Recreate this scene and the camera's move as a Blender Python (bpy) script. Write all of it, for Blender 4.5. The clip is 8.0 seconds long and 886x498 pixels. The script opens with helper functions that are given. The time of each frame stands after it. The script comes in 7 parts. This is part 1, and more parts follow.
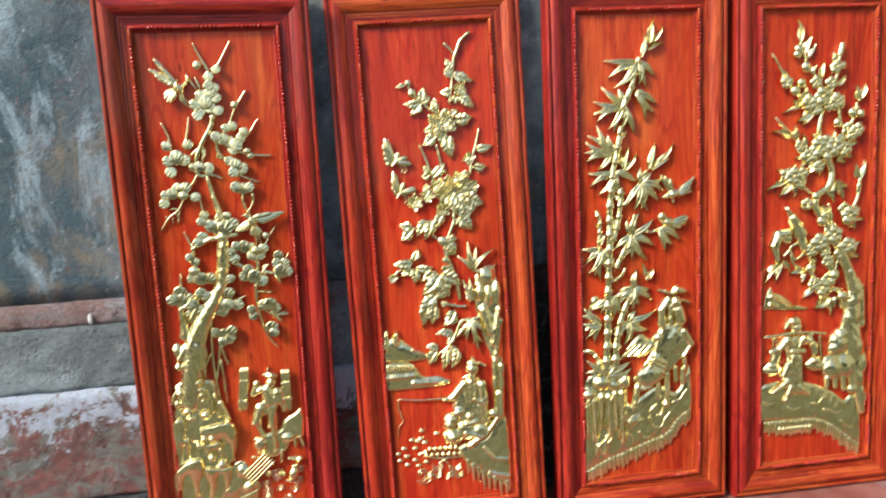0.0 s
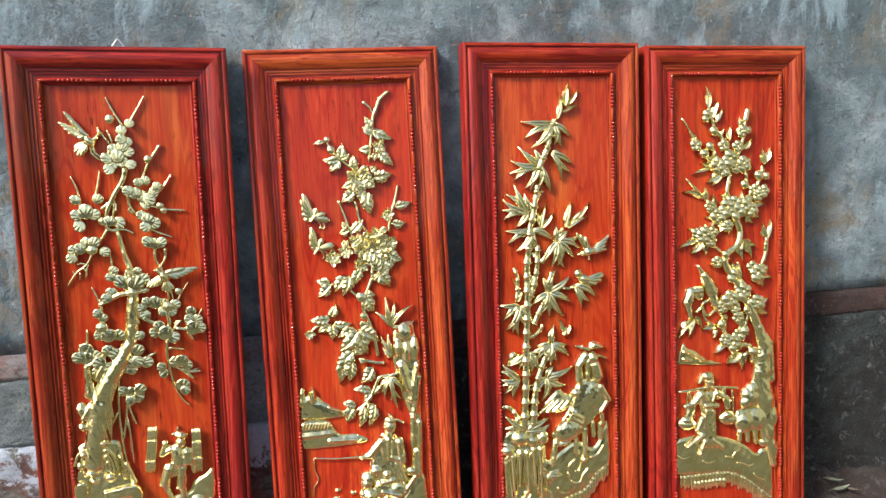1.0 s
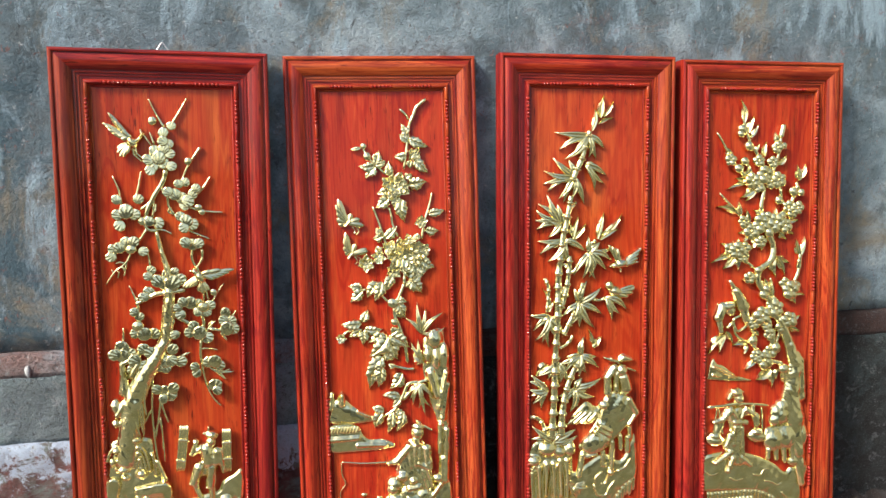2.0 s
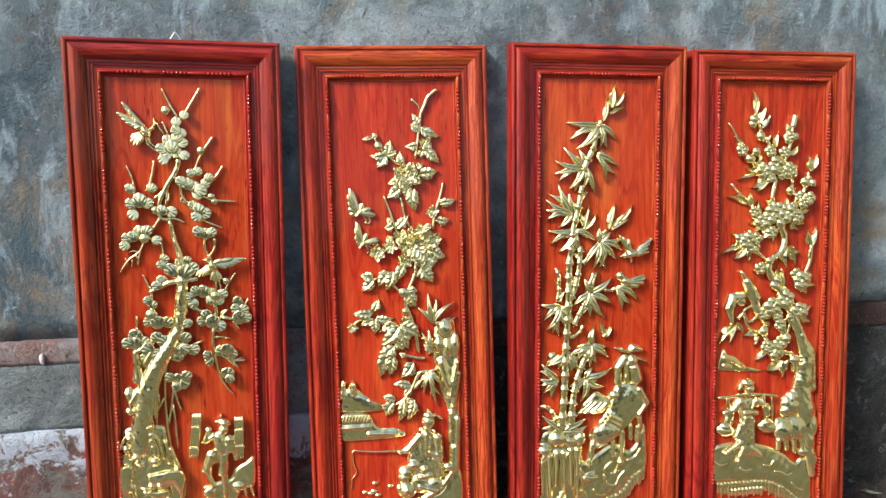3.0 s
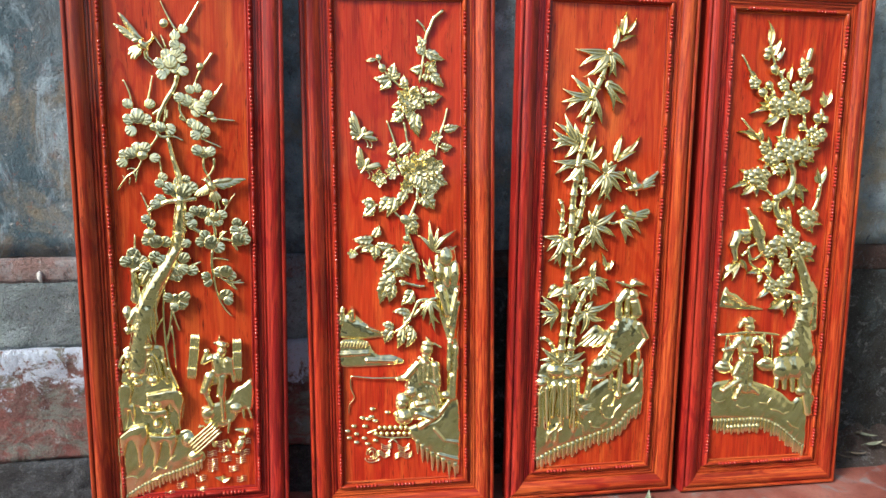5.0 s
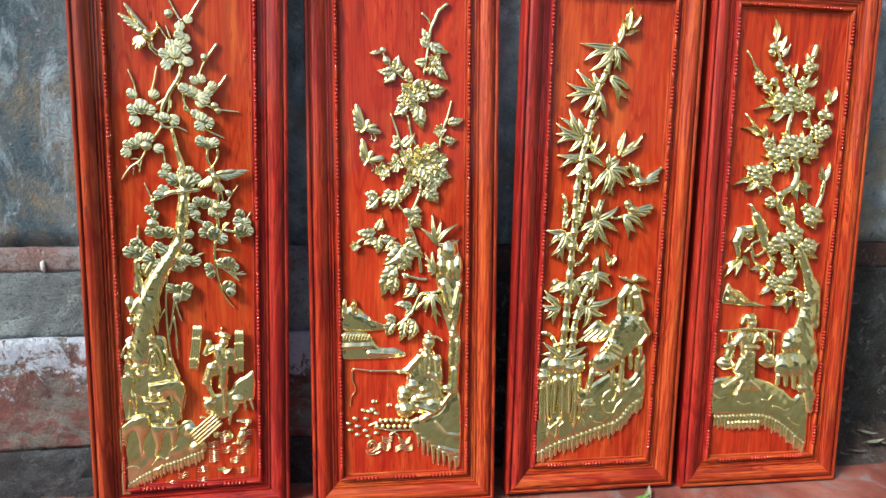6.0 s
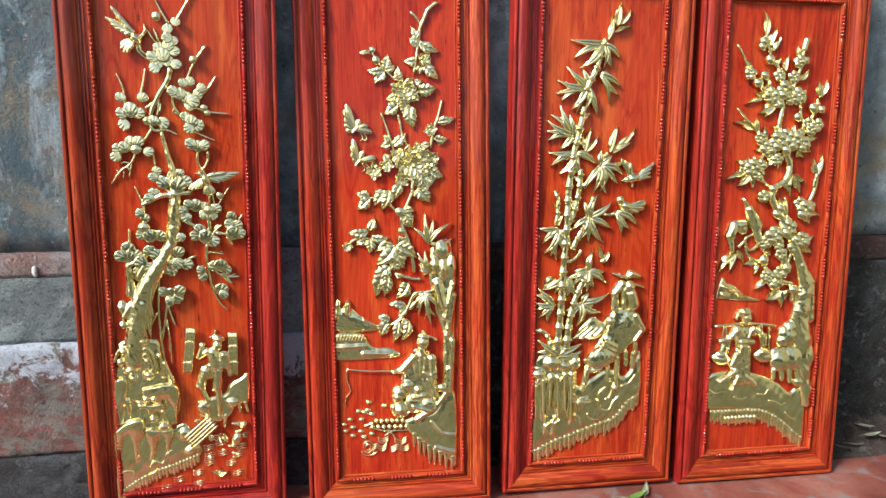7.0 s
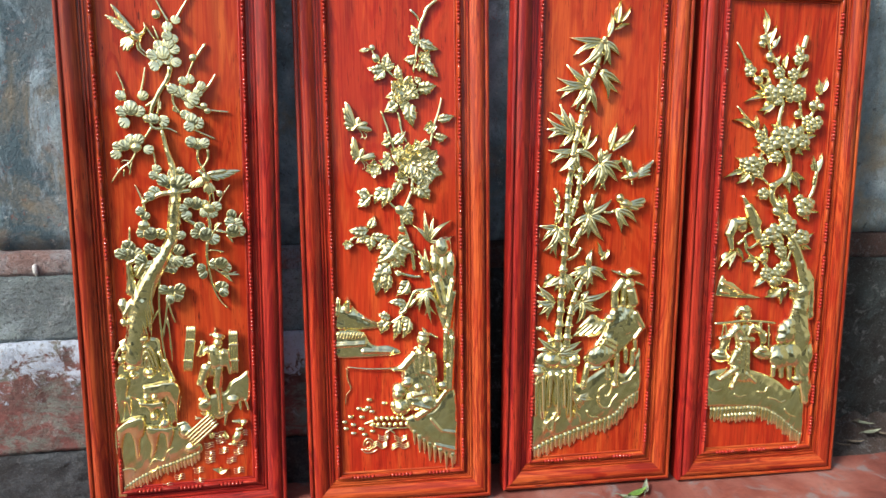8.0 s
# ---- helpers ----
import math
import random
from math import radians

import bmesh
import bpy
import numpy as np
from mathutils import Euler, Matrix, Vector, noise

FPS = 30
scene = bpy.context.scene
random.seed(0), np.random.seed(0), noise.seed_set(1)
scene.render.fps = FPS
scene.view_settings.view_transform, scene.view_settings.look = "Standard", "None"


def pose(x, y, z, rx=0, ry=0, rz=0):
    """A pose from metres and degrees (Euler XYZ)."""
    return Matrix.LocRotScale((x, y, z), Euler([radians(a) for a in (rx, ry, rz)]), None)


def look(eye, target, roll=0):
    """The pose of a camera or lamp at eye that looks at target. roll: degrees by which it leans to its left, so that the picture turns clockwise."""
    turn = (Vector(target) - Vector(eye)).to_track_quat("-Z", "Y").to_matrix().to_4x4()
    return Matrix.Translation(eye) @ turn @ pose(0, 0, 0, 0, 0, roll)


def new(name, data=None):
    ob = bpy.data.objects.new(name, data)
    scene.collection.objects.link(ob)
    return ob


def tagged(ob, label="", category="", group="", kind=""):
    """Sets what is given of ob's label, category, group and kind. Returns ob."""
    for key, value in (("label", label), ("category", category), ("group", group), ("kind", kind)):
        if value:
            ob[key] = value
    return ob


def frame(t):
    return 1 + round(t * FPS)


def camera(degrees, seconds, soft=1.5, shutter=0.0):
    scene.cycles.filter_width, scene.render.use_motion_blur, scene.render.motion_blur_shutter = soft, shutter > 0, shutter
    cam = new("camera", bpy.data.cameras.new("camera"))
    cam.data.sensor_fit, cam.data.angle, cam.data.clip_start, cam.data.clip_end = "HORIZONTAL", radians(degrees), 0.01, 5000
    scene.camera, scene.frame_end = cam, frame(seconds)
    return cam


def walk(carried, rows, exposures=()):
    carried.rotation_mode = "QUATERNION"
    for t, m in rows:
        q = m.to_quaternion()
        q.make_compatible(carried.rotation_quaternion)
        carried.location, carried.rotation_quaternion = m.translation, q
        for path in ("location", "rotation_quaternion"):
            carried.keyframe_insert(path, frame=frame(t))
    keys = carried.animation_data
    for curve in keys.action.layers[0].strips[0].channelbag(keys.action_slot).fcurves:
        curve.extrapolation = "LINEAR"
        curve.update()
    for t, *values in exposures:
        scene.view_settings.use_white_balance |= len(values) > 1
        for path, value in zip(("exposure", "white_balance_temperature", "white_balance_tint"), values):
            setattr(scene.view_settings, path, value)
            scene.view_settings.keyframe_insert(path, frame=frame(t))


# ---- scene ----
cam = camera(61.95, 8.0, soft=1.5, shutter=0.5)
ROWS = [
    (0.0, -0.5375, -1.6221, 1.0285, 76.007, 2.152, -8.927),
    (0.1, -0.5253, -1.6231, 1.0335, 76.676, 1.901, -9.38),
    (0.2, -0.5134, -1.6248, 1.0385, 77.331, 2.007, -10.323),
    (0.5, -0.4765, -1.6282, 1.0536, 78.288, 1.729, -12.297),
    (1.0, -0.4686, -1.631, 1.0622, 78.998, 0.883, -12.627),
    (1.5, -0.4863, -1.6293, 1.0679, 79.588, 0.049, -11.685),
    (3.0, -0.5139, -1.6353, 1.053, 79.231, -0.349, -10.536),
    (3.5, -0.5166, -1.6301, 1.046, 78.733, -0.517, -10.357),
    (4.0, -0.5128, -1.6225, 1.0139, 77.736, -0.977, -10.185),
    (4.5, -0.5092, -1.6258, 0.9964, 76.521, -1.307, -10.162),
    (6.0, -0.5114, -1.6303, 0.9825, 75.503, -2.129, -9.758),
    (6.5, -0.5096, -1.6298, 0.9818, 75.458, -1.967, -9.674),
    (7.0, -0.4974, -1.6293, 0.9824, 75.438, -1.303, -10.047),
    (7.5, -0.4961, -1.6285, 0.9822, 75.352, -1.166, -10.224),
    (8.0, -0.498, -1.6318, 0.9796, 75.382, -1.238, -10.072),
]
walk(cam, [(t, pose(x, y, z, a, b, c)) for t, x, y, z, a, b, c in ROWS])


# ---- light ----
world = bpy.data.worlds.new("sky")
scene.world = world
world.use_nodes = True
wn = world.node_tree
sky = wn.nodes.new("ShaderNodeTexSky")
sky.sky_type, sky.sun_disc = "NISHITA", False
sky.sun_elevation, sky.sun_rotation = radians(42), radians(243)
sky.altitude, sky.air_density, sky.dust_density, sky.ozone_density = 20, 1.0, 3.0, 1.0
wn.links.new(sky.outputs["Color"], wn.nodes["Background"].inputs["Color"])
wn.nodes["Background"].inputs["Strength"].default_value = 0.145

sun_data = bpy.data.lights.new("sun", "SUN")
sun_data.energy, sun_data.angle, sun_data.color = 3.5, radians(14), (1.0, 0.96, 0.88)
sun = new("sun", sun_data)
sun.matrix_basis = look((-6.6, -3.3, 6.6), (0, 0, 0))
scene.view_settings.exposure = 0.65


# ---- materials ----
class Nodes:
    """A small builder for node materials."""

    def __init__(self, name):
        self.mat = bpy.data.materials.new(name)
        self.mat.use_nodes = True
        self.tree = self.mat.node_tree
        self.bsdf = self.tree.nodes["Principled BSDF"]

    def add(self, kind, **inputs):
        n = self.tree.nodes.new(kind)
        for k, v in inputs.items():
            self.set(n.inputs[k.replace("_", " ")], v)
        return n

    def set(self, socket, v):
        if hasattr(v, "is_output"):
            self.tree.links.new(v, socket)
        else:
            socket.default_value = v

    def coords(self, scale=(1, 1, 1), rot=(0, 0, 0)):
        c = self.add("ShaderNodeTexCoord")
        m = self.add("ShaderNodeMapping", Vector=c.outputs["Object"], Scale=scale, Rotation=rot)
        return m.outputs["Vector"]

    def shifted(self, vec, amount=3.0):
        info = self.add("ShaderNodeObjectInfo")
        s = self.add("ShaderNodeVectorMath")
        s.operation = "SCALE"
        comb = self.add("ShaderNodeCombineXYZ", X=info.outputs["Random"], Y=info.outputs["Random"], Z=info.outputs["Random"])
        self.set(s.inputs[0], comb.outputs[0])
        s.inputs["Scale"].default_value = amount
        a = self.add("ShaderNodeVectorMath")
        self.set(a.inputs[0], vec)
        self.set(a.inputs[1], s.outputs[0])
        return a.outputs[0]

    def noise(self, vec, scale, detail=4.0, rough=0.6, dist=0.0):
        return self.add("ShaderNodeTexNoise", Vector=vec, Scale=scale, Detail=detail, Roughness=rough, Distortion=dist).outputs["Fac"]

    def ramp(self, fac, *stops):
        r = self.add("ShaderNodeValToRGB", Fac=fac)
        e = r.color_ramp.elements
        while len(e) < len(stops):
            e.new(0.5)
        for el, (p, c) in zip(e, stops):
            el.position, el.color = p, (*c, 1) if len(c) == 3 else c
        return r.outputs["Color"]

    def value(self, fac, *stops):
        return self.ramp(fac, *[(p, (v, v, v)) for p, v in stops])

    def mix(self, fac, a, b, mode="MIX"):
        m = self.tree.nodes.new("ShaderNodeMix")
        m.data_type, m.blend_type = "RGBA", mode
        for sock, v in ((m.inputs[0], fac), (m.inputs[6], a), (m.inputs[7], b)):
            self.set(sock, (*v, 1) if isinstance(v, tuple) and len(v) == 3 else v)
        return m.outputs[2]

    def maths(self, op, a, b=0.0):
        m = self.tree.nodes.new("ShaderNodeMath")
        m.operation = op
        self.set(m.inputs[0], a), self.set(m.inputs[1], b)
        return m.outputs[0]

    def bump(self, height, strength, distance):
        b = self.add("ShaderNodeBump", Height=height, Strength=strength, Distance=distance)
        self.set(self.bsdf.inputs["Normal"], b.outputs["Normal"])

    def done(self, **inputs):
        for k, v in inputs.items():
            self.set(self.bsdf.inputs[k.replace("_", " ")], (*v, 1) if isinstance(v, tuple) and len(v) == 3 else v)
        return self.mat


def lacquered_wood(name, along, dark, mid, light, coat=0.5, scale=1.0, figure=0.85, fine=1.0):
    """Red-stained figured hardwood under clear lacquer; along: the axis of the grain."""
    n = Nodes(name)

    def grain(across, length, shift, size, detail, dist):
        st = {"x": (length, across, across), "z": (across, across, length)}[along]
        return n.noise(n.shifted(n.coords(st), shift), size, detail, 0.6, dist)

    bands = grain(16 * scale, 1.1, 9.0, 2.0, 3.0, 1.2)
    flame = grain(8 * scale, 0.8, 7.0, 2.0, 2.0, 1.0)
    streaks = grain(55 * scale, 1.5, 6.0, 2.0, 6.0, 1.0)
    pores = grain(240, 7.0, 5.0, 2.0, 3.0, 0.0)
    fibre = grain(120, 2.6, 8.0, 2.0, 5.0, 0.8)
    broad = n.noise(n.shifted(n.coords((1, 1, 1)), 4.0), 5.0, 2.0)
    col = n.ramp(bands, (0.32, dark), (0.44, mid), (0.58, mid), (0.72, light))
    # nested growth-ring lines, the contours of a slow field stretched along the grain
    rings = n.maths("SINE", n.maths("MULTIPLY", n.maths("ADD", flame, n.maths("MULTIPLY", streaks, 0.10)), 62.0))
    col = n.mix(n.value(rings, (0.05, 0.0), (0.95, 0.55 * figure)), col, dark)
    col = n.mix(n.value(rings, (0.0, 0.30 * figure), (0.25, 0.0)), col, light)
    col = n.mix(n.value(streaks, (0.36, 0.6 * figure), (0.50, 0.0)), col, dark)
    col = n.mix(n.value(streaks, (0.56, 0.0), (0.70, 0.5 * figure)), col, light)
    col = n.mix(n.value(flame, (0.54, 0.0), (0.64, 0.45)), col, light)
    col = n.mix(n.value(flame, (0.34, 0.4), (0.45, 0.0)), col, dark)
    col = n.mix(n.value(pores, (0.36, 0.6 * fine), (0.47, 0.0)), col, dark)
    col = n.mix(n.value(fibre, (0.38, 0.45 * fine), (0.50, 0.0)), col, dark)
    col = n.mix(n.value(fibre, (0.54, 0.0), (0.66, 0.34 * fine)), col, light)
    # short dark open pores, gathered in some of the growth zones
    dashes = grain(210, 15.0, 3.0, 2.0, 2.0, 0.0)
    zone = grain(22 * scale, 2.0, 2.0, 2.0, 2.0, 0.6)
    spots = n.maths("MULTIPLY", n.value(dashes, (0.59, 0.0), (0.64, 0.85)), n.value(zone, (0.48, 0.0), (0.58, 1.0)))
    col = n.mix(spots, col, (0.05, 0.006, 0.004))
    col = n.mix(n.value(broad, (0.35, 0.3), (0.7, 0.0)), col, mid)
    n.bump(n.maths("ADD", pores, streaks), 0.06, 0.0005)
    smear = n.noise(n.coords((1, 1, 1)), 14.0, 3.0)
    return n.done(Base_Color=col, Roughness=n.value(smear, (0.3, 0.30), (0.7, 0.45)), Specular_IOR_Level=0.12, Coat_Weight=coat,
                  Coat_Roughness=n.value(smear, (0.3, 0.04), (0.7, 0.10)))


def brass_material():
    n = Nodes("polished_brass")
    v = n.coords((1, 1, 1))
    tarnish = n.noise(v, 30.0, 5.0, 0.65)
    verdigris = n.noise(v, 17.0, 7.0, 0.7, 0.5)
    grain = n.noise(v, 420.0, 3.0)
    hammer = n.noise(v, 45.0, 2.0)
    col = n.ramp(tarnish, (0.32, (0.76, 0.66, 0.31)), (0.5, (0.91, 0.82, 0.45)), (0.72, (0.97, 0.91, 0.58)))
    col = n.mix(n.value(verdigris, (0.57, 0.0), (0.70, 0.40)), col, (0.50, 0.56, 0.36))
    n.bump(n.maths("ADD", n.maths("MULTIPLY", hammer, 1.6), n.maths("MULTIPLY", grain, 0.35)), 0.07, 0.0014)
    return n.done(Base_Color=col, Metallic=1.0, Roughness=n.value(tarnish, (0.3, 0.23), (0.7, 0.11)))


def plaster_material():
    """Old lime and cement plaster, blue-grey with ochre and white weathering."""
    n = Nodes("weathered_plaster")
    v = n.coords((1, 1, 1))
    large = n.noise(v, 3.6, 10.0, 0.66, 0.4)
    mid_ = n.noise(v, 14.0, 9.0, 0.72, 0.4)
    fine = n.noise(v, 90.0, 6.0, 0.7)
    ochre = n.noise(n.coords((1.0, 1, 0.7), (0.4, 0.2, 1.1)), 5.0, 8.0, 0.7, 0.5)
    streak = n.noise(n.coords((3.2, 3.2, 1.2)), 3.4, 9.0, 0.72, 0.5)
    col = n.ramp(large, (0.34, (0.07, 0.105, 0.125)), (0.46, (0.14, 0.195, 0.225)), (0.56, (0.25, 0.32, 0.36)), (0.68, (0.42, 0.49, 0.53)))
    # a broad damp stain with a ragged edge, low on one stretch of the wall
    place = n.add("ShaderNodeTexCoord").outputs["Object"]
    away = n.add("ShaderNodeVectorMath")
    away.operation = "DISTANCE"
    n.set(away.inputs[0], place)
    away.inputs[1].default_value = (-1.45, 0.0, 0.80)
    ragged = n.maths("SUBTRACT", n.maths("ADD", 0.54, n.maths("MULTIPLY", n.maths("SUBTRACT", mid_, 0.5), 0.8)), away.outputs["Value"])
    col = n.mix(n.value(ragged, (0.0, 0.0), (0.16, 0.90)), col, (0.042, 0.085, 0.11))
    col = n.mix(n.value(mid_, (0.36, 0.75), (0.50, 0.0)), col, (0.085, 0.10, 0.105))
    col = n.mix(n.value(ochre, (0.53, 0.0), (0.64, 0.7)), col, (0.26, 0.21, 0.135))
    col = n.mix(n.value(streak, (0.54, 0.0), (0.63, 0.75)), col, (0.34, 0.46, 0.54))
    rust = n.noise(v, 10.0, 9.0, 0.78, 0.8)
    col = n.mix(n.value(rust, (0.58, 0.0), (0.66, 0.45)), col, (0.20, 0.13, 0.12))
    flecks = n.noise(n.coords((1.0, 1.0, 0.6), (0.3, 0.5, 0.7)), 62.0, 5.0, 0.7, 1.2)
    col = n.mix(n.value(flecks, (0.63, 0.0), (0.655, 0.5)), col, (0.24, 0.085, 0.06))
    chips = n.noise(n.coords((1.0, 1.0, 0.7), (0.9, 0.1, 0.2)), 48.0, 6.0, 0.75, 0.8)
    col = n.mix(n.value(chips, (0.62, 0.0), (0.64, 0.75)), col, (0.05, 0.055, 0.06))
    specks = n.noise(v, 38.0, 5.0, 0.8)
    col = n.mix(n.value(specks, (0.60, 0.0), (0.68, 0.7)), col, (0.50, 0.53, 0.53))
    col = n.mix(n.value(fine, (0.30, 0.55), (0.42, 0.0)), col, (0.06, 0.07, 0.08))
    grit = n.noise(v, 280.0, 3.0, 0.75)
    col = n.mix(n.value(grit, (0.34, 0.5), (0.44, 0.0)), col, (0.05, 0.06, 0.07))
    n.bump(n.maths("ADD", n.maths("ADD", n.maths("MULTIPLY", fine, 0.8), n.maths("MULTIPLY", grit, 0.35)), n.maths("MULTIPLY", mid_, 1.4)), 1.0, 0.009)
    return n.done(Base_Color=col, Roughness=0.9)


def footing_material(name, stops, blotch, whites, seed, wash_colour=(0.54, 0.61, 0.70)):
    """Crumbling base of the wall: bare brick, lime wash and damp cement."""
    n = Nodes(name)
    v = n.coords((1, 1, 1), (0.3 * seed, 0.2 * seed, 0.5 * seed))
    large = n.noise(v, 11.0, 9.0, 0.75, 0.6)
    fine = n.noise(v, 110.0, 5.0, 0.75)
    wash = n.noise(v, 9.0, 10.0, 0.8, 0.5)
    damp = n.noise(v, 3.0, 4.0, 0.6)
    col = n.ramp(large, (0.36, stops[0]), (0.5, stops[1]), (0.62, stops[2]))
    col = n.mix(n.value(wash, (0.49, 0.0), (0.54, whites)), col, wash_colour)
    col = n.mix(n.value(damp, (0.42, 0.7), (0.56, 0.0)), col, blotch)
    col = n.mix(n.value(fine, (0.36, 0.7), (0.46, 0.0)), col, (0.05, 0.05, 0.05))
    grit = n.noise(v, 260.0, 3.0, 0.8)
    flake = n.noise(v, 30.0, 8.0, 0.8, 0.3)
    col = n.mix(n.value(flake, (0.56, 0.0), (0.62, 0.6 * whites + 0.15)), col, (0.50, 0.53, 0.56))
    col = n.mix(n.value(flake, (0.36, 0.6), (0.44, 0.0)), col, blotch)
    col = n.mix(n.value(grit, (0.34, 0.6), (0.44, 0.0)), col, (0.05, 0.05, 0.05))
    col = n.mix(n.value(grit, (0.58, 0.0), (0.68, 0.4 * whites + 0.2)), col, (0.52, 0.56, 0.57))
    n.bump(n.maths("ADD", n.maths("ADD", n.maths("MULTIPLY", fine, 2.2), n.maths("MULTIPLY", flake, 1.5)), n.maths("ADD", n.maths("MULTIPLY", large, 2.0), grit)), 1.0, 0.018)
    return n.done(Base_Color=col, Roughness=0.92)


def limewashed_brick():
    """Old brickwork whose lime wash has held along the top and gone in patches below."""
    n = Nodes("patchy_limewash_on_brick")
    v = n.coords((1, 1, 1), (0.2, 0.7, 0.4))
    geo = n.add("ShaderNodeTexCoord")
    z = n.add("ShaderNodeSeparateXYZ", Vector=geo.outputs["Object"]).outputs["Z"]
    big = n.noise(v, 12.0, 9.0, 0.72, 0.6)
    patch = n.noise(v, 16.0, 8.0, 0.75, 0.4)
    green = n.noise(n.coords((1, 1, 1.6), (1.2, 0.1, 0.9)), 15.0, 8.0, 0.72, 0.5)
    fine = n.noise(v, 150.0, 4.0, 0.8)
    col = n.ramp(big, (0.36, (0.10, 0.05, 0.045)), (0.48, (0.19, 0.095, 0.085)), (0.58, (0.27, 0.10, 0.09)), (0.68, (0.21, 0.15, 0.13)))
    col = n.mix(n.value(green, (0.46, 0.0), (0.58, 0.85)), col, (0.22, 0.26, 0.235))
    held = n.maths("ADD", n.maths("MULTIPLY", n.maths("SUBTRACT", z, 0.285), 2.6), n.maths("MULTIPLY", n.maths("SUBTRACT", patch, 0.5), 1.9))
    held = n.maths("ADD", held, n.maths("MULTIPLY", n.maths("SUBTRACT", fine, 0.5), 0.35))
    col = n.mix(n.value(held, (0.0, 0.0), (0.10, 0.9)), col, (0.60, 0.71, 0.86))
    thin = n.noise(v, 34.0, 7.0, 0.8, 0.3)
    col = n.mix(n.value(thin, (0.56, 0.0), (0.66, 0.55)), col, (0.46, 0.49, 0.50))
    col = n.mix(n.value(fine, (0.32, 0.75), (0.44, 0.0)), col, (0.10, 0.06, 0.055))
    n.bump(n.maths("ADD", n.maths("ADD", fine, n.maths("MULTIPLY", held, 1.2)), n.maths("MULTIPLY", big, 2.0)), 1.0, 0.008)
    return n.done(Base_Color=col, Roughness=0.92)


def floor_material():
    n = Nodes("worn_red_cement")
    v = n.coords((1, 1, 1))
    large = n.noise(v, 4.0, 7.0, 0.65, 0.5)
    fine = n.noise(v, 70.0, 6.0, 0.7)
    worn = n.noise(v, 13.0, 8.0, 0.7, 0.6)
    col = n.ramp(large, (0.36, (0.10, 0.03, 0.024)), (0.5, (0.18, 0.056, 0.043)), (0.66, (0.25, 0.11, 0.09)))
    col = n.mix(n.value(worn, (0.55, 0.0), (0.63, 0.65)), col, (0.16, 0.165, 0.17))
    col = n.mix(n.value(fine, (0.3, 0.6), (0.46, 0.0)), col, (0.10, 0.04, 0.035))
    n.bump(n.maths("ADD", fine, n.maths("MULTIPLY", worn, 1.5)), 0.4, 0.003)
    return n.done(Base_Color=col, Roughness=n.value(worn, (0.4, 0.45), (0.7, 0.8)))


def plain_material(name, a, b, scale, rough=0.6, metal=0.0):
    n = Nodes(name)
    f = n.noise(n.coords((1, 1, 1)), scale, 4.0)
    n.bump(f, 0.2, 0.001)
    return n.done(Base_Color=n.ramp(f, (0.35, a), (0.65, b)), Roughness=rough, Metallic=metal)


BOARDS = {"tan": lacquered_wood("tan_board_wood", "z", (0.20, 0.011, 0.005), (0.42, 0.034, 0.009), (0.58, 0.125, 0.026), 0.3, 0.6, 0.6, 0.7),
          "red": lacquered_wood("red_board_wood", "z", (0.18, 0.009, 0.005), (0.42, 0.026, 0.009), (0.57, 0.105, 0.023), 0.3, 0.6, 0.6, 0.7),
          "deep": lacquered_wood("deep_board_wood", "z", (0.15, 0.007, 0.005), (0.39, 0.023, 0.008), (0.54, 0.095, 0.02), 0.3, 0.6, 0.6, 0.7)}
STAINS = {"crimson": ((0.085, 0.004, 0.006), (0.31, 0.014, 0.012), (0.46, 0.052, 0.022)),
          "red": ((0.10, 0.005, 0.005), (0.33, 0.018, 0.009), (0.50, 0.075, 0.02)),
          "orange": ((0.115, 0.007, 0.005), (0.36, 0.028, 0.009), (0.56, 0.135, 0.032)),
          "brown": ((0.085, 0.008, 0.006), (0.30, 0.026, 0.010), (0.46, 0.095, 0.026))}
WOOD = {(tone, along): lacquered_wood(f"{tone}_stained_wood_{along}", along, *STAINS[tone], 0.4, 1.1, 1.0, 1.15) for tone in STAINS for along in "xz"}
BEAD = lacquered_wood("bead_wood", "z", (0.22, 0.010, 0.007), (0.34, 0.018, 0.011), (0.42, 0.035, 0.014), 1.0)
BRASS = brass_material()
PLASTER = plaster_material()
BRICK = footing_material("limewashed_brick", ((0.30, 0.14, 0.12), (0.52, 0.36, 0.34), (0.64, 0.60, 0.61)), (0.38, 0.24, 0.22), 0.9, 1)
# dark brick: damp, with the shade beside the panels put into its colour
SHADED_BRICK = footing_material("damp_shaded_brick", ((0.06, 0.025, 0.022), (0.12, 0.05, 0.042), (0.17, 0.085, 0.07)), (0.07, 0.04, 0.035), 0.06, 5)
CEMENT = footing_material("grey_cement_band", ((0.26, 0.35, 0.36), (0.46, 0.59, 0.61), (0.60, 0.72, 0.77)), (0.18, 0.225, 0.24), 0.55, 2, (0.54, 0.66, 0.76))
OLD_BRICK = limewashed_brick()
FOOT = footing_material("dark_cement_foot", ((0.03, 0.038, 0.048), (0.055, 0.066, 0.078), (0.11, 0.135, 0.155)), (0.035, 0.032, 0.035), 0.10, 6)
# near-black cement: part damp, part panel shade painted into the colour
DAMP_SHADED = footing_material("damp_shaded_cement", ((0.010, 0.014, 0.017), (0.022, 0.030, 0.033), (0.06, 0.072, 0.072)), (0.022, 0.020, 0.020), 0.32, 4, (0.17, 0.25, 0.26))
FLOOR = floor_material()
UNSEEN_GROUND = plain_material("unseen_grey_green_ground", (0.045, 0.050, 0.032), (0.092, 0.099, 0.068), 5.0, 0.9)
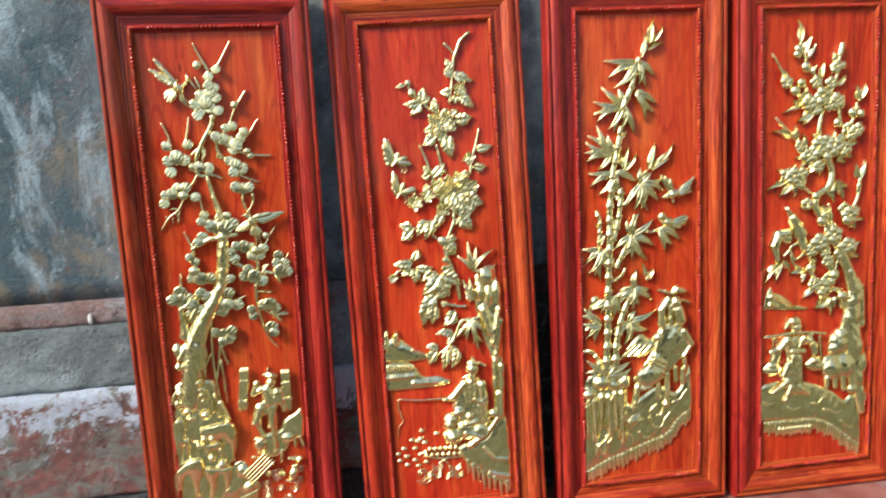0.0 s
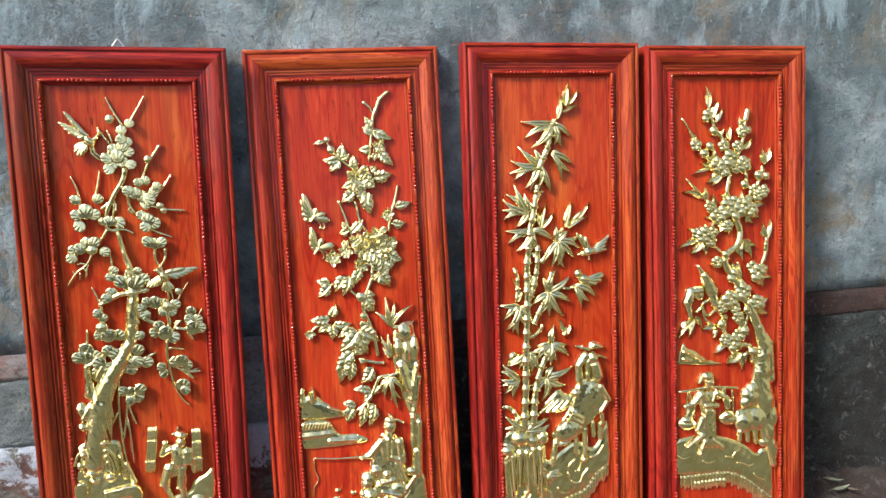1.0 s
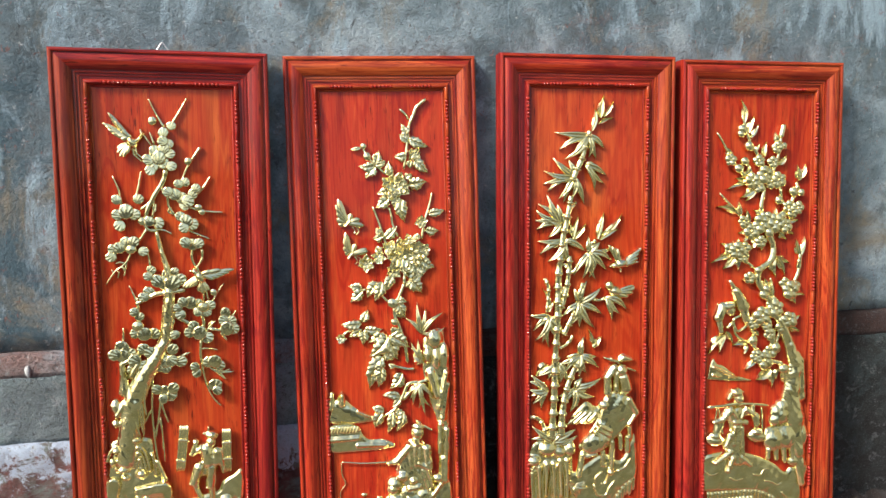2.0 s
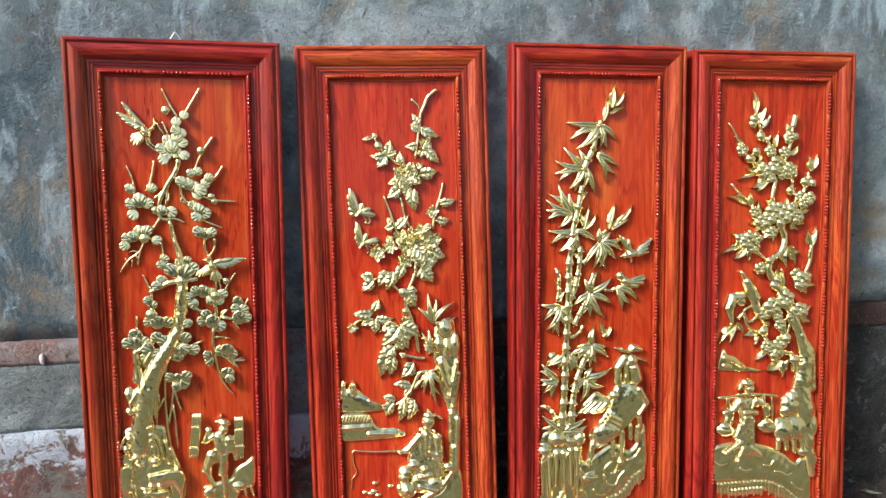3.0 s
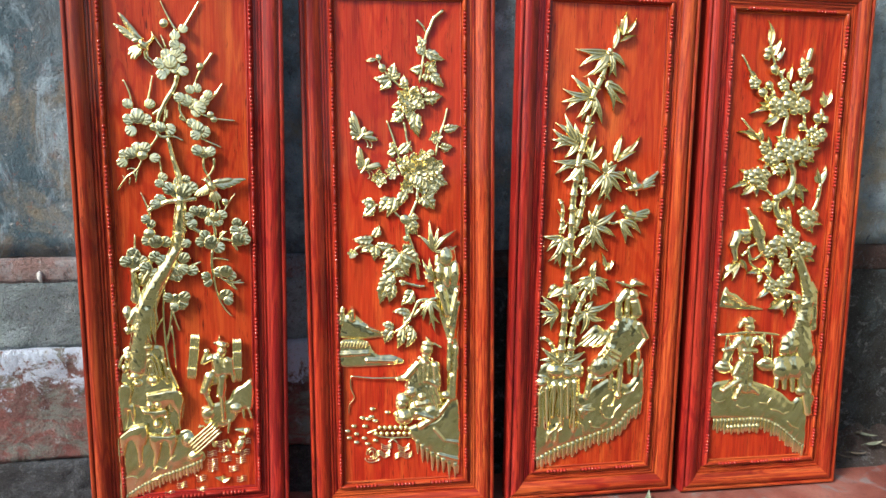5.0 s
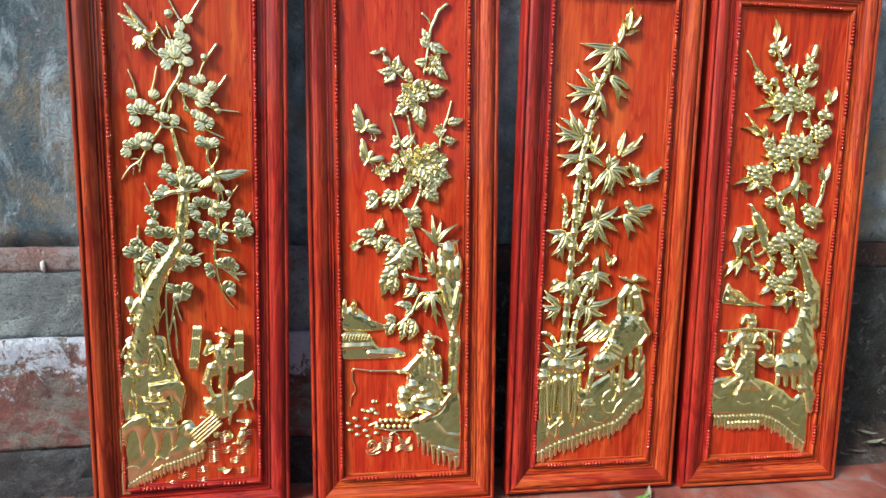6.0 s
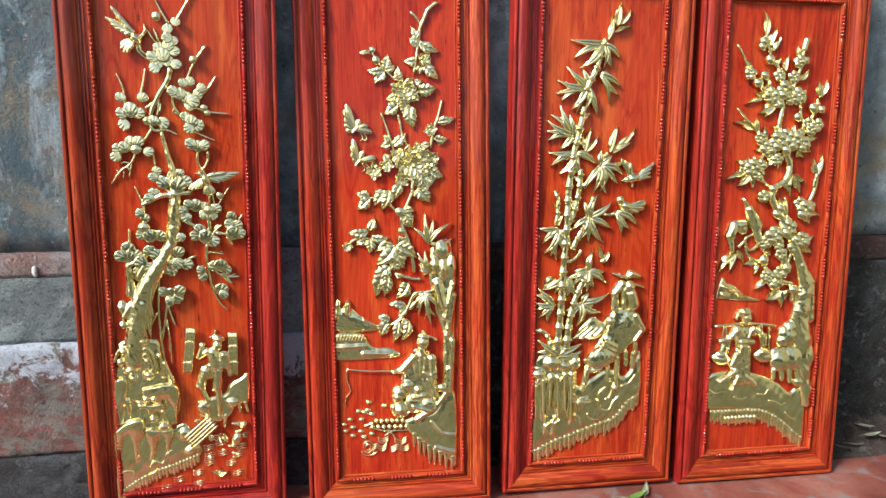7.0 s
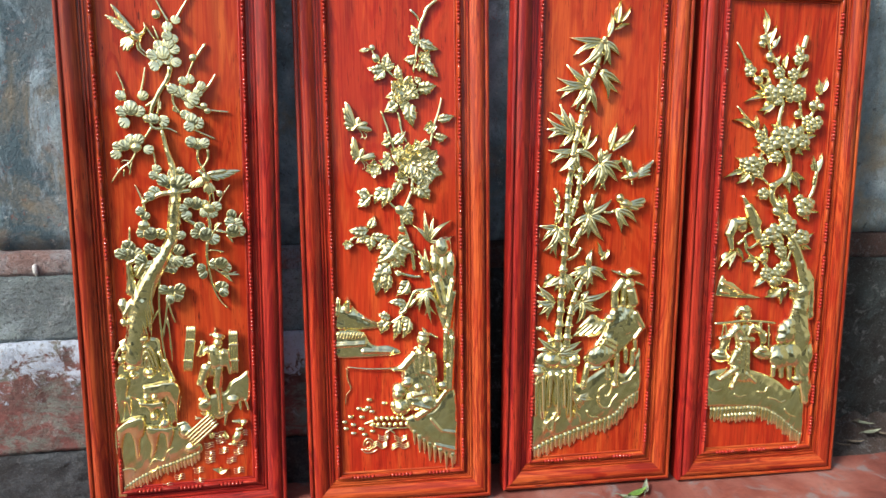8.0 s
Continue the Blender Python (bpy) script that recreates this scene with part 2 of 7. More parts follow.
UNSEEN_WALL = plain_material("plain_grey_render", (0.16, 0.17, 0.13), (0.25, 0.26, 0.21), 3.0, 0.9)
STEEL = plain_material("galvanised_wire", (0.55, 0.55, 0.55), (0.7, 0.7, 0.7), 60.0, 0.35, 1.0)


# ---- mesh helpers ----
def mesh_of(name, verts, faces, material, smooth=True):
    me = bpy.data.meshes.new(name)
    me.from_pydata([tuple(v) for v in verts], [], faces)
    me.validate()
    me.materials.append(material)
    if smooth:
        me.polygons.foreach_set("use_smooth", [True] * len(me.polygons))
    me.update()
    return me


def part(name, geo, material, parent=None, label="", smooth=True, sharp=None):
    """One mesh object from (verts, faces), under its thing."""
    me = mesh_of(name, geo[0], geo[1], material, smooth)
    if sharp:
        me.set_sharp_from_angle(angle=radians(sharp))
    ob = new(name, me)
    ob.parent = parent
    return tagged(ob, label) if label else ob


def joined(*geos):
    verts, faces = [], []
    for v, f in geos:
        k = len(verts)
        verts += list(v)
        faces += [tuple(i + k for i in q) for q in f]
    return verts, faces


def rough_block(x0, x1, y0, y1, z0, z1, step=0.02, wobble=0.004, seed=0.0, chip=0.0):
    """A block whose front face (at y0) and top edge are uneven; chip: how far its lower edge is broken away in places."""
    nx, nz = max(2, int((x1 - x0) / step)), max(2, int((z1 - z0) / step))
    verts, faces = [], []
    for j in range(nz + 1):
        for i in range(nx + 1):
            x, z = x0 + (x1 - x0) * i / nx, z0 + (z1 - z0) * j / nz
            q = Vector((x * 16 + seed, z * 22, seed))
            d = wobble * (0.6 * noise.noise(q) + 0.6 * noise.noise(q * 3.1) + 0.45 * noise.noise(q * 5.7))
            dz = wobble * (0.5 * noise.noise(Vector((x * 8, seed, 3))) + 0.6 * noise.noise(Vector((x * 37, seed, 3)))) if j in (0, nz) else 0
            if j == 0 and chip:
                dz += chip * max(0.0, noise.noise(Vector((x * 7.0, 2.0, seed))) + 0.5 * noise.noise(Vector((x * 31.0, 4.0, seed))) - 0.22)
            verts.append((x, y0 + d + (wobble * 0.5 if j in (0, nz) else 0), z + dz))
    w = nx + 1
    for j in range(nz):
        for i in range(nx):
            a = j * w + i
            faces.append((a, a + 1, a + w + 1, a + w))
    base = len(verts)
    for i in range(nx + 1):
        x = x0 + (x1 - x0) * i / nx
        verts.append((x, y1, verts[nz * w + i][2]))
    for i in range(nx + 1):
        x = x0 + (x1 - x0) * i / nx
        verts.append((x, y1, verts[i][2]))
    for i in range(nx):
        faces.append((nz * w + i, nz * w + i + 1, base + i + 1, base + i))
        faces.append((base + w + i, base + w + i + 1, i + 1, i))
        faces.append((base + i, base + i + 1, base + w + i + 1, base + w + i))
    faces.append((*[j * w for j in range(nz + 1)], base, base + w)[::-1])
    faces.append((*[j * w + nx for j in range(nz + 1)], base + nx, base + w + nx))
    return verts, faces


def box(x0, x1, y0, y1, z0, z1):
    v = [(x, y, z) for z in (z0, z1) for y in (y0, y1) for x in (x0, x1)]
    return v, [(0, 2, 3, 1), (4, 5, 7, 6), (0, 1, 5, 4), (2, 6, 7, 3), (0, 4, 6, 2), (1, 3, 7, 5)]


def ball(cx, cy, cz, rx, ry, rz, n=8, m=5):
    verts, faces = [], []
    for j in range(m + 1):
        t = math.pi * j / m
        for i in range(n):
            p = 2 * math.pi * i / n
            verts.append((cx + rx * math.sin(t) * math.cos(p), cy + ry * math.cos(t), cz + rz * math.sin(t) * math.sin(p)))
    for j in range(m):
        for i in range(n):
            a, b = j * n + i, j * n + (i + 1) % n
            faces.append((a, b, b + n, a + n))
    return verts, faces


# ---- the setting ----
def ground_sheet():
    xs, ys = [-400, -60, -10, -4, 0, 4, 10, 60, 400], [-400, -60, -10, -4, -1, 0.5, 4, 60, 400]
    w = len(xs)
    return [(x, y, -0.05) for y in ys for x in xs], [(j * w + i, j * w + i + 1, (j + 1) * w + i + 1, (j + 1) * w + i) for j in range(len(ys) - 1) for i in range(w - 1)]


def floor_strip():
    """The red cement apron along the wall, slightly uneven, with a rounded outer edge."""
    xs, ys = [-5 + 0.05 * i for i in range(181)], [-0.425, -0.42, -0.41] + [-0.4 + 0.05 * i for i in range(10)]
    drop = {0: -0.06, 1: -0.008, 2: -0.002}
    verts = [(x, y, 0.004 * noise.noise(Vector((x * 3, y * 3, 0))) - 0.003 + drop.get(j, 0.0)) for j, y in enumerate(ys) for x in xs]
    w = len(xs)
    return verts, [(j * w + i, j * w + i + 1, (j + 1) * w + i + 1, (j + 1) * w + i) for j in range(len(ys) - 1) for i in range(w - 1)]


# out-of-view ground, its dark grey-green made up to give the brass olive reflections
tagged(part("ground", ground_sheet(), UNSEEN_GROUND), "unseen grey-green ground, toned for the brass reflections", "ground", kind="structure")
tagged(part("pavement", floor_strip(), FLOOR), "worn red cement apron with pale scuffs", "pavement", kind="structure")

wall = part("wall_north", rough_block(-5, 2.6, 0.0, 0.25, 0.566, 3.2, 0.04, 0.004, 1.0), PLASTER)
tagged(wall, "weathered blue-grey plastered wall with ochre and white stains", "wall", kind="structure")
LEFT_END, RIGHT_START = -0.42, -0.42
part("brick_course", rough_block(-5, LEFT_END, -0.024, 0.25, 0.514, 0.564, 0.010, 0.005, 2.0), BRICK, wall, "exposed limewashed brick course")
part("cement_band", rough_block(-5, LEFT_END, -0.030, 0.25, 0.372, 0.5155, 0.010, 0.005, 3.0), CEMENT, wall, "rough grey cement band")
part("brick_band", rough_block(-5, LEFT_END, -0.040, 0.25, 0.112, 0.371, 0.010, 0.0055, 4.0, 0.06), OLD_BRICK, wall, "worn red brick with flaking white limewash")
part("cement_foot", rough_block(-5, LEFT_END, -0.050, 0.25, -0.02, 0.110, 0.010, 0.006, 5.0), FOOT, wall, "cracked grey cement foot")
# from here rightwards the base colours hold the panels' shade as well as damp
part("brick_course", rough_block(RIGHT_START, 2.6, -0.024, 0.25, 0.503, 0.564, 0.012, 0.005, 6.0), SHADED_BRICK, wall, "red brick course, darkened for damp and panel shade")
part("damp_band", rough_block(RIGHT_START, 2.6, -0.030, 0.25, -0.02, 0.505, 0.012, 0.006, 7.0), DAMP_SHADED, wall, "damp cement, blackened further for the panels' shade")

def mortar_lump(x, y, z):
    """An uneven smear of white mortar with a short tail."""
    verts, faces = ball(0, 0, 0, 0.006, 0.006, 0.012, 14, 9)
    verts = [(x + p[0] * (1 + 0.8 * noise.noise(Vector(p) * 230)), y + p[1], z + p[2] * (1.25 if p[2] < 0 else 0.9) + 0.003 * noise.noise(Vector(p) * 210)) for p in verts]
    return verts, faces


part("mortar_lump", mortar_lump(-1.068, -0.024, 0.531), plain_material("white_mortar", (0.30, 0.31, 0.31), (0.56, 0.57, 0.56), 240.0, 0.9), wall, "lump of white mortar")
# two walls added out of view to block sky light and shape the brass reflections
for nm, dims in (("wall_east", (2.6, 2.8, -5.0, 0.0, -0.06, 3.6)), ("wall_south", (-5, 2.8, -5.2, -5.0, -0.06, 1.25))):
    tagged(part(nm, box(*dims), UNSEEN_WALL, smooth=False), "unseen plain grey wall added to block sky and shape reflections", "wall", kind="structure")


# ---- panel frames ----
WIDE, TALL, INSET, DEEP = 0.41, 1.195, 0.074, 0.014
PROFILE = [(0.0, 4.0), (0.0, 0.45), (0.12, 0.12), (0.35, 0.0), (0.62, 0.02), (0.82, 0.16), (0.88, 0.52), (1.10, 0.52), (1.16, 0.12),
           (1.45, -0.12), (1.95, -0.24), (2.5, -0.2), (3.1, 0.02), (3.7, 0.38), (4.08, 0.62), (4.14, 0.98), (4.36, 0.98), (4.42, 0.80), (4.66, 0.82),
           (4.72, 1.12), (4.94, 1.12), (5.00, 0.98), (5.26, 1.0), (5.32, 1.30), (5.84, 1.30), (5.92, 0.92), (6.15, 0.72), (6.45, 0.64), (6.75, 0.72),
           (6.90, 0.92), (6.95, 1.24), (7.2, 1.16), (7.38, 1.24), (7.45, 1.46)]


def frame_member(side, tall):
    """A mitred length of moulding along one side of the frame."""
    verts, faces, rows = [], [], []
    for s, d in PROFILE + [(7.45, 3.4), (0.0, 4.0)]:
        s, d = s / 100, d / 100
        a, b = -WIDE / 2 + s, WIDE / 2 - s
        lo, hi = s, tall - s
        ends = {"left": ((a, lo), (a, hi)), "right": ((b, hi), (b, lo)), "top": ((a, hi), (b, hi)), "bottom": ((b, lo), (a, lo))}[side]
        rows.append([(p[0], d, p[1]) for p in ends])
    for r in rows:
        verts += r
    for i in range(len(rows) - 1):
        faces.append((2 * i, 2 * i + 1, 2 * i + 3, 2 * i + 2))
    return verts, faces


BEAD_MESH = mesh_of("bead", *ball(0, 0, 0, 0.0039, 0.0056, 0.0039, 10, 6), BEAD)


ROD_MESHES, WOOD_OF = {}, {}


def rod_mesh(long, upright, material):
    """A short turned rod with rounded ends, shared by all of one length and stain."""
    key = (round(long, 4), upright, material.name)
    if key not in ROD_MESHES:
        verts, faces, n = [], [], 8
        steps = [(-0.5, 0.2), (-0.47, 0.8), (-0.42, 1.0), (-0.40, 0.86), (-0.37, 1.0), (0.37, 1.0), (0.40, 0.86), (0.42, 1.0), (0.47, 0.8), (0.5, 0.2)]
        for t, r in steps:
            for k in range(n):
                a, b = 0.0037 * r * math.cos(2 * math.pi * k / n), 0.0046 * r * math.sin(2 * math.pi * k / n)
                verts.append((a, b, long * t) if upright else (long * t, b, a))
        for i in range(len(steps) - 1):
            for k in range(n):
                u, v = i * n + k, i * n + (k + 1) % n
                faces.append((u, v, v + n, u + n))
        ROD_MESHES[key] = mesh_of("rod", verts, faces, material)
    return ROD_MESHES[key]


def beads_along(side, tall, moulding):
    """Groups of six small turned beads along the inner moulding."""
    s, d = 0.0645, 0.0062
    length = (tall if side in ("left", "right") else WIDE) - 2 * 0.078
    groups = max(1, round(length / 0.082))
    for g in range(groups):
        mid = (g + 0.5) / groups * length - length / 2
        for k in range(6):
            p = mid + (k - 2.5) * 0.0080
            x, z = {"left": (-WIDE / 2 + s, tall / 2 + p), "right": (WIDE / 2 - s, tall / 2 + p),
                    "top": (p, tall - s), "bottom": (p, s)}[side]
            ob = new("bead", BEAD_MESH)
            ob.parent, ob.location = moulding, (x, d, z)
    # the plain half-round rod that runs on between the groups
    upright, pitch = side in ("left", "right"), length / groups
    rod = rod_mesh(pitch - 0.050, upright, WOOD_OF[moulding.name])
    for g in range(groups + 1):
        p = g * pitch - length / 2
        x, z = {"left": (-WIDE / 2 + s, tall / 2 + p), "right": (WIDE / 2 - s, tall / 2 + p), "top": (p, tall - s), "bottom": (p, s)}[side]
        ob = new("rod", rod)
        ob.parent, ob.location = moulding, (x, d + 0.0012, z)


def carved_panel(place, tall, label, tones, board):
    """A leaning panel; tones: the stain of its left, right, top and bottom mouldings."""
    thing = new("carved_panel")
    thing.matrix_basis = place
    tagged(thing, label, "wall panel", "four panels leaning on the wall")
    for side, tone in zip(("left", "right", "top", "bottom"), tones):
        upright = side in ("left", "right")
        moulding = part("stile" if upright else "rail", frame_member(side, tall), WOOD[tone, "z" if upright else "x"], thing, tone + " stained lacquered moulding", sharp=38)
        WOOD_OF[moulding.name] = WOOD[tone, "z" if upright else "x"]
        beads_along(side, tall, moulding)
    part("board", box(-WIDE / 2 + 0.07, WIDE / 2 - 0.07, DEEP, DEEP + 0.012, 0.07, tall - 0.07), BOARDS[board], thing, "glossy red wood board", smooth=False)
    part("back_board", box(-WIDE / 2 + 0.012, WIDE / 2 - 0.012, 0.034, 0.039, 0.012, tall - 0.012), BOARDS[board], thing, smooth=False)
    return thing


plum = carved_panel(pose(-0.7711, -0.1391, -0.0079, -3.9, 0.56, 2.09), TALL, "red lacquered panel with brass blossom tree, cranes and woodcutter", ("brown", "crimson", "crimson", "crimson"), "tan")
peony = carved_panel(pose(-0.310, -0.1689, 0.0003, -7.35, -1.05, -2.72), TALL, "red lacquered panel with brass chrysanthemums, butterflies and angler", ("red", "orange", "orange", "orange"), "red")
bamboo = carved_panel(pose(0.131, -0.1702, 0.0067, -6.01, 0.23, -0.5), TALL, "red lacquered panel with brass bamboo, small birds and seated traveller", ("crimson", "orange", "red", "orange"), "tan")
peach = carved_panel(pose(0.5613, -0.1826, 0.0019, -6.46, 0.12, -0.93), TALL, "red lacquered panel with brass blossom branches and yoke carrier", ("crimson", "orange", "orange", "orange"), "deep")


# ---- brass relief: all places in centimetres across and up the panel, heights over the board ----
def lift(x, z, h):
    return (x / 100, DEEP - h / 100, z / 100)


def spline(pts, n):
    """A smooth line through a few points."""
    pts = [Vector(p) for p in pts]
    if len(pts) < 3:
        return [pts[0].lerp(pts[-1], i / n) for i in range(n + 1)]
    ext = [2 * pts[0] - pts[1], *pts, 2 * pts[-1] - pts[-2]]
    out = []
    per = max(2, round(n / (len(pts) - 1)))
    for k in range(1, len(ext) - 2):
        a, b, c, d = ext[k - 1:k + 3]
        for i in range(per):
            t = i / per
            out.append(0.5 * (2 * b + (c - a) * t + (2 * a - 5 * b + 4 * c - d) * t * t + (3 * b - a - 3 * c + d) * t ** 3))
    return out + [pts[-1]]


def tube_geo(pts, r0, r1, h=None, knob=0.18, nodes=0.0, n=8):
    line = spline(pts, (14 if nodes else 5) * len(pts))
    m, verts, faces = len(line), [], []
    run = 0.0
    for i, p in enumerate(line):
        t = i / (m - 1)
        d = (line[min(i + 1, m - 1)] - line[max(i - 1, 0)])
        d = d.normalized() if d.length else Vector((0, 1))
        run += (p - line[i - 1]).length if i else 0
        r = (r0 + (r1 - r0) * t) * (1 + knob * noise.noise(Vector((p.x * 1.3, p.y * 1.3, r0 * 7))))
        if nodes:
            f = (run / nodes) % 1.0
            r *= 0.9 + 0.42 * math.exp(-((f - 0.5) / 0.11) ** 2)
        if i in (0, m - 1):
            r *= 0.55
        top = (h if h is not None else 0.25 + r * 0.6)
        for k in range(n):
            a = 2 * math.pi * k / n
            s, u = r * math.cos(a), r * 0.95 * math.sin(a)
            verts.append(lift(p.x - d.y * s, p.y + d.x * s, top + u))
    for i in range(m - 1):
        for k in range(n):
            a, b = i * n + k, i * n + (k + 1) % n
            faces.append((a, b, b + n, a + n))
    faces.append(tuple(range(n))[::-1])
    faces.append(tuple(range((m - 1) * n, m * n)))
    return verts, faces


def twig(panel, name, pts, r0, r1, h=None, knob=0.18, nodes=0.0):
    return part(name, tube_geo(pts, r0, r1, h, knob, nodes), BRASS, panel)


def bud_geo(x, z, r, h, dome=0.55):
    """A round bud with a dented ring about its middle."""
    na, rings = 18, 6
    verts, faces = [lift(x, z, h + r * (dome - 0.06))], []
    for j in range(1, rings + 2):
        rho = min(j, rings) / rings
        for i in range(na + 1):
            a = 2 * math.pi * i / na
            rr = r * rho * (1 + 0.06 * math.cos(2 * a + x))
            hh = h + r * (dome * math.sqrt(1 - (0.95 * rho) ** 2) - 0.09 * math.exp(-(((rho - 0.55) / 0.16) ** 2)))
            if j == rings + 1:
                hh = max(0.0, h - 0.5 * r)
            verts.append(lift(x + rr * math.cos(a), z + rr * math.sin(a), hh))
    w = na + 1
    for i in range(na):
        faces.append((0, 1 + i, 2 + i))
        for j in range(rings):
            a = 1 + j * w + i
            faces.append((a, a + w, a + w + 1, a + 1))
    return verts, faces


def scallop_geo(x, z, r, ang, h):
    """A round scale like a scallop shell: fine ribs from its hinge to a thin raised rim."""
    na, rings = 72, 7
    ux, uz = math.cos(math.radians(ang)), math.sin(math.radians(ang))
    hx, hz = x - 0.92 * r * ux, z - 0.92 * r * uz
    verts, faces = [], []
    for j in range(rings + 2):
        rho = min(j, rings) / rings
        for i in range(na):
            a = 2 * math.pi * i / na
            px, pz = x + r * rho * math.cos(a), z + r * rho * math.sin(a)
            along, across = (px - hx) * ux + (pz - hz) * uz, (pz - hz) * ux - (px - hx) * uz
            reach = math.hypot(along, across) / r
            rib = math.cos(15 * math.atan2(across, max(along, 1e-4)))
            grow = 1 + (0.012 * rib + 0.05 * math.sin(2 * a + x)) * rho * min(1.0, reach)
            px, pz = x + (px - x) * grow, z + (pz - z) * grow
            hh = h + r * (0.16 * math.sqrt(1 - (0.9 * rho) ** 2) + 0.024 * rib * min(1.0, 0.8 * reach) - 0.08 * rho * math.sin(a) + 0.05 * (along / r - 0.92) + 0.055 * math.exp(-((rho - 0.92) / 0.07) ** 2))
            if j == rings + 1:
                hh = max(0.0, h - 0.45 * r)
            verts.append(lift(px, pz, hh))
    for j in range(rings + 1):
        for i in range(na):
            k = (i + 1) % na
            faces.append((j * na + i, (j + 1) * na + i, (j + 1) * na + k, j * na + k))
    return verts, faces


def shells(panel, items, h=0.75):
    """Ribbed scallop scales and round buds."""
    for k, (x, z, r, ang) in enumerate(items):
        hh = h + 0.7 * ((k * 0.618) % 1.0)
        if ang is None:
            part("bud", bud_geo(x, z, r * 1.05, hh), BRASS, panel)
        else:
            part("needle_fan", scallop_geo(x, z, r * 1.08, ang, hh), BRASS, panel)


def broad_leaf_geo(x, z, tx, tz, w, h, bend, seed):
    """A broad serrated leaf with a sunk midrib, chevron side veins and a wavy edge."""
    a, b = Vector((x, z)), Vector((tx, tz))
    d = b - a
    side, L, n = Vector((-d.y, d.x)).normalized(), d.length, 22
    cols = (-1.0, -0.78, -0.52, -0.26, -0.07, 0.0, 0.07, 0.26, 0.52, 0.78, 1.0)
    tilt = 0.16 * math.sin(seed * 2.4 + x)
    verts, faces = [], []
    for i in range(n + 1):
        t = i / n
        half = 0.5 * w * max(0.05, math.sin(math.pi * (0.05 + 0.95 * t) ** 0.66))
        lobe = (4.5 * t + 0.2) % 1.0
        half *= 0.80 + 0.30 * lobe if t < 0.93 else 0.9
        c = a + d * t + side * (bend * L * math.sin(math.pi * t))
        ridge = h + 0.09 * L * math.sin(math.pi * t) - 0.28 * h * t
        for s in cols:
            q = abs(s)
            up = -0.10 * w * math.exp(-(s / 0.10) ** 2) + 0.034 * w * math.cos(2 * math.pi * (4.5 * t - 0.75 * q)) * min(1.0, 2 * q)
            up += 0.07 * w * q * q * math.sin(9 * t + 2.1 * s + seed) - 0.10 * w * q ** 3 + tilt * half * s
            p = c + side * (half * s) + d * (0.07 * q * (1 - t))
            verts.append(lift(p.x, p.y, max(0.14, ridge + up)))
        for s in (1.0, -1.0):
            p = c + side * (half * s * 0.9)
            verts.append(lift(p.x, p.y, max(0.02, ridge - 0.14 * w - 0.3)))
    q = len(cols) + 2
    for i in range(n):
        for k in range(q):
            u, v = i * q + k, i * q + (k + 1) % q
            faces.append((u, u + q, v + q, v))
    faces.append(tuple(range(q)))
    faces.append(tuple(range(n * q, n * q + q))[::-1])
    return verts, faces


def leaf_geo(x, z, tx, tz, w, h=0.7, bend=0.0, curl=0.35, n=10):
    """A pointed leaf from its base to its tip, folded along the midrib."""
    a, b = Vector((x, z)), Vector((tx, tz))
    d = b - a
    side = Vector((-d.y, d.x)).normalized()
    L = d.length
    cols = (-1.0, -0.55, -0.1, 0.0, 0.1, 0.55, 1.0)
    tilt = 0.36 * math.sin(x * 7.1 + z * 3.3 + tx * 5.7)
    fold = {0.0: -0.11, 0.1: -0.06, 0.55: 0.05, 1.0: -0.22}
    verts, faces = [], []
    for i in range(n + 1):
        t = i / n
        half = 0.5 * w * max(0.04, math.sin(math.pi * (0.06 + 0.94 * t) ** 0.75))
        c = a + d * t + side * (bend * L * math.sin(math.pi * t))
        ridge = h + 0.16 * L * curl * math.sin(math.pi * t) - 0.25 * h * t
        for s in cols:
            drop = fold[abs(s)] * w + tilt * half * s
            p = c + side * (half * s)
            verts.append(lift(p.x, p.y, max(0.12, ridge + drop)))
        for s in (1.0, -1.0):
            p = c + side * (half * s * 0.9)
            verts.append(lift(p.x, p.y, max(0.02, ridge - 0.2 * w - 0.28)))
    q = len(cols) + 2
    for i in range(n):
        for k in range(q):
            u, v = i * q + k, i * q + (k + 1) % q
            faces.append((u, u + q, v + q, v))
    faces.append(tuple(range(q)))
    faces.append(tuple(range(n * q, n * q + q))[::-1])
    return verts, faces


def leaves(panel, items, broad=False, h=0.7, name="leaf"):
    for k, (x, z, tx, tz, w) in enumerate(items):
        f = (k * 0.618) % 1.0
        if broad:
            part(name, broad_leaf_geo(x, z, tx, tz, 1.05 * w, h + 0.35 * f, (f - 0.5) * 0.22, k), BRASS, panel)
        else:
            part(name, leaf_geo(x, z, tx, tz, w, h + 0.3 * f, (f - 0.5) * 0.22, 0.35, 10), BRASS, panel, sharp=50)


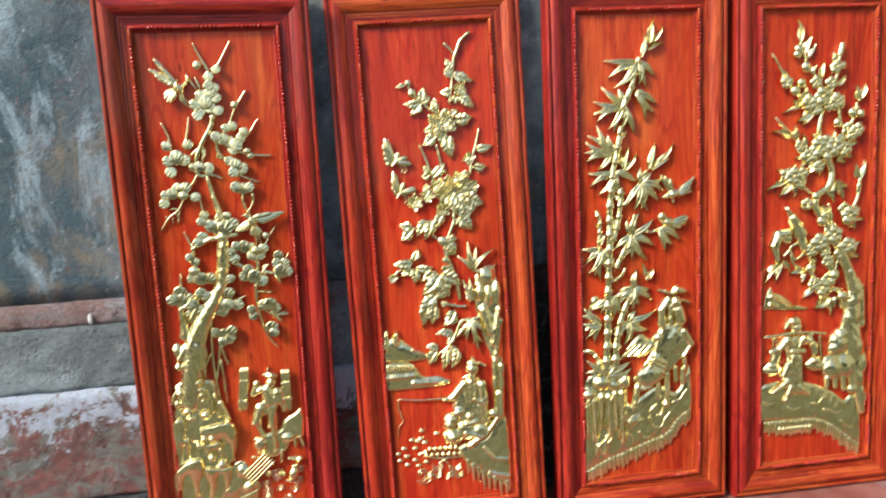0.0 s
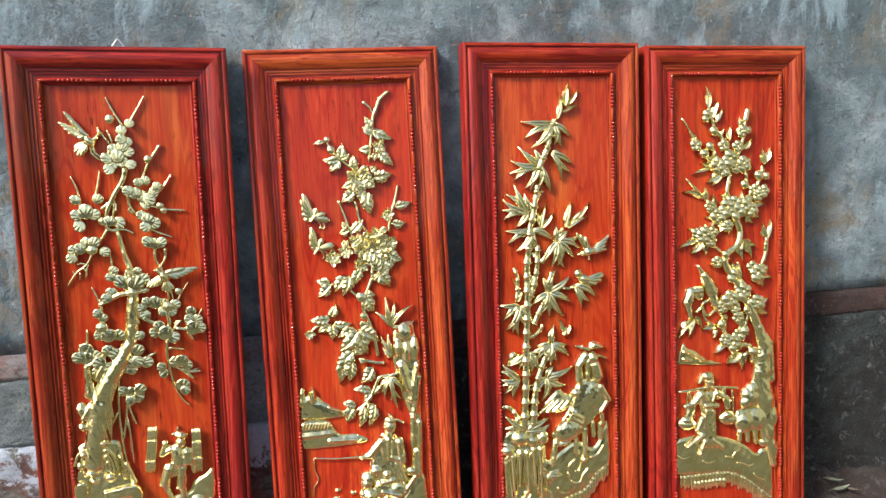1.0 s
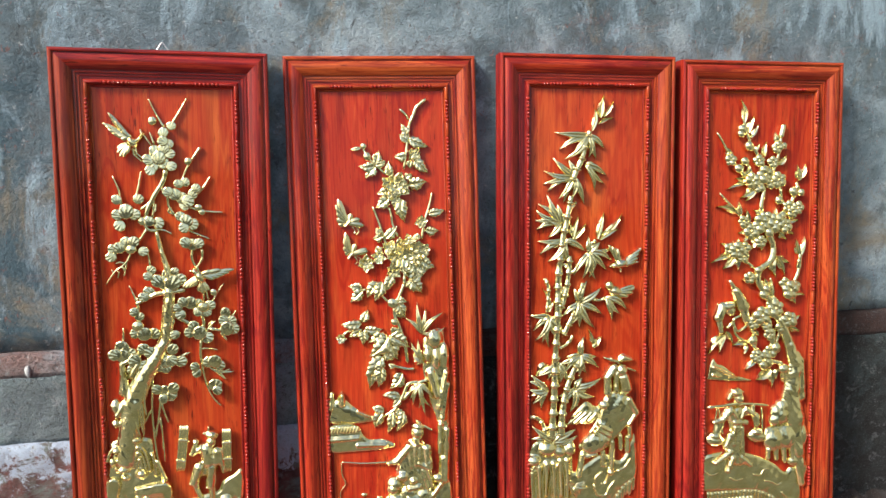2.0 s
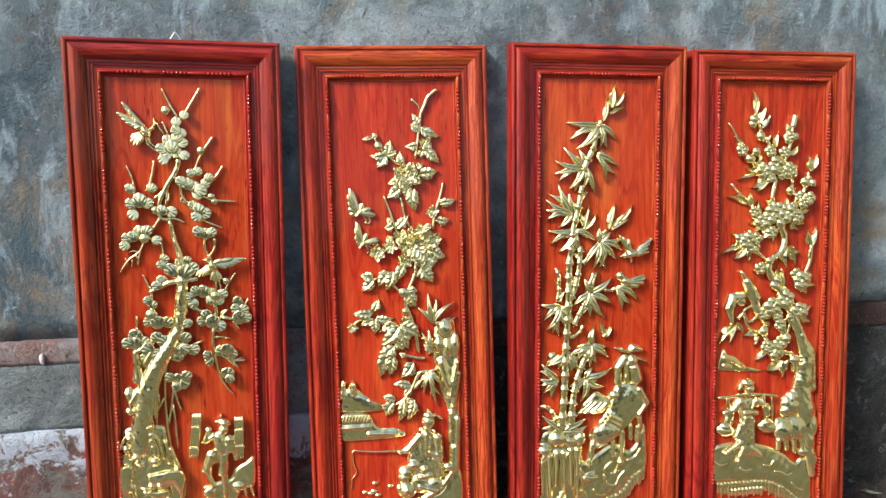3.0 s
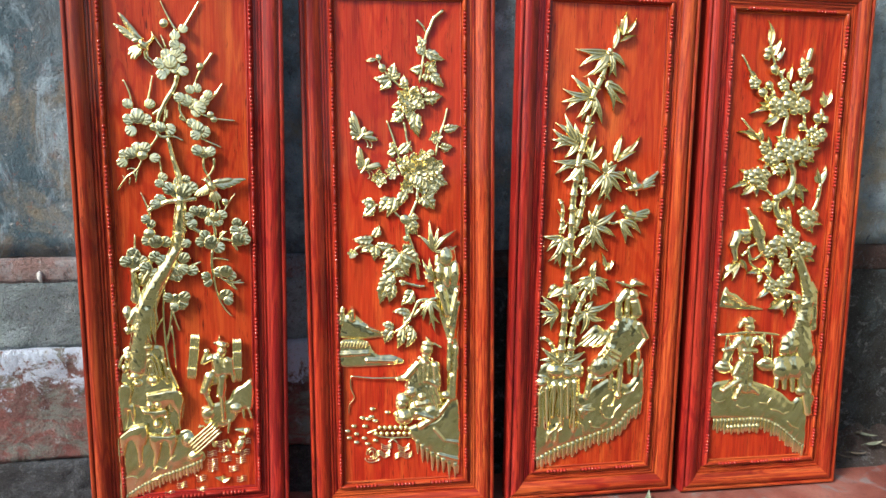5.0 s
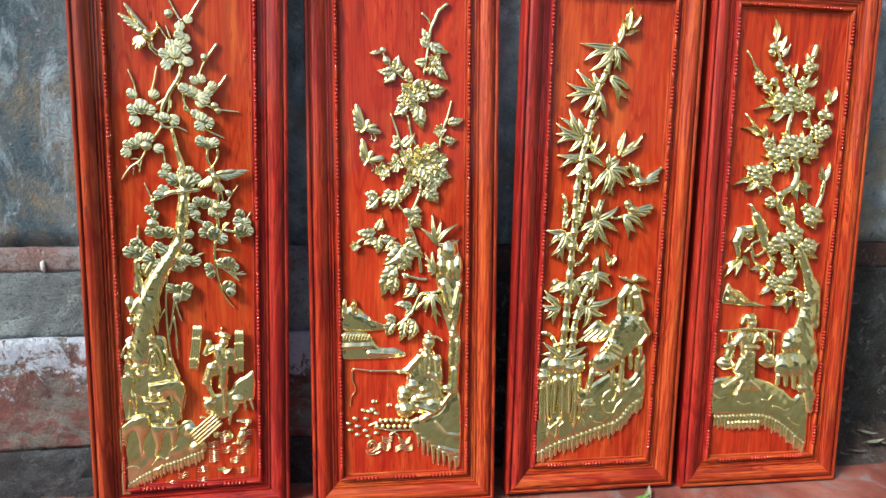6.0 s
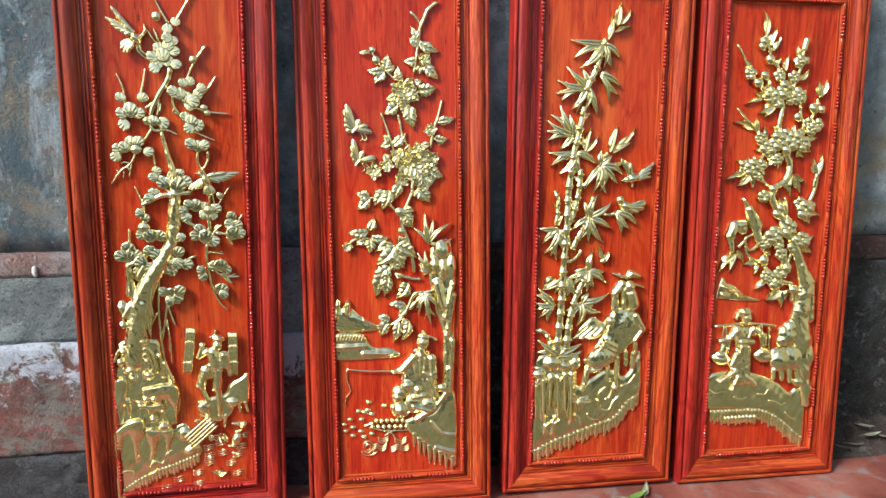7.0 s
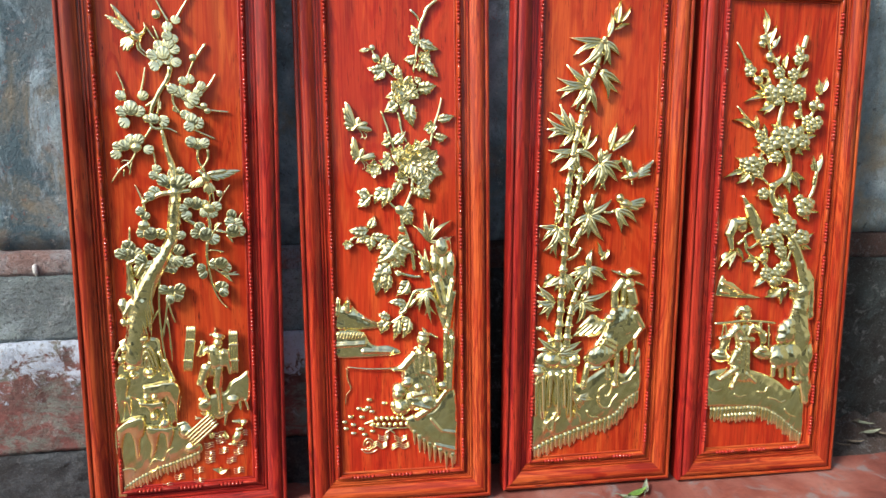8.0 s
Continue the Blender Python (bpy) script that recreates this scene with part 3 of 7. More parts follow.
def feather_geo(x, z, tx, tz, w, h, rise=0.12):
    """A flat vane with a fine shaft and a rounded tip."""
    a, b = Vector((x, z)), Vector((tx, tz))
    d = b - a
    side, n = Vector((-d.y, d.x)).normalized(), 9
    cols = ((-1.0, -0.12), (-0.55, 0.02), (-0.12, 0.0), (0.0, 0.09), (0.12, 0.0), (0.55, 0.02), (1.0, -0.12))
    verts, faces = [], []
    for i in range(n + 1):
        t = i / n
        half = 0.5 * w * (0.75 + 0.25 * min(1.0, 1.8 * t)) * math.sqrt(max(0.02, 1 - max(0.0, (t - 0.7) / 0.3) ** 2))
        c = a + d * t
        base = h + rise * math.sin(math.pi * t)
        for s, up in cols:
            p = c + side * (half * s)
            verts.append(lift(p.x, p.y, base + up * w))
        for s in (1.0, -1.0):
            p = c + side * (half * s * 0.92)
            verts.append(lift(p.x, p.y, max(0.05, base - 0.45)))
    q = len(cols) + 2
    for i in range(n):
        for k in range(q):
            u, v = i * q + k, i * q + (k + 1) % q
            faces.append((u, u + q, v + q, v))
    faces.append(tuple(range(q)))
    faces.append(tuple(range(n * q, n * q + q))[::-1])
    return verts, faces


def wing(panel, items, w, h, name="feather", step=0.05):
    """Feathers from the outermost inwards, each laid a little over the one before."""
    for k, (x, z, tx, tz) in enumerate(items):
        part(name, feather_geo(x, z, tx, tz, w, h + step * k), BRASS, panel)


def spray(panel, x, z, tips, w=0.95):
    """A spray of narrow leaves from one point."""
    for k, (tx, tz) in enumerate(tips):
        f = ((k + 1) * 0.618) % 1.0
        part("leaf", leaf_geo(x, z, tx, tz, w, 0.75 + 0.35 * f, (f - 0.5) * 0.3, 0.6, 9), BRASS, panel)


def petal_geo(x, z, ang, r0, r1, w, h, seed):
    """One cupped, ruffled petal from r0 to r1 about a flower's middle."""
    n, cols = 7, (-1.0, -0.6, -0.2, 0.2, 0.6, 1.0)
    ux, uz = math.cos(ang), math.sin(ang)
    top, under = [], []
    for i in range(n + 1):
        t = i / n
        half = 0.5 * w * (0.38 + 0.62 * math.sin(math.pi * min(1.0, 0.25 + 0.75 * t) ** 1.1) if t < 0.99 else 0.30)
        for s in cols:
            d = r0 + (r1 - r0) * (t - 0.10 * s * s * t + 0.05 * math.sin(5 * s + seed) * t)
            px, pz = x + ux * d - uz * half * s, z + uz * d + ux * half * s
            up = 0.22 * w * (s * s - 0.4) * (0.3 + 0.7 * t) + 0.30 * w * t * t + 0.10 * w * t * math.sin(6.5 * s + 1.7 * seed)
            top.append(lift(px, pz, max(0.16, h + up)))
            under.append(lift(x + (px - x) * 0.97, z + (pz - z) * 0.97, max(0.03, h + up - 0.16 * w - 0.10)))
    m, k = len(top), len(cols)
    faces = []
    for i in range(n):
        for j in range(k - 1):
            a = i * k + j
            faces.append((a, a + k, a + k + 1, a + 1))
            faces.append((a + m, a + m + 1, a + m + k + 1, a + m + k))
        for j in (0, k - 1):
            a = i * k + j
            faces.append((a, a + m, a + m + k, a + k) if j == 0 else (a, a + k, a + m + k, a + m))
    for j in range(k - 1):
        a = n * k + j
        faces.append((a, a + m, a + m + 1, a + 1))
    return top + under, faces


def petal_flower(x, z, r, layers, h, seed=0):
    """A full bloom of cupped, ruffled petals in rings."""
    out = []
    for j in range(layers):
        rr = r * (1 - 0.70 * j / max(1, layers))
        n = max(4, int(10 - 2 * j))
        for i in range(n):
            a = 2 * math.pi * (i + 0.5 * (j % 2)) / n + seed * 0.7 + 0.16 * math.sin(i * 2.3 + seed)
            k = 1 + 0.16 * math.sin(i * 3.7 + j * 1.9 + seed)
            out.append(petal_geo(x, z, a, rr * 0.22, rr * k, rr * 0.74, h + 0.24 * j + 0.10 * math.sin(2.9 * i + seed), i + 2 * j + seed))
    out.append(ball(x / 100, DEEP - (h + 0.22 * layers) / 100, z / 100, r * 0.0015, r * 0.0013, r * 0.0015))
    return joined(*out)


def blooms(panel, items, layers=3, h=0.6):
    for k, (x, z, r) in enumerate(items):
        part("blossom", petal_flower(x, z, r, layers, h + 0.2 * ((k * 0.618) % 1), k), BRASS, panel)


def five_petals(x, z, r, h, seed):
    """Five swollen round petals about a small boss."""
    out = []
    for i in range(5):
        a = 2 * math.pi * i / 5 + seed * 1.3
        out.append(bud_geo(x + 0.56 * r * math.cos(a), z + 0.56 * r * math.sin(a), r * (0.54 + 0.07 * math.sin(seed + 2 * i)), h + 0.08 * math.sin(3 * i + seed), 0.8))
    out.append(ball(x / 100, DEEP - (h + 0.26 * r) / 100, z / 100, r * 0.0022, r * 0.0018, r * 0.0022, 8, 5))
    return joined(*out)


def round_blossoms(panel, items, h=0.85):
    """Open blossoms, and single round buds where they are small."""
    for k, (x, z, r) in enumerate(items):
        hh = h + 0.3 * ((k * 0.618) % 1)
        if r < 1.35:
            part("bud", joined(bud_geo(x, z, 0.92 * r, hh, 0.9), bud_geo(x + 0.5 * r, z - 0.5 * r, 0.5 * r, hh - 0.1, 0.8)), BRASS, panel)
        else:
            part("blossom", five_petals(x, z, r, hh, k), BRASS, panel)


def soft_field(U, V, rng):
    """Smooth value noise, 0 to 1, over two coordinate arrays."""
    table = rng.rand(64, 64)
    i, j = np.floor(U).astype(int), np.floor(V).astype(int)
    f, g = U - i, V - j
    f, g = f * f * (3 - 2 * f), g * g * (3 - 2 * g)
    a, b = table[i % 64, j % 64], table[(i + 1) % 64, j % 64]
    c, d = table[i % 64, (j + 1) % 64], table[(i + 1) % 64, (j + 1) % 64]
    return (a * (1 - f) + b * f) * (1 - g) + (c * (1 - f) + d * f) * g


def cast_geo(shapes, cell=0.11, ripple=0.0, freq=2.2, seed=0.0, sway=0.35, soft=2, lean=0.0):
    """A cast relief from overlapping domes ("e"), limbs ("c") and slabs ("p")."""
    lo, hi = [1e9, 1e9], [-1e9, -1e9]
    for s in shapes:
        if s[0] == "e":
            pts = [(s[1] - max(s[3:5]), s[2] - max(s[3:5])), (s[1] + max(s[3:5]), s[2] + max(s[3:5]))]
        elif s[0] == "c":
            r = max(s[5], s[6])
            pts = [(min(s[1], s[3]) - r, min(s[2], s[4]) - r), (max(s[1], s[3]) + r, max(s[2], s[4]) + r)]
        else:
            pts = [(p.x, p.y) for p in spline(list(s[1]) + [s[1][0]], 6 * len(s[1]))]
        for x, z in pts:
            lo, hi = [min(lo[0], x), min(lo[1], z)], [max(hi[0], x), max(hi[1], z)]
    xs, zs = np.arange(lo[0] - cell, hi[0] + 2 * cell, cell), np.arange(lo[1] - cell, hi[1] + 2 * cell, cell)
    X, Z = np.meshgrid(xs, zs)
    top = np.zeros_like(X)
    for s in shapes:
        if s[0] == "e":
            _, x, z, rx, rz, ang, hb, hd = s
            ca, sa = math.cos(math.radians(ang)), math.sin(math.radians(ang))
            u, v = (X - x) * ca + (Z - z) * sa, -(X - x) * sa + (Z - z) * ca
            q = 1 - (u / rx) ** 2 - (v / rz) ** 2
            hgt = np.where(q > 0, 0.85 * hb + 1.45 * hd * np.maximum(q, 0) ** 0.6, 0)
        elif s[0] == "c":
            _, x, z, x2, z2, r1, r2, hb, hd = s
            dx, dz = x2 - x, z2 - z
            t = np.clip(((X - x) * dx + (Z - z) * dz) / max(1e-6, dx * dx + dz * dz), 0, 1)
            r = r1 + (r2 - r1) * t
            q = 1 - ((X - x - t * dx) ** 2 + (Z - z - t * dz) ** 2) / r ** 2
            hgt = np.where(q > 0, 0.85 * hb + 1.45 * hd * np.maximum(q, 0) ** 0.6, 0)
        else:
            _, outline, hb, bevel = s
            line = spline(list(outline) + [outline[0]], 6 * len(outline))
            inside, dist = np.zeros(X.shape, bool), np.full(X.shape, 1e9)
            for p, q in zip(line[:-1], line[1:]):
                cross = ((p.y > Z) != (q.y > Z))
                inside ^= cross & (X < (q.x - p.x) * (Z - p.y) / ((q.y - p.y) if q.y != p.y else 1e-9) + p.x)
                d = q - p
                t = np.clip(((X - p.x) * d.x + (Z - p.y) * d.y) / max(1e-9, d.length_squared), 0, 1)
                dist = np.minimum(dist, np.hypot(X - p.x - t * d.x, Z - p.y - t * d.y))
            hgt = np.where(inside, hb * (0.78 * np.sqrt(np.clip(dist / bevel, 0.05, 1)) + 0.3 * np.clip(dist / 2.2, 0, 1) ** 0.8), 0)
        top = np.maximum(top, hgt)
    if ripple:
        rng = np.random.RandomState(int(seed * 10) + len(shapes))
        turn = sway + 0.5 * np.sin(0.35 * X + 0.28 * Z + seed)
        U, V = X * np.cos(sway) + Z * np.sin(sway), -X * np.sin(sway) + Z * np.cos(sway)
        U = U + 0.9 * np.sin(turn * 2 + 0.3 * V)
        folds = 1 - 4 * np.abs(soft_field(U * freq * 0.15, V * freq * 0.05, rng) - 0.5)
        folds = folds + 0.5 * (1 - 4 * np.abs(soft_field(U * freq * 0.30, V * freq * 0.12, rng) - 0.5))
        top = np.where(top > 0, np.maximum(0.15, top + 1.25 * ripple * folds), 0)
    use = top > 0
    # leaning forward at the head, so that the face looks down a little
    top = np.where(use, np.maximum(0.3, top + lean * (Z - Z.mean())), 0)
    # the soft, slightly swollen skin of a casting
    swell = np.sin(1.1 * X + 0.7 * np.sin(0.9 * Z + seed)) * np.sin(0.9 * Z + 0.8 * np.sin(0.8 * X + 2.0)) + 0.6 * np.sin(2.3 * X - 1.6 * Z + np.sin(1.4 * X))
    top = np.where(use, np.maximum(0.12, top + 0.05 * swell), 0)
    for _ in range(soft):
        pad, mask = np.pad(top, 1), np.pad(use.astype(float), 1)
        total = sum(pad[a:a + X.shape[0], b:b + X.shape[1]] for a in range(3) for b in range(3))
        count = sum(mask[a:a + X.shape[0], b:b + X.shape[1]] for a in range(3) for b in range(3))
        top = np.where(use, total / np.maximum(count, 1), 0)
    cells = use[:-1, :-1] | use[1:, :-1] | use[:-1, 1:] | use[1:, 1:]
    idx, verts, faces = {}, [], []
    for j, i in zip(*np.nonzero(cells)):
        q = []
        for a, b in ((j, i), (j, i + 1), (j + 1, i + 1), (j + 1, i)):
            if (a, b) not in idx:
                idx[(a, b)] = len(verts)
                verts.append(lift(float(xs[b]), float(zs[a]), float(top[a, b])))
            q.append(idx[(a, b)])
        faces.append(tuple(q))
    return verts, faces


def cast(panel, name, shapes, label="", **kw):
    return part(name, cast_geo(shapes, **kw), BRASS, panel, label)


def lobe_geo(x, z, r, long, h, point=0.0):
    """A hanging drop with a round end, or a pointed one, swollen towards the front."""
    n, m, verts, faces = 10, 9, [], []
    for j in range(m + 1):
        t = j / m
        wide = r * math.sqrt(max(0.03, 1 - (max(0.0, t - 0.78) / 0.22) ** 2)) * (1 - point * t)
        for i in range(n + 1):
            a = math.pi * i / n
            verts.append(lift(x + wide * math.cos(a), z - long * t, (h + 0.8 * wide * math.sin(a)) * min(1.0, 0.5 + 2.2 * t) * (1 - 0.4 * t * t) if 0 < i < n else 0.02))
    w = n + 1
    for j in range(m):
        for i in range(n):
            a = j * w + i
            faces.append((a, a + 1, a + w + 1, a + w))
    faces.append(tuple(range(w)))
    faces.append(tuple(range(m * w, m * w + w))[::-1])
    return verts, faces


def fringe(panel, pts, n, long, h=0.5, point=0.0):
    """A row of hanging drops along the foot of the ground."""
    line = spline(pts, 60)
    runs = np.cumsum([0.0] + [(b - a).length for a, b in zip(line, line[1:])])
    for k in range(n):
        d = (k + 0.5) / n * runs[-1]
        x, z = float(np.interp(d, runs, [p.x for p in line])), float(np.interp(d, runs, [p.y for p in line]))
        s = long * (1.0 + 0.5 * ((k * 0.618) % 1))
        part("drop", lobe_geo(x, z + 0.9, 0.5 * runs[-1] / n * (0.94 + 0.1 * math.sin(2.7 * k)), s + 0.9, h - 0.1 + 0.06 * math.sin(1.9 * k), point), BRASS, panel)


def ripples(panel, items, w=2.2):
    """Small groups of three wavy lines."""
    for x, z in items:
        geo = [tube_geo([(x - w / 2, z + d), (x - w / 6, z + d - 0.2), (x + w / 6, z + d + 0.16), (x + w / 2, z + d)], 0.10, 0.08, 0.2, 0.0, 0.0, 6) for d in (-0.52, 0.0, 0.52)]
        part("ripple", joined(*geo), BRASS, panel)


def pebbles(panel, items, rx=0.65, rz=0.42):
    for x, z in items:
        part("pebble", ball(x / 100, DEEP - 0.001, z / 100, rx / 100, 0.0045, rz / 100, 10, 6), BRASS, panel)



# plum panel
twig(plum, 'twig', [(-1.89, 83.73), (-4.07, 84.38), (-3.89, 87.67), (-2.24, 91.08), (-0.63, 93.61), (0.13, 96.22)], 0.36, 0.62)
twig(plum, 'twig', [(-5.12, 88.09), (-3.15, 89.65), (-1.31, 92.73)], 0.31, 0.44)
twig(plum, 'twig', [(-1.31, 92.73), (0.07, 91.02), (0.28, 88.83), (1.55, 86.65)], 0.38, 0.28)
twig(plum, 'twig', [(-2.45, 91.08), (-2.59, 88.35), (-2.9, 86.59)], 0.28, 0.23)
twig(plum, 'twig', [(0.13, 104.31), (-1.0, 106.37), (-2.11, 108.62), (-2.65, 110.04)], 0.3, 0.15)
twig(plum, 'twig', [(1.18, 104.57), (2.99, 107.59), (4.58, 110.38)], 0.33, 0.18)
twig(plum, 'twig', [(-1.91, 101.07), (-2.8, 103.57)], 0.25, 0.15)
twig(plum, 'twig', [(2.97, 93.91), (4.38, 96.98), (6.88, 100.72)], 0.23, 0.33)
twig(plum, 'twig', [(5.04, 90.45), (6.95, 92.25), (8.56, 94.81)], 0.39, 0.19)
twig(plum, 'twig', [(3.89, 88.67), (6.75, 87.72), (10.87, 87.33)], 0.28, 0.21)
twig(plum, 'twig', [(3.46, 84.0), (5.79, 82.9), (8.03, 81.91)], 0.26, 0.17)
twig(plum, 'twig', [(-8.61, 88.69), (-9.02, 92.02), (-10.07, 94.88)], 0.3, 0.15)
twig(plum, 'twig', [(-6.07, 89.6), (-5.26, 92.86), (-4.68, 95.88)], 0.3, 0.16)
twig(plum, 'twig', [(-4.09, 84.04), (-1.14, 83.96), (0.74, 83.09)], 0.3, 0.2)
twig(plum, 'twig', [(-3.86, 84.49), (-5.24, 82.38), (-6.82, 80.38), (-8.25, 77.48), (-10.45, 75.7), (-12.29, 73.02)], 0.3, 0.18)
twig(plum, 'twig', [(-8.01, 77.93), (-8.85, 74.57)], 0.19, 0.13)
twig(plum, 'twig', [(4.59, 80.42), (4.37, 77.93), (5.16, 76.11)], 0.31, 0.26)
twig(plum, 'twig', [(6.42, 79.98), (6.33, 77.82), (5.15, 75.88)], 0.34, 0.26)
twig(plum, 'twig', [(5.18, 76.57), (5.76, 74.74), (6.59, 73.59)], 0.31, 0.26)
twig(plum, 'twig', [(-6.52, 69.12), (-7.16, 70.95), (-7.9, 72.77)], 0.28, 0.15)
twig(plum, 'twig', [(-5.18, 62.41), (-6.22, 64.98), (-6.37, 67.97), (-6.56, 70.26)], 0.34, 0.26)
twig(plum, 'twig', [(-3.75, 74.78), (-3.82, 77.48), (-4.28, 80.61)], 0.28, 0.15)
twig(plum, 'twig', [(7.93, 68.47), (8.89, 70.33), (10.43, 72.64)], 0.24, 0.16)
twig(plum, 'twig', [(0.98, 66.01), (3.54, 64.33), (5.66, 62.17)], 0.52, 0.39)
twig(plum, 'twig', [(5.64, 61.58), (6.22, 64.75), (5.44, 67.34)], 0.45, 0.32)
twig(plum, 'twig', [(5.62, 61.23), (5.37, 58.02), (5.68, 54.78), (6.43, 51.12), (7.68, 48.15), (9.21, 46.36)], 0.35, 0.17)
twig(plum, 'twig', [(5.87, 59.08), (7.32, 58.92), (8.88, 58.52)], 0.24, 0.15)
twig(plum, 'twig', [(6.33, 62.16), (7.98, 64.25), (8.67, 64.71)], 0.35, 0.21)
twig(plum, 'twig', [(7.26, 63.08), (9.71, 62.68), (11.04, 62.05)], 0.32, 0.24)
twig(plum, 'twig', [(9.71, 62.56), (10.76, 60.39)], 0.24, 0.16)
twig(plum, 'twig', [(11.84, 65.36), (12.8, 66.88)], 0.24, 0.16)
twig(plum, 'twig', [(6.71, 55.23), (8.69, 53.83), (11.76, 53.61)], 0.27, 0.18)
twig(plum, 'twig', [(8.03, 54.22), (10.22, 52.08)], 0.22, 0.15)
twig(plum, 'twig', [(-9.58, 60.65), (-9.36, 64.23)], 0.33, 0.18)
twig(plum, 'twig', [(0.34, 57.33), (3.27, 58.32)], 0.26, 0.2)
twig(plum, 'twig', [(-4.08, 54.62), (-4.57, 47.58), (-4.38, 40.87), (-3.7, 34.64), (-2.38, 29.53)], 0.26, 0.21)
twig(plum, 'twig', [(-4.62, 46.73), (-6.1, 43.89), (-6.48, 40.98)], 0.24, 0.16)
twig(plum, 'twig', [(-2.71, 49.31), (-3.38, 44.98), (-4.06, 40.61)], 0.29, 0.16)
twig(plum, 'twig', [(-2.67, 48.1), (-2.22, 45.89), (-1.44, 43.66)], 0.24, 0.13)
twig(plum, 'twig', [(-3.05, 44.96), (-2.66, 39.54), (-2.54, 35.19)], 0.2, 0.13)
twig(plum, 'twig', [(-2.31, 48.57), (-0.21, 48.24)], 0.27, 0.16)
twig(plum, 'twig', [(-8.48, 77.39), (-9.59, 77.57), (-10.24, 77.28)], 0.24, 0.14)
twig(plum, 'twig', [(-9.06, 76.79), (-8.55, 75.6), (-8.78, 74.68)], 0.22, 0.14)
twig(plum, 'twig', [(-10.64, 74.98), (-11.03, 76.16)], 0.2, 0.13)
twig(plum, 'twig', [(-9.67, 75.79), (-9.92, 74.27)], 0.2, 0.13)
twig(plum, 'twig', [(-2.34, 87.54), (-2.13, 89.3)], 0.26, 0.15)
twig(plum, 'twig', [(0.6, 88.61), (0.19, 87.62), (1.12, 87.06)], 0.3, 0.2)
twig(plum, 'twig', [(-1.61, 79.29), (-1.94, 80.68)], 0.26, 0.18)
twig(plum, 'twig', [(-2.74, 47.73), (-2.25, 45.69), (-1.57, 43.55)], 0.2, 0.12)
twig(plum, 'twig', [(-3.12, 47.34), (-3.53, 44.1), (-4.26, 41.46)], 0.22, 0.14)
twig(plum, 'twig', [(-3.41, 44.5), (-2.82, 42.03), (-2.86, 37.7)], 0.2, 0.13)
twig(plum, 'twig', [(-4.82, 46.57), (-6.02, 44.17), (-6.67, 41.75)], 0.22, 0.14)
twig(plum, 'twig', [(5.45, 58.84), (6.78, 59.02), (7.98, 58.69)], 0.22, 0.14)
twig(plum, 'twig', [(7.8, 54.39), (10.08, 53.87), (11.84, 53.68)], 0.22, 0.14)
twig(plum, 'twig', [(9.31, 53.56), (10.35, 52.08)], 0.18, 0.12)
twig(plum, 'twig', [(9.7, 53.88), (11.24, 54.26)], 0.16, 0.12)
twig(plum, 'twig', [(8.83, 62.99), (7.82, 63.27), (7.2, 63.98), (8.04, 64.85)], 0.3, 0.2)
twig(plum, 'twig', [(9.49, 62.19), (10.59, 60.59)], 0.24, 0.16)
twig(plum, 'twig', [(1.31, 57.49), (3.31, 58.38)], 0.28, 0.18)
twig(plum, 'twig', [(-9.61, 55.06), (-10.06, 53.09), (-10.54, 50.33)], 0.4, 0.5)
domes = [
    ('e', -11.54, 47.88, 0.97, 1.62, 0, 0.6, 0.8),
    ('e', -11.65, 44.28, 0.87, 0.87, 0, 0.6, 0.8)]
limbs = [
    ('c', -10.06, 36.27, -9.26, 42.35, 2.2, 1.98, 0.6, 1.0),
    ('c', -9.26, 42.35, -8.29, 47.74, 1.97, 2.19, 0.6, 1.0),
    ('c', -8.29, 47.74, -6.25, 53.03, 2.18, 1.85, 0.6, 1.1),
    ('c', -6.25, 53.03, -3.39, 57.44, 1.85, 1.52, 0.6, 1.0),
    ('c', -3.39, 57.44, -1.2, 61.74, 1.31, 1.2, 0.6, 0.9),
    ('c', -1.2, 61.74, -0.64, 66.39, 1.2, 1.31, 0.6, 0.9),
    ('c', -0.64, 66.39, -0.17, 71.34, 1.3, 1.09, 0.6, 0.9),
    ('c', -0.19, 71.0, -0.28, 75.56, 0.97, 0.65, 0.6, 0.7),
    ('c', -0.28, 75.56, -1.37, 79.5, 0.7, 0.48, 0.5, 0.7)]
more_limbs = [
    ('c', -1.37, 79.5, -2.13, 83.29, 0.48, 0.37, 0.5, 0.6),
    ('c', -9.63, 50.78, -9.93, 56.7, 0.97, 0.54, 0.5, 0.7),
    ('c', -9.93, 56.7, -9.5, 60.19, 0.54, 0.43, 0.5, 0.6),
    ('c', -9.59, 56.92, -6.81, 58.36, 0.54, 0.64, 0.5, 0.7),
    ('c', -8.13, 54.28, -6.91, 56.61, 0.86, 0.86, 0.5, 0.9),
    ('c', -6.38, 50.65, -6.38, 42.81, 0.55, 0.33, 0.5, 0.8),
    ('c', -7.1, 49.49, -7.11, 43.45, 0.55, 0.33, 0.5, 0.8),
    ('c', -9.78, 48.4, -11.33, 46.07, 0.87, 0.65, 0.6, 0.8),
    ('c', -6.52, 69.12, -2.89, 70.91, 0.32, 0.53, 0.6, 0.6)]
last_limbs = [
    ('c', -2.89, 70.91, 2.55, 71.54, 0.54, 0.43, 0.6, 0.6)]
cast(plum, 'tree_trunk', domes + limbs + more_limbs + last_limbs, 'knotted brass tree trunk', soft=4, ripple=0.07, freq=12.0, sway=0.25)
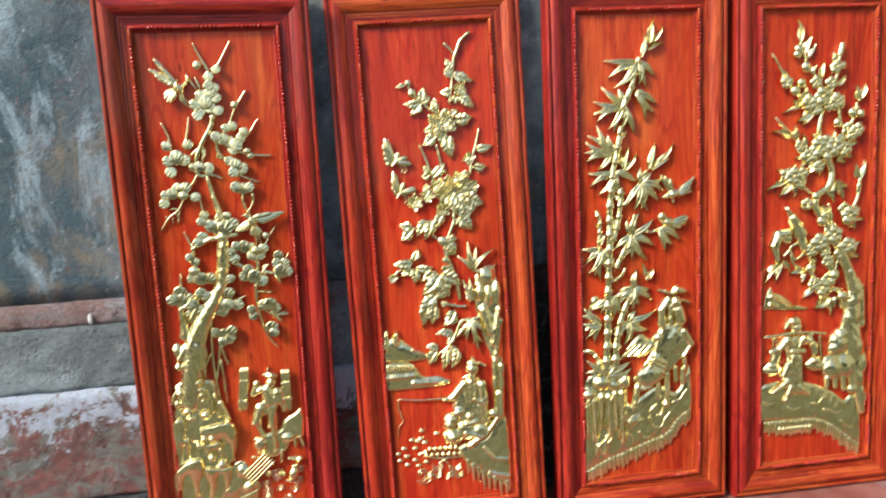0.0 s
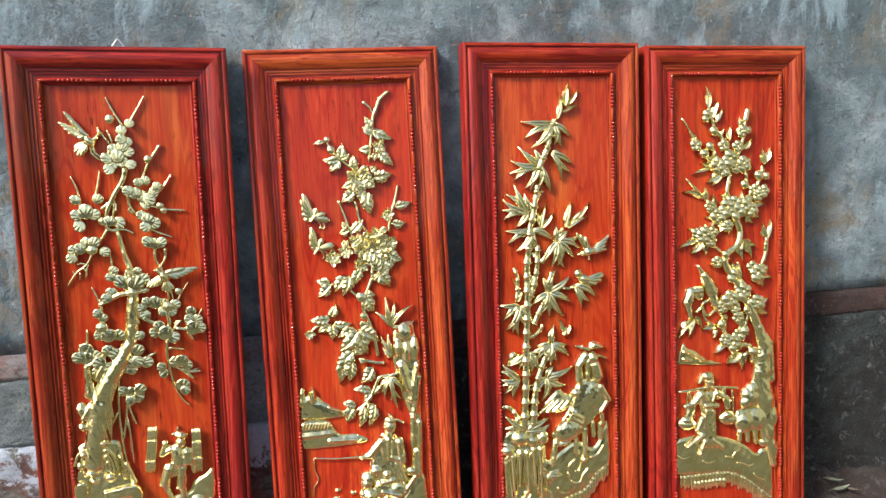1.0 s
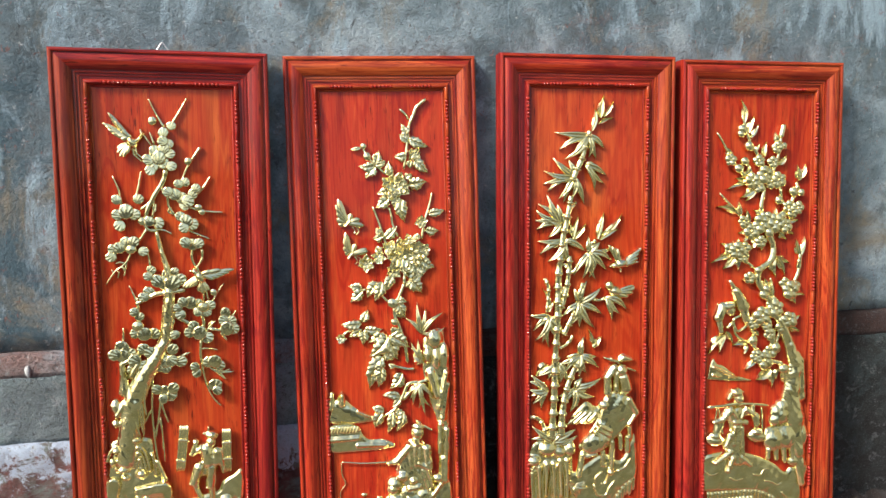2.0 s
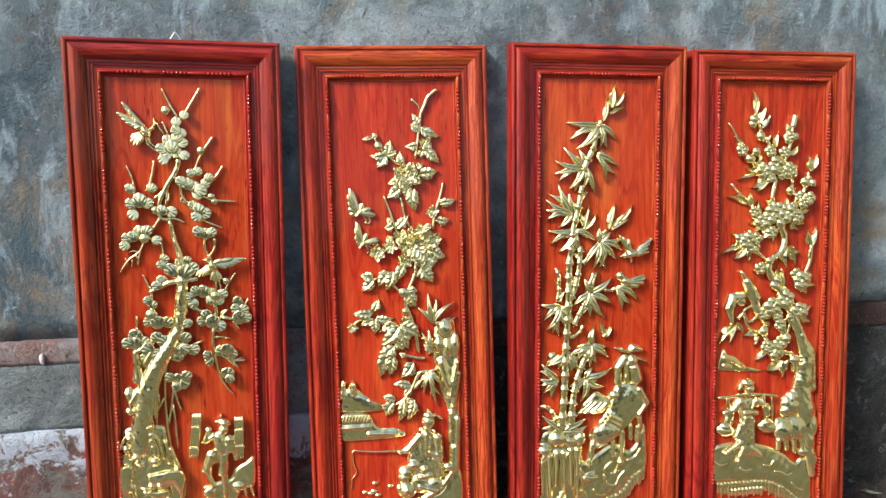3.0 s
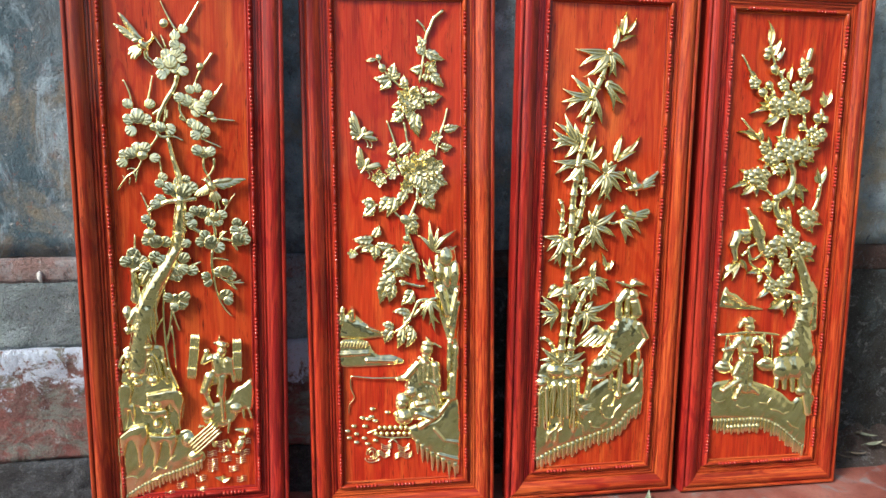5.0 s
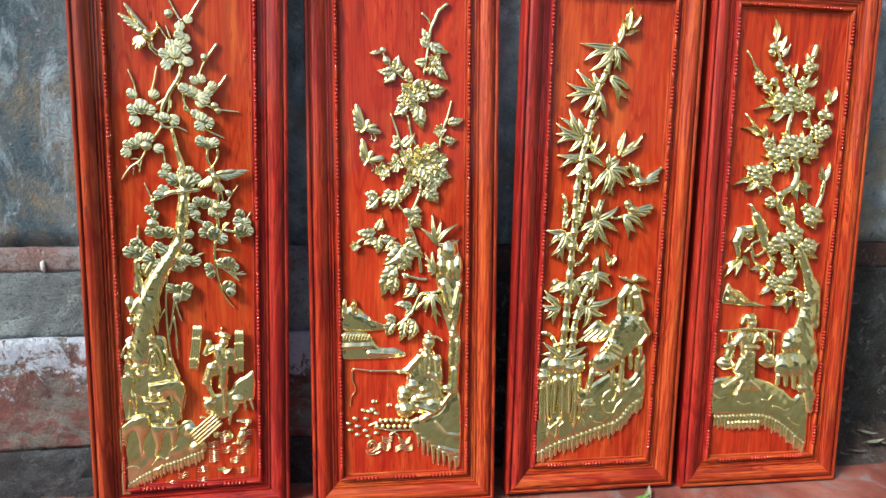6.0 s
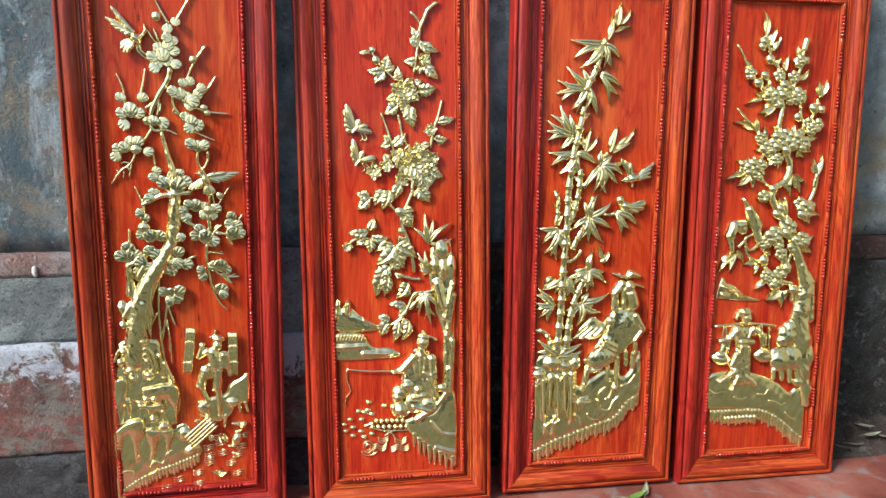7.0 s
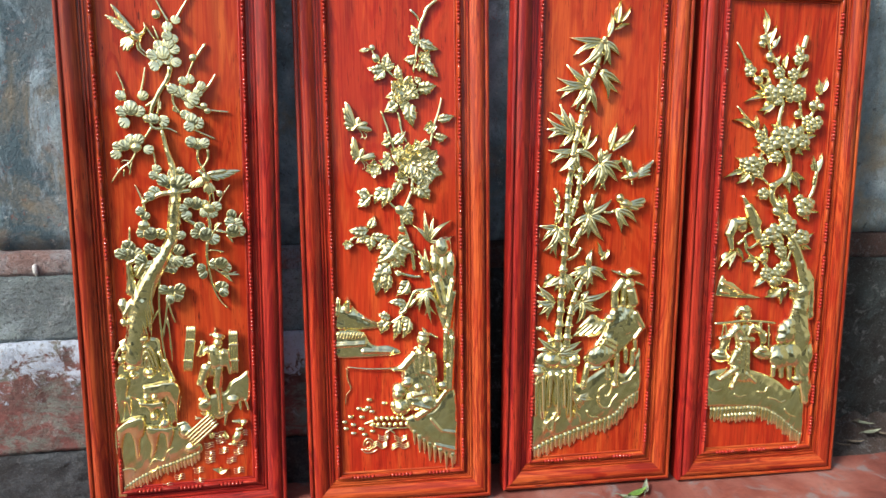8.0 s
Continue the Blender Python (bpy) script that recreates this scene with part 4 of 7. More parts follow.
shells(plum, [(-0.12, 103.46, 0.94, 90), (1.5, 104.79, 0.83, 60), (-2.07, 105.7, 0.82, None), (-0.21, 101.76, 0.94, 150), (0.8, 101.16, 0.94, -40), (-1.87, 99.8, 1.04, 110), (-0.08, 100.28, 1.04, 70), (-3.11, 98.06, 1.04, 160), (-1.11, 98.44, 1.25, 90), (1.02, 99.25, 0.94, 20), (-2.35, 96.8, 1.04, 200), (-2.81, 95.93, 0.94, 220), (1.21, 96.79, 0.95, -20), (-0.33, 97.39, 1.05, -50), (-9.34, 90.19, 0.93, 110), (-5.31, 90.26, 0.94, 60), (-7.63, 87.83, 1.35, 90), (-9.32, 87.16, 1.03, 160), (-9.05, 84.98, 1.04, 230), (-6.11, 87.2, 1.04, 10), (-4.73, 85.8, 0.84, None), (-3.36, 85.82, 0.95, 100)])
shells(plum, [(-1.7, 85.39, 1.06, -20), (2.4, 93.24, 0.85, 120), (3.69, 93.6, 0.85, 60), (0.32, 91.68, 0.95, 150), (1.56, 91.15, 1.17, 120), (2.91, 90.41, 1.17, 60), (4.16, 89.78, 1.18, -10), (5.07, 91.11, 0.96, 50), (5.77, 92.34, 0.86, 60), (4.42, 97.74, 0.74, None), (3.37, 88.88, 0.96, -60), (6.14, 88.49, 0.65, None), (6.74, 87.5, 0.65, None), (2.51, 86.66, 0.96, 130), (3.65, 85.79, 1.18, 80), (4.91, 85.02, 1.08, -10), (3.15, 84.34, 0.97, 200), (3.34, 81.32, 1.08, 140), (4.61, 80.87, 1.08, 80), (5.93, 81.11, 0.98, 30)])
shells(plum, [(-10.38, 80.25, 1.04, 160), (-9.21, 80.59, 1.04, 120), (-7.92, 81.26, 1.36, 90), (-6.53, 81.71, 1.05, 60), (-10.89, 78.7, 0.94, 210), (-4.86, 79.72, 0.95, 0), (-7.04, 80.15, 0.94, None), (-3.48, 75.9, 0.85, 40), (-4.08, 74.66, 0.85, 170), (-2.42, 73.64, 1.18, 140), (-1.05, 73.17, 1.29, 100), (0.57, 73.16, 1.51, 60), (1.9, 73.84, 1.19, 30), (-0.53, 74.99, 0.97, 90), (1.01, 75.55, 0.76, 60), (-4.15, 71.37, 1.07, 150), (-5.06, 70.47, 0.96, 170), (-7.05, 67.41, 0.85, 160), (-6.14, 66.36, 0.86, 60), (-6.46, 64.52, 1.07, None), (-7.08, 63.03, 0.96, 180), (-5.26, 62.88, 1.29, 100)])
shells(plum, [(-3.43, 62.72, 1.08, 40), (-5.65, 59.74, 1.08, 140), (-9.71, 60.19, 1.28, 90), (-11.08, 58.83, 1.17, 165), (-9.61, 58.44, 1.28, 90), (-8.08, 58.75, 1.07, 20)])
shells(plum, [(-3.02, 58.26, 1.64, 90), (-4.29, 58.88, 1.19, 150), (-1.44, 56.91, 1.21, -30), (-0.23, 56.99, 1.1, -40), (1.53, 56.7, 1.11, 0), (-2.48, 56.0, 1.21, -80), (-0.0, 59.36, 1.1, 50), (-1.41, 55.49, 0.99, -70), (-7.41, 57.44, 1.19, 160), (-5.64, 56.09, 1.19, 200), (-8.06, 55.46, 0.97, 200), (2.44, 69.12, 0.98, 130), (3.85, 68.88, 1.21, 90), (5.27, 68.51, 0.99, 60), (1.29, 67.98, 0.87, 170), (1.77, 66.47, 0.99, 200), (6.35, 67.91, 1.0, None), (7.69, 68.24, 1.0, 20), (6.97, 66.73, 0.89, -40), (5.2, 67.0, 0.88, -90), (4.29, 63.85, 1.11, 120), (5.45, 62.53, 1.33, 90)])
shells(plum, [(3.35, 62.58, 0.99, 180), (6.97, 61.43, 1.12, -30), (-0.27, 64.99, 0.87, None), (0.59, 62.4, 0.88, 200), (-0.4, 66.73, 0.87, None)])
shells(plum, [(10.64, 66.44, 1.01, 90), (10.25, 64.92, 1.01, 170), (11.82, 64.65, 1.02, 10), (10.86, 63.13, 1.35, 90), (12.32, 62.98, 1.02, -20), (6.98, 56.18, 1.13, 150), (8.23, 56.38, 1.24, 80), (9.21, 55.39, 1.02, -30), (4.25, 55.43, 0.89, 160), (4.53, 54.09, 0.9, 220), (8.14, 51.18, 1.25, 60), (8.55, 50.07, 0.91, -60), (-3.4, 51.02, 0.99, 160), (-1.88, 50.48, 1.11, 90), (-0.18, 51.13, 1.11, 40), (-0.48, 49.7, 1.0, -30), (-2.17, 49.04, 0.89, -90), (8.47, 70.91, 0.67, None)])
domes = [
    ('e', -6.0, 101.5, 0.85, 1.35, 35, 0.9, 0.9)]
limbs = [
    ('c', -5.5, 101.6, -4.6, 102.2, 0.55, 0.36, 0.9, 0.6),
    ('c', -4.6, 102.2, -4.07, 103.2, 0.36, 0.32, 0.9, 0.6),
    ('c', -4.2, 103.3, -4.35, 104.1, 0.24, 0.1, 0.9, 0.4),
    ('c', -3.95, 103.2, -2.4, 100.7, 0.2, 0.1, 0.8, 0.4)]
more_limbs = [
    ('c', -6.0, 100.4, -5.8, 99.07, 0.22, 0.17, 0.6, 0.4),
    ('c', -5.8, 99.07, -4.5, 97.8, 0.17, 0.15, 0.6, 0.4),
    ('c', -5.38, 100.4, -5.3, 99.3, 0.2, 0.16, 0.6, 0.4),
    ('c', -5.3, 99.3, -4.0, 98.2, 0.16, 0.14, 0.6, 0.4)]
cast(plum, 'crane', domes + limbs + more_limbs, 'flying crane with spread wing', cell=0.09, ripple=0.07, freq=7.0)
wing(plum, [(-6.53, 102.59, -10.14, 107.22), (-6.53, 102.59, -9.55, 106.12), (-6.53, 102.59, -11.21, 105.11), (-6.53, 102.59, -10.62, 104.59), (-6.53, 102.59, -10.19, 103.88), (-6.53, 102.59, -9.5, 103.18), (-6.53, 102.59, -8.7, 102.66), (-6.4, 102.4, -7.92, 102.15)], 0.95, 1.2)
wing(plum, [(-6.4, 102.6, -8.9, 105.6), (-6.3, 102.5, -8.3, 104.7), (-6.2, 102.4, -7.8, 103.9)], 1.0, 1.5)
wing(plum, [(-6.68, 101.46, -8.81, 100.24), (-6.76, 101.27, -8.88, 99.38), (-6.77, 101.05, -8.37, 98.58), (-6.71, 100.83, -7.72, 98.53), (-6.53, 100.72, -7.03, 99.2)], 0.85, 1.1)
cast(plum, 'perched_crane', [
    ('e', 5.96, 74.1, 1.0, 1.5, 25, 1.1, 0.8),
    ('c', 5.5, 74.6, 4.75, 75.5, 0.55, 0.5, 1.1, 0.6),
    ('c', 4.6, 75.6, 4.0, 75.4, 0.22, 0.1, 1.1, 0.3),
    ('c', 6.5, 71.2, 6.4, 69.2, 0.2, 0.16, 0.8, 0.4),
    ('c', 7.0, 71.2, 7.3, 69.4, 0.2, 0.16, 0.8, 0.4)], 'perched crane with open wings', cell=0.09)
wing(plum, [(6.37, 74.8, 12.69, 75.58), (6.37, 74.8, 11.69, 74.95), (6.37, 74.8, 10.69, 74.45), (6.37, 74.8, 9.69, 74.03), (6.37, 74.6, 8.7, 73.69), (6.37, 74.9, 10.12, 75.65), (6.3, 74.9, 8.15, 75.4)], 1.0, 1.3)
wing(plum, [(5.19, 74.38, 2.41, 72.12), (5.19, 74.38, 2.98, 71.92), (5.19, 74.38, 3.76, 72.01), (5.3, 74.38, 4.35, 72.14), (5.5, 74.38, 4.94, 72.35)], 0.8, 1.3)
wing(plum, [(6.15, 73.58, 5.5, 71.12), (6.15, 73.58, 7.66, 71.34), (6.15, 73.58, 6.27, 70.72), (6.2, 73.58, 7.06, 70.93)], 0.9, 1.2)
cast(plum, 'rock', [
    ('p', [(-14.14, 31.18), (-13.59, 35.08), (-12.92, 37.51), (-13.2, 39.56), (-11.68, 40.73), (-9.09, 41.05), (-5.4, 40.51), (-4.73, 38.43), (-4.5, 34.69), (-1.97, 31.01), (-4.12, 29.22), (-8.56, 26.92), (-11.88, 27.94)], 0.75, 0.5),
    ('p', [(-14.2, 31.2), (-8.0, 31.5), (-1.6, 30.0), (-2.6, 21.8), (-8.0, 20.6), (-14.4, 20.8)], 0.4, 0.3),
    ('e', -10.66, 34.54, 1.45, 0.85, 0, 1.0, 0.8), ('e', -7.1, 33.34, 1.2, 1.05, 0, 1.0, 0.8), ('e', -10.18, 32.78, 0.9, 0.6, 0, 1.0, 0.6),
    ('e', -11.77, 38.7, 1.1, 0.9, 20, 0.8, 0.9), ('e', -12.61, 36.27, 0.8, 1.1, 0, 0.8, 0.7), ('e', -8.03, 40.62, 1.3, 0.8, 0, 0.8, 0.8),
    ('c', -3.9, 35.6, -2.6, 31.6, 0.45, 0.5, 0.7, 0.5), ('c', -4.9, 37.2, -4.2, 32.8, 0.4, 0.4, 0.8, 0.5)], 'rocky outcrop with rounded boulders', ripple=0.05, freq=6.0, sway=0.1)
cast(plum, 'ground', [
    ('p', [(-14.77, 13.66), (-14.5, 21.0), (-8.45, 21.0), (-3.1, 20.2), (-2.31, 20.93), (-0.75, 21.43), (0.6, 20.05), (0.77, 17.69), (2.43, 15.92), (2.38, 14.07), (-1.4, 13.03), (-5.33, 11.56), (-9.64, 9.7), (-12.77, 7.76), (-14.73, 4.84), (-15.02, 6.72)], 0.45, 0.3),
    ('e', 0.62, 15.38, 1.6, 1.2, 20, 0.45, 0.5), ('e', -0.5, 19.2, 1.5, 1.5, 0, 0.45, 0.5)], 'flat bank with curling lines')
# terraces of rock that run down in long drips, each one standing over the next
DRIPS = [[(-14.17, 31.19), (-13.32, 32.88), (-11.67, 32.6), (-11.3, 30.92), (-11.79, 28.36), (-11.06, 27.81), (-11.07, 24.19), (-11.69, 23.8), (-12.23, 26.7), (-12.66, 22.08), (-13.37, 21.36), (-14.37, 22.19)],
         [(-14.42, 21.26), (-12.09, 23.11), (-9.07, 23.56), (-8.55, 21.4), (-9.18, 18.96), (-9.77, 18.39), (-10.14, 14.1), (-10.99, 13.73), (-11.16, 17.71), (-11.85, 20.11), (-12.78, 19.53), (-13.42, 17.01), (-13.57, 13.57), (-14.67, 12.7)],
         [(-8.47, 21.48), (-4.99, 20.96), (-3.08, 20.93), (-2.86, 19.32), (-3.35, 17.53), (-4.12, 15.28), (-4.62, 16.4), (-4.83, 19.02), (-5.74, 19.33), (-6.64, 15.67), (-7.58, 13.22), (-8.16, 13.96), (-7.75, 16.62), (-8.49, 19.25)],
         [(-9.68, 27.07), (-7.06, 26.75), (-4.55, 26.79), (-4.51, 23.63), (-5.19, 23.97), (-5.91, 24.99), (-6.63, 24.06), (-7.0, 22.42), (-7.53, 22.28), (-7.64, 24.33), (-8.38, 25.64), (-9.54, 25.79)],
         [(-8.6, 30.49), (-6.14, 30.92), (-4.05, 31.24), (-1.97, 31.01), (-1.09, 28.98), (-1.56, 26.11), (-2.13, 21.65), (-2.58, 22.1), (-2.71, 25.11), (-3.27, 26.55), (-4.3, 27.45), (-5.17, 26.65), (-6.29, 27.01), (-7.1, 27.6), (-8.17, 27.24), (-8.58, 28.19)]]
for k, outline in enumerate(DRIPS):
    cast(plum, 'dripping_ledge', [('p', outline, 1.25 + 0.10 * k, 0.2)], cell=0.09, lean=0.13)
cast(plum, 'boulder', [('e', -7.9, 28.15, 0.85, 0.85, 0, 1.5, 0.8)], cell=0.09)
cast(plum, 'boulder', [('e', -6.25, 28.06, 0.85, 0.85, 0, 1.5, 0.8)], cell=0.09)
cast(plum, 'boulder', [('e', -6.61, 23.63, 0.9, 0.9, 0, 1.5, 0.8)], cell=0.09)
cast(plum, 'boulder', [('e', -4.66, 21.8, 1.15, 1.1, 0, 1.5, 0.8)], cell=0.09)
for outline in ([(-9.17, 34.68), (-8.67, 37.76), (-7.5, 39.15), (-6.26, 37.66), (-5.22, 33.47)],
                [(-8.55, 34.45), (-8.15, 36.91), (-7.48, 37.91), (-6.74, 36.85), (-6.03, 33.92)],
                [(-8.04, 34.22), (-7.75, 35.86), (-7.42, 36.55), (-7.08, 35.83), (-6.78, 33.95)],
                [(-13.71, 36.32), (-12.88, 38.53), (-11.73, 39.51), (-10.74, 38.66), (-11.11, 37.03), (-12.05, 36.45)],
                [(-13.9, 30.76), (-13.54, 32.19), (-12.7, 32.77), (-11.69, 32.1), (-11.57, 30.64), (-12.35, 29.85), (-13.07, 30.3)]):
    twig(plum, 'rock_edge', outline, 0.3, 0.26, h=1.15, knob=0.1)
for outline in ([(-14.31, 11.46), (-12.6, 11.76), (-11.29, 11.23), (-11.93, 9.53)], [(-8.41, 11.66), (-7.18, 13.54), (-5.48, 12.97), (-4.44, 15.08), (-3.25, 15.87)],
                [(-8.26, 10.56), (-7.29, 10.92), (-6.49, 11.65)]):
    twig(plum, 'curl', outline, 0.2, 0.13, h=0.62, knob=0.1)
twig(plum, 'post', [(-4.09, 30.06), (-3.9, 28.2), (-3.66, 26.23)], 0.5, 0.34, h=1.35, knob=0.1)
twig(plum, 'post', [(-4.83, 25.44), (-4.37, 22.43)], 0.42, 0.32, h=1.2, knob=0.1)
fringe(plum, [(-14.56, 6.34), (-10.77, 8.85), (-6.66, 10.8), (-2.56, 12.12), (2.19, 13.92)], 24, 1.47)
cast(plum, 'hillock', [
    ('p', [(2.28, 26.4), (5.1, 27.22), (7.92, 27.79), (8.93, 29.77), (11.09, 31.16), (13.0, 31.94), (12.91, 25.61), (10.41, 25.28), (8.91, 22.92), (6.03, 21.46), (2.81, 22.75)], 0.75, 0.5),
    ('e', 3.61, 25.01, 1.39, 1.62, 0, 0.6, 0.6),
    ('e', 9.49, 25.86, 1.41, 1.18, 0, 0.6, 0.6),
    ('c', 12.08, 25.67, 12.72, 23.54, 0.36, 0.24, 0.5, 0.4),
    ('c', 10.88, 25.24, 11.06, 23.67, 0.35, 0.24, 0.5, 0.4),
    ('c', 7.97, 22.99, 7.63, 20.41, 0.47, 0.24, 0.5, 0.4)], 'small hillock', ripple=0.05)
twig(plum, 'plank', [(4.7, 23.25), (-0.86, 18.38)], 0.31, 0.31, h=1.1, knob=0.0)
twig(plum, 'plank', [(5.09, 22.67), (-0.45, 17.77)], 0.31, 0.31, h=1.1, knob=0.0)
twig(plum, 'plank', [(5.49, 22.1), (-0.04, 17.16)], 0.31, 0.31, h=1.1, knob=0.0)
twig(plum, 'plank', [(5.89, 21.52), (0.37, 16.55)], 0.31, 0.31, h=1.1, knob=0.0)
twig(plum, 'plank', [(6.29, 20.94), (0.79, 15.94)], 0.31, 0.31, h=1.1, knob=0.0)
twig(plum, 'twig', [(1.39, 21.96), (2.55, 22.12), (2.98, 21.18)], 0.21, 0.17)
twig(plum, 'twig', [(1.95, 21.52), (1.76, 22.57)], 0.17, 0.14)
figure = [
    ('e', 6.89, 39.06, 1.0, 1.15, 0, 1.1, 0.9),
    ('e', 7.11, 40.51, 1.31, 0.77, -10, 1.2, 0.8),
    ('c', 6.55, 41.16, 5.39, 40.9, 0.27, 0.19, 1.1, 0.4),
    ('c', 6.37, 41.58, 6.46, 42.2, 0.23, 0.15, 1.1, 0.4),
    ('c', 5.88, 37.42, 6.2, 34.68, 1.31, 1.39, 1.0, 0.9),
    ('c', 8.0, 36.92, 7.75, 34.61, 0.85, 1.08, 1.0, 0.8),
    ('c', 4.74, 37.89, 2.98, 36.7, 0.69, 0.58, 1.0, 0.7),
    ('c', 2.98, 36.7, 3.82, 39.17, 0.54, 0.42, 1.1, 0.7),
    ('e', 3.82, 39.3, 0.58, 0.54, 0, 1.2, 0.6),
    ('c', 8.58, 36.9, 9.19, 32.43, 0.69, 0.5, 0.9, 0.7),
    ('c', 5.13, 37.87, 7.95, 34.81, 0.23, 0.23, 1.85, 0.25),
    ('c', 4.66, 34.74, 8.16, 35.23, 0.27, 0.27, 1.8, 0.25),
    ('p', [(3.88, 34.36), (7.56, 34.83), (7.89, 32.06), (5.73, 31.31), (3.01, 30.59), (3.45, 32.69)], 1.35, 0.7)]
more = [
    ('c', 4.24, 33.5, 3.19, 30.37, 1.15, 1.0, 1.0, 0.8),
    ('c', 6.75, 33.39, 6.47, 29.57, 1.15, 0.92, 1.0, 0.8),
    ('c', 3.18, 29.95, 4.46, 26.89, 0.65, 0.46, 0.8, 0.7),
    ('c', 6.66, 29.35, 6.93, 23.96, 0.65, 0.5, 0.8, 0.7),
    ('e', 3.85, 26.07, 1.08, 0.46, 20, 0.8, 0.6),
    ('e', 6.91, 23.31, 0.69, 0.54, 0, 0.8, 0.6),
    ('c', 5.68, 29.18, 7.04, 29.03, 0.19, 0.19, 1.7, 0.25),
    ('c', 2.42, 30.2, 3.95, 29.7, 0.19, 0.19, 1.7, 0.25)]
cast(plum, 'woodcutter', figure + more, 'plain cast figure shouldering a pole', cell=0.08, ripple=0.05, freq=13.0, sway=0.2, soft=5)
twig(plum, 'stick', [(0.99, 43.05), (-0.15, 33.17)], 0.32, 0.32, h=1.0, knob=0.05)
twig(plum, 'stick', [(9.37, 41.64), (9.25, 32.05)], 0.33, 0.3, h=0.9, knob=0.05)
twig(plum, 'stick', [(1.44, 43.03), (0.3, 33.14)], 0.32, 0.32, h=1.0, knob=0.05)
twig(plum, 'stick', [(9.84, 41.61), (9.71, 32.02)], 0.33, 0.31, h=0.9, knob=0.05)
twig(plum, 'stick', [(1.89, 43.0), (0.75, 33.11)], 0.32, 0.32, h=1.0, knob=0.05)
twig(plum, 'stick', [(10.3, 41.59), (10.18, 31.99)], 0.33, 0.31, h=0.9, knob=0.05)
twig(plum, 'stick', [(2.35, 42.98), (1.21, 33.08)], 0.33, 0.33, h=1.0, knob=0.05)
twig(plum, 'stick', [(10.76, 41.56), (10.65, 31.96)], 0.33, 0.31, h=0.9, knob=0.05)
twig(plum, 'binding', [(0.4, 40.12), (2.42, 39.64)], 0.27, 0.27, h=1.3, knob=0.1)
twig(plum, 'binding', [(-0.26, 35.68), (1.76, 35.18)], 0.27, 0.27, h=1.3, knob=0.1)
twig(plum, 'binding', [(9.03, 38.65), (11.12, 38.53)], 0.28, 0.28, h=1.3, knob=0.1)
twig(plum, 'binding', [(9.13, 35.11), (11.22, 34.98)], 0.28, 0.28, h=1.3, knob=0.1)
ripples(plum, [(4.14, 15.59), (4.3, 13.72), (4.23, 12.14), (7.15, 14.13), (10.23, 13.58), (8.73, 11.72), (1.78, 9.98), (10.2, 9.16), (-2.25, 8.78), (1.78, 7.31), (-4.9, 6.93), (6.66, 16.55), (6.35, 17.89), (11.34, 17.87), (11.01, 15.37)])
cast(plum, 'fish', [
    ('e', 10.12, 17.18, 1.07, 1.55, -20, 0.4, 0.7),
    ('c', 9.59, 15.63, 8.4, 15.74, 0.48, 0.12, 0.4, 0.4),
    ('c', 10.18, 18.89, 11.15, 19.2, 0.48, 0.24, 0.4, 0.4)], 'small cast fish', cell=0.09)
cast(plum, 'fish', [
    ('e', 11.67, 20.48, 0.83, 0.72, 30, 0.4, 0.6),
    ('c', 10.73, 20.81, 9.31, 20.93, 0.48, 0.24, 0.4, 0.4)], 'small cast fish', cell=0.09)
leaves(plum, [(6.12, 9.02, 4.38, 10.13, 1.22), (6.12, 9.02, 7.94, 9.78, 1.22), (6.12, 9.02, 6.3, 10.61, 0.92), (8.22, 17.08, 7.58, 19.1, 0.91), (8.21, 16.81, 6.84, 18.25, 0.76), (4.91, 17.1, 4.04, 18.75, 1.35)], h=.4)
twig(plum, 'bark_ridge', [(-8.61, 45.95), (-8.24, 41.08)], 0.26, 0.18, h=1.6, knob=0.1)
twig(plum, 'bark_ridge', [(-7.25, 50.69), (-7.96, 45.92), (-6.89, 41.49)], 0.26, 0.18, h=1.6, knob=0.1)
twig(plum, 'bark_ridge', [(-9.49, 45.99), (-10.18, 41.67)], 0.26, 0.18, h=1.6, knob=0.1)
twig(plum, 'bark_ridge', [(-5.88, 51.83), (-6.77, 47.67), (-6.41, 42.2)], 0.26, 0.18, h=1.6, knob=0.1)
twig(plum, 'bark_ridge', [(-5.16, 52.99), (-5.79, 49.43), (-5.55, 45.81)], 0.26, 0.18, h=1.6, knob=0.1)

# peony panel
twig(peony, 'stem', [(9.66, 110.47), (7.47, 108.62), (6.67, 106.88), (5.79, 104.94), (5.55, 103.01), (5.18, 100.69), (4.94, 99.13), (4.25, 95.23)], 0.4, 0.3)
twig(peony, 'stem', [(3.81, 108.27), (5.08, 107.04), (5.67, 105.9)], 0.34, 0.24)
twig(peony, 'stem', [(0.45, 94.21), (-0.74, 95.36), (-2.9, 97.46), (-3.88, 98.99), (-4.65, 100.13), (-6.23, 99.95)], 0.3, 0.22)
twig(peony, 'stem', [(-2.79, 87.52), (-1.62, 84.17), (-0.44, 80.2), (0.35, 78.21)], 0.22, 0.34)
twig(peony, 'stem', [(0.81, 87.15), (1.2, 85.37), (1.47, 83.39), (2.59, 80.61)], 0.3, 0.3)
twig(peony, 'stem', [(10.3, 90.27), (9.49, 87.01), (8.27, 83.42), (7.66, 79.82)], 0.24, 0.32)
twig(peony, 'stem', [(8.27, 81.82), (10.11, 81.91)], 0.24, 0.2)
twig(peony, 'stem', [(3.57, 70.54), (2.54, 68.11), (1.3, 65.46), (1.29, 63.21), (2.3, 60.73), (3.31, 56.58), (3.71, 52.82)], 0.4, 0.44)
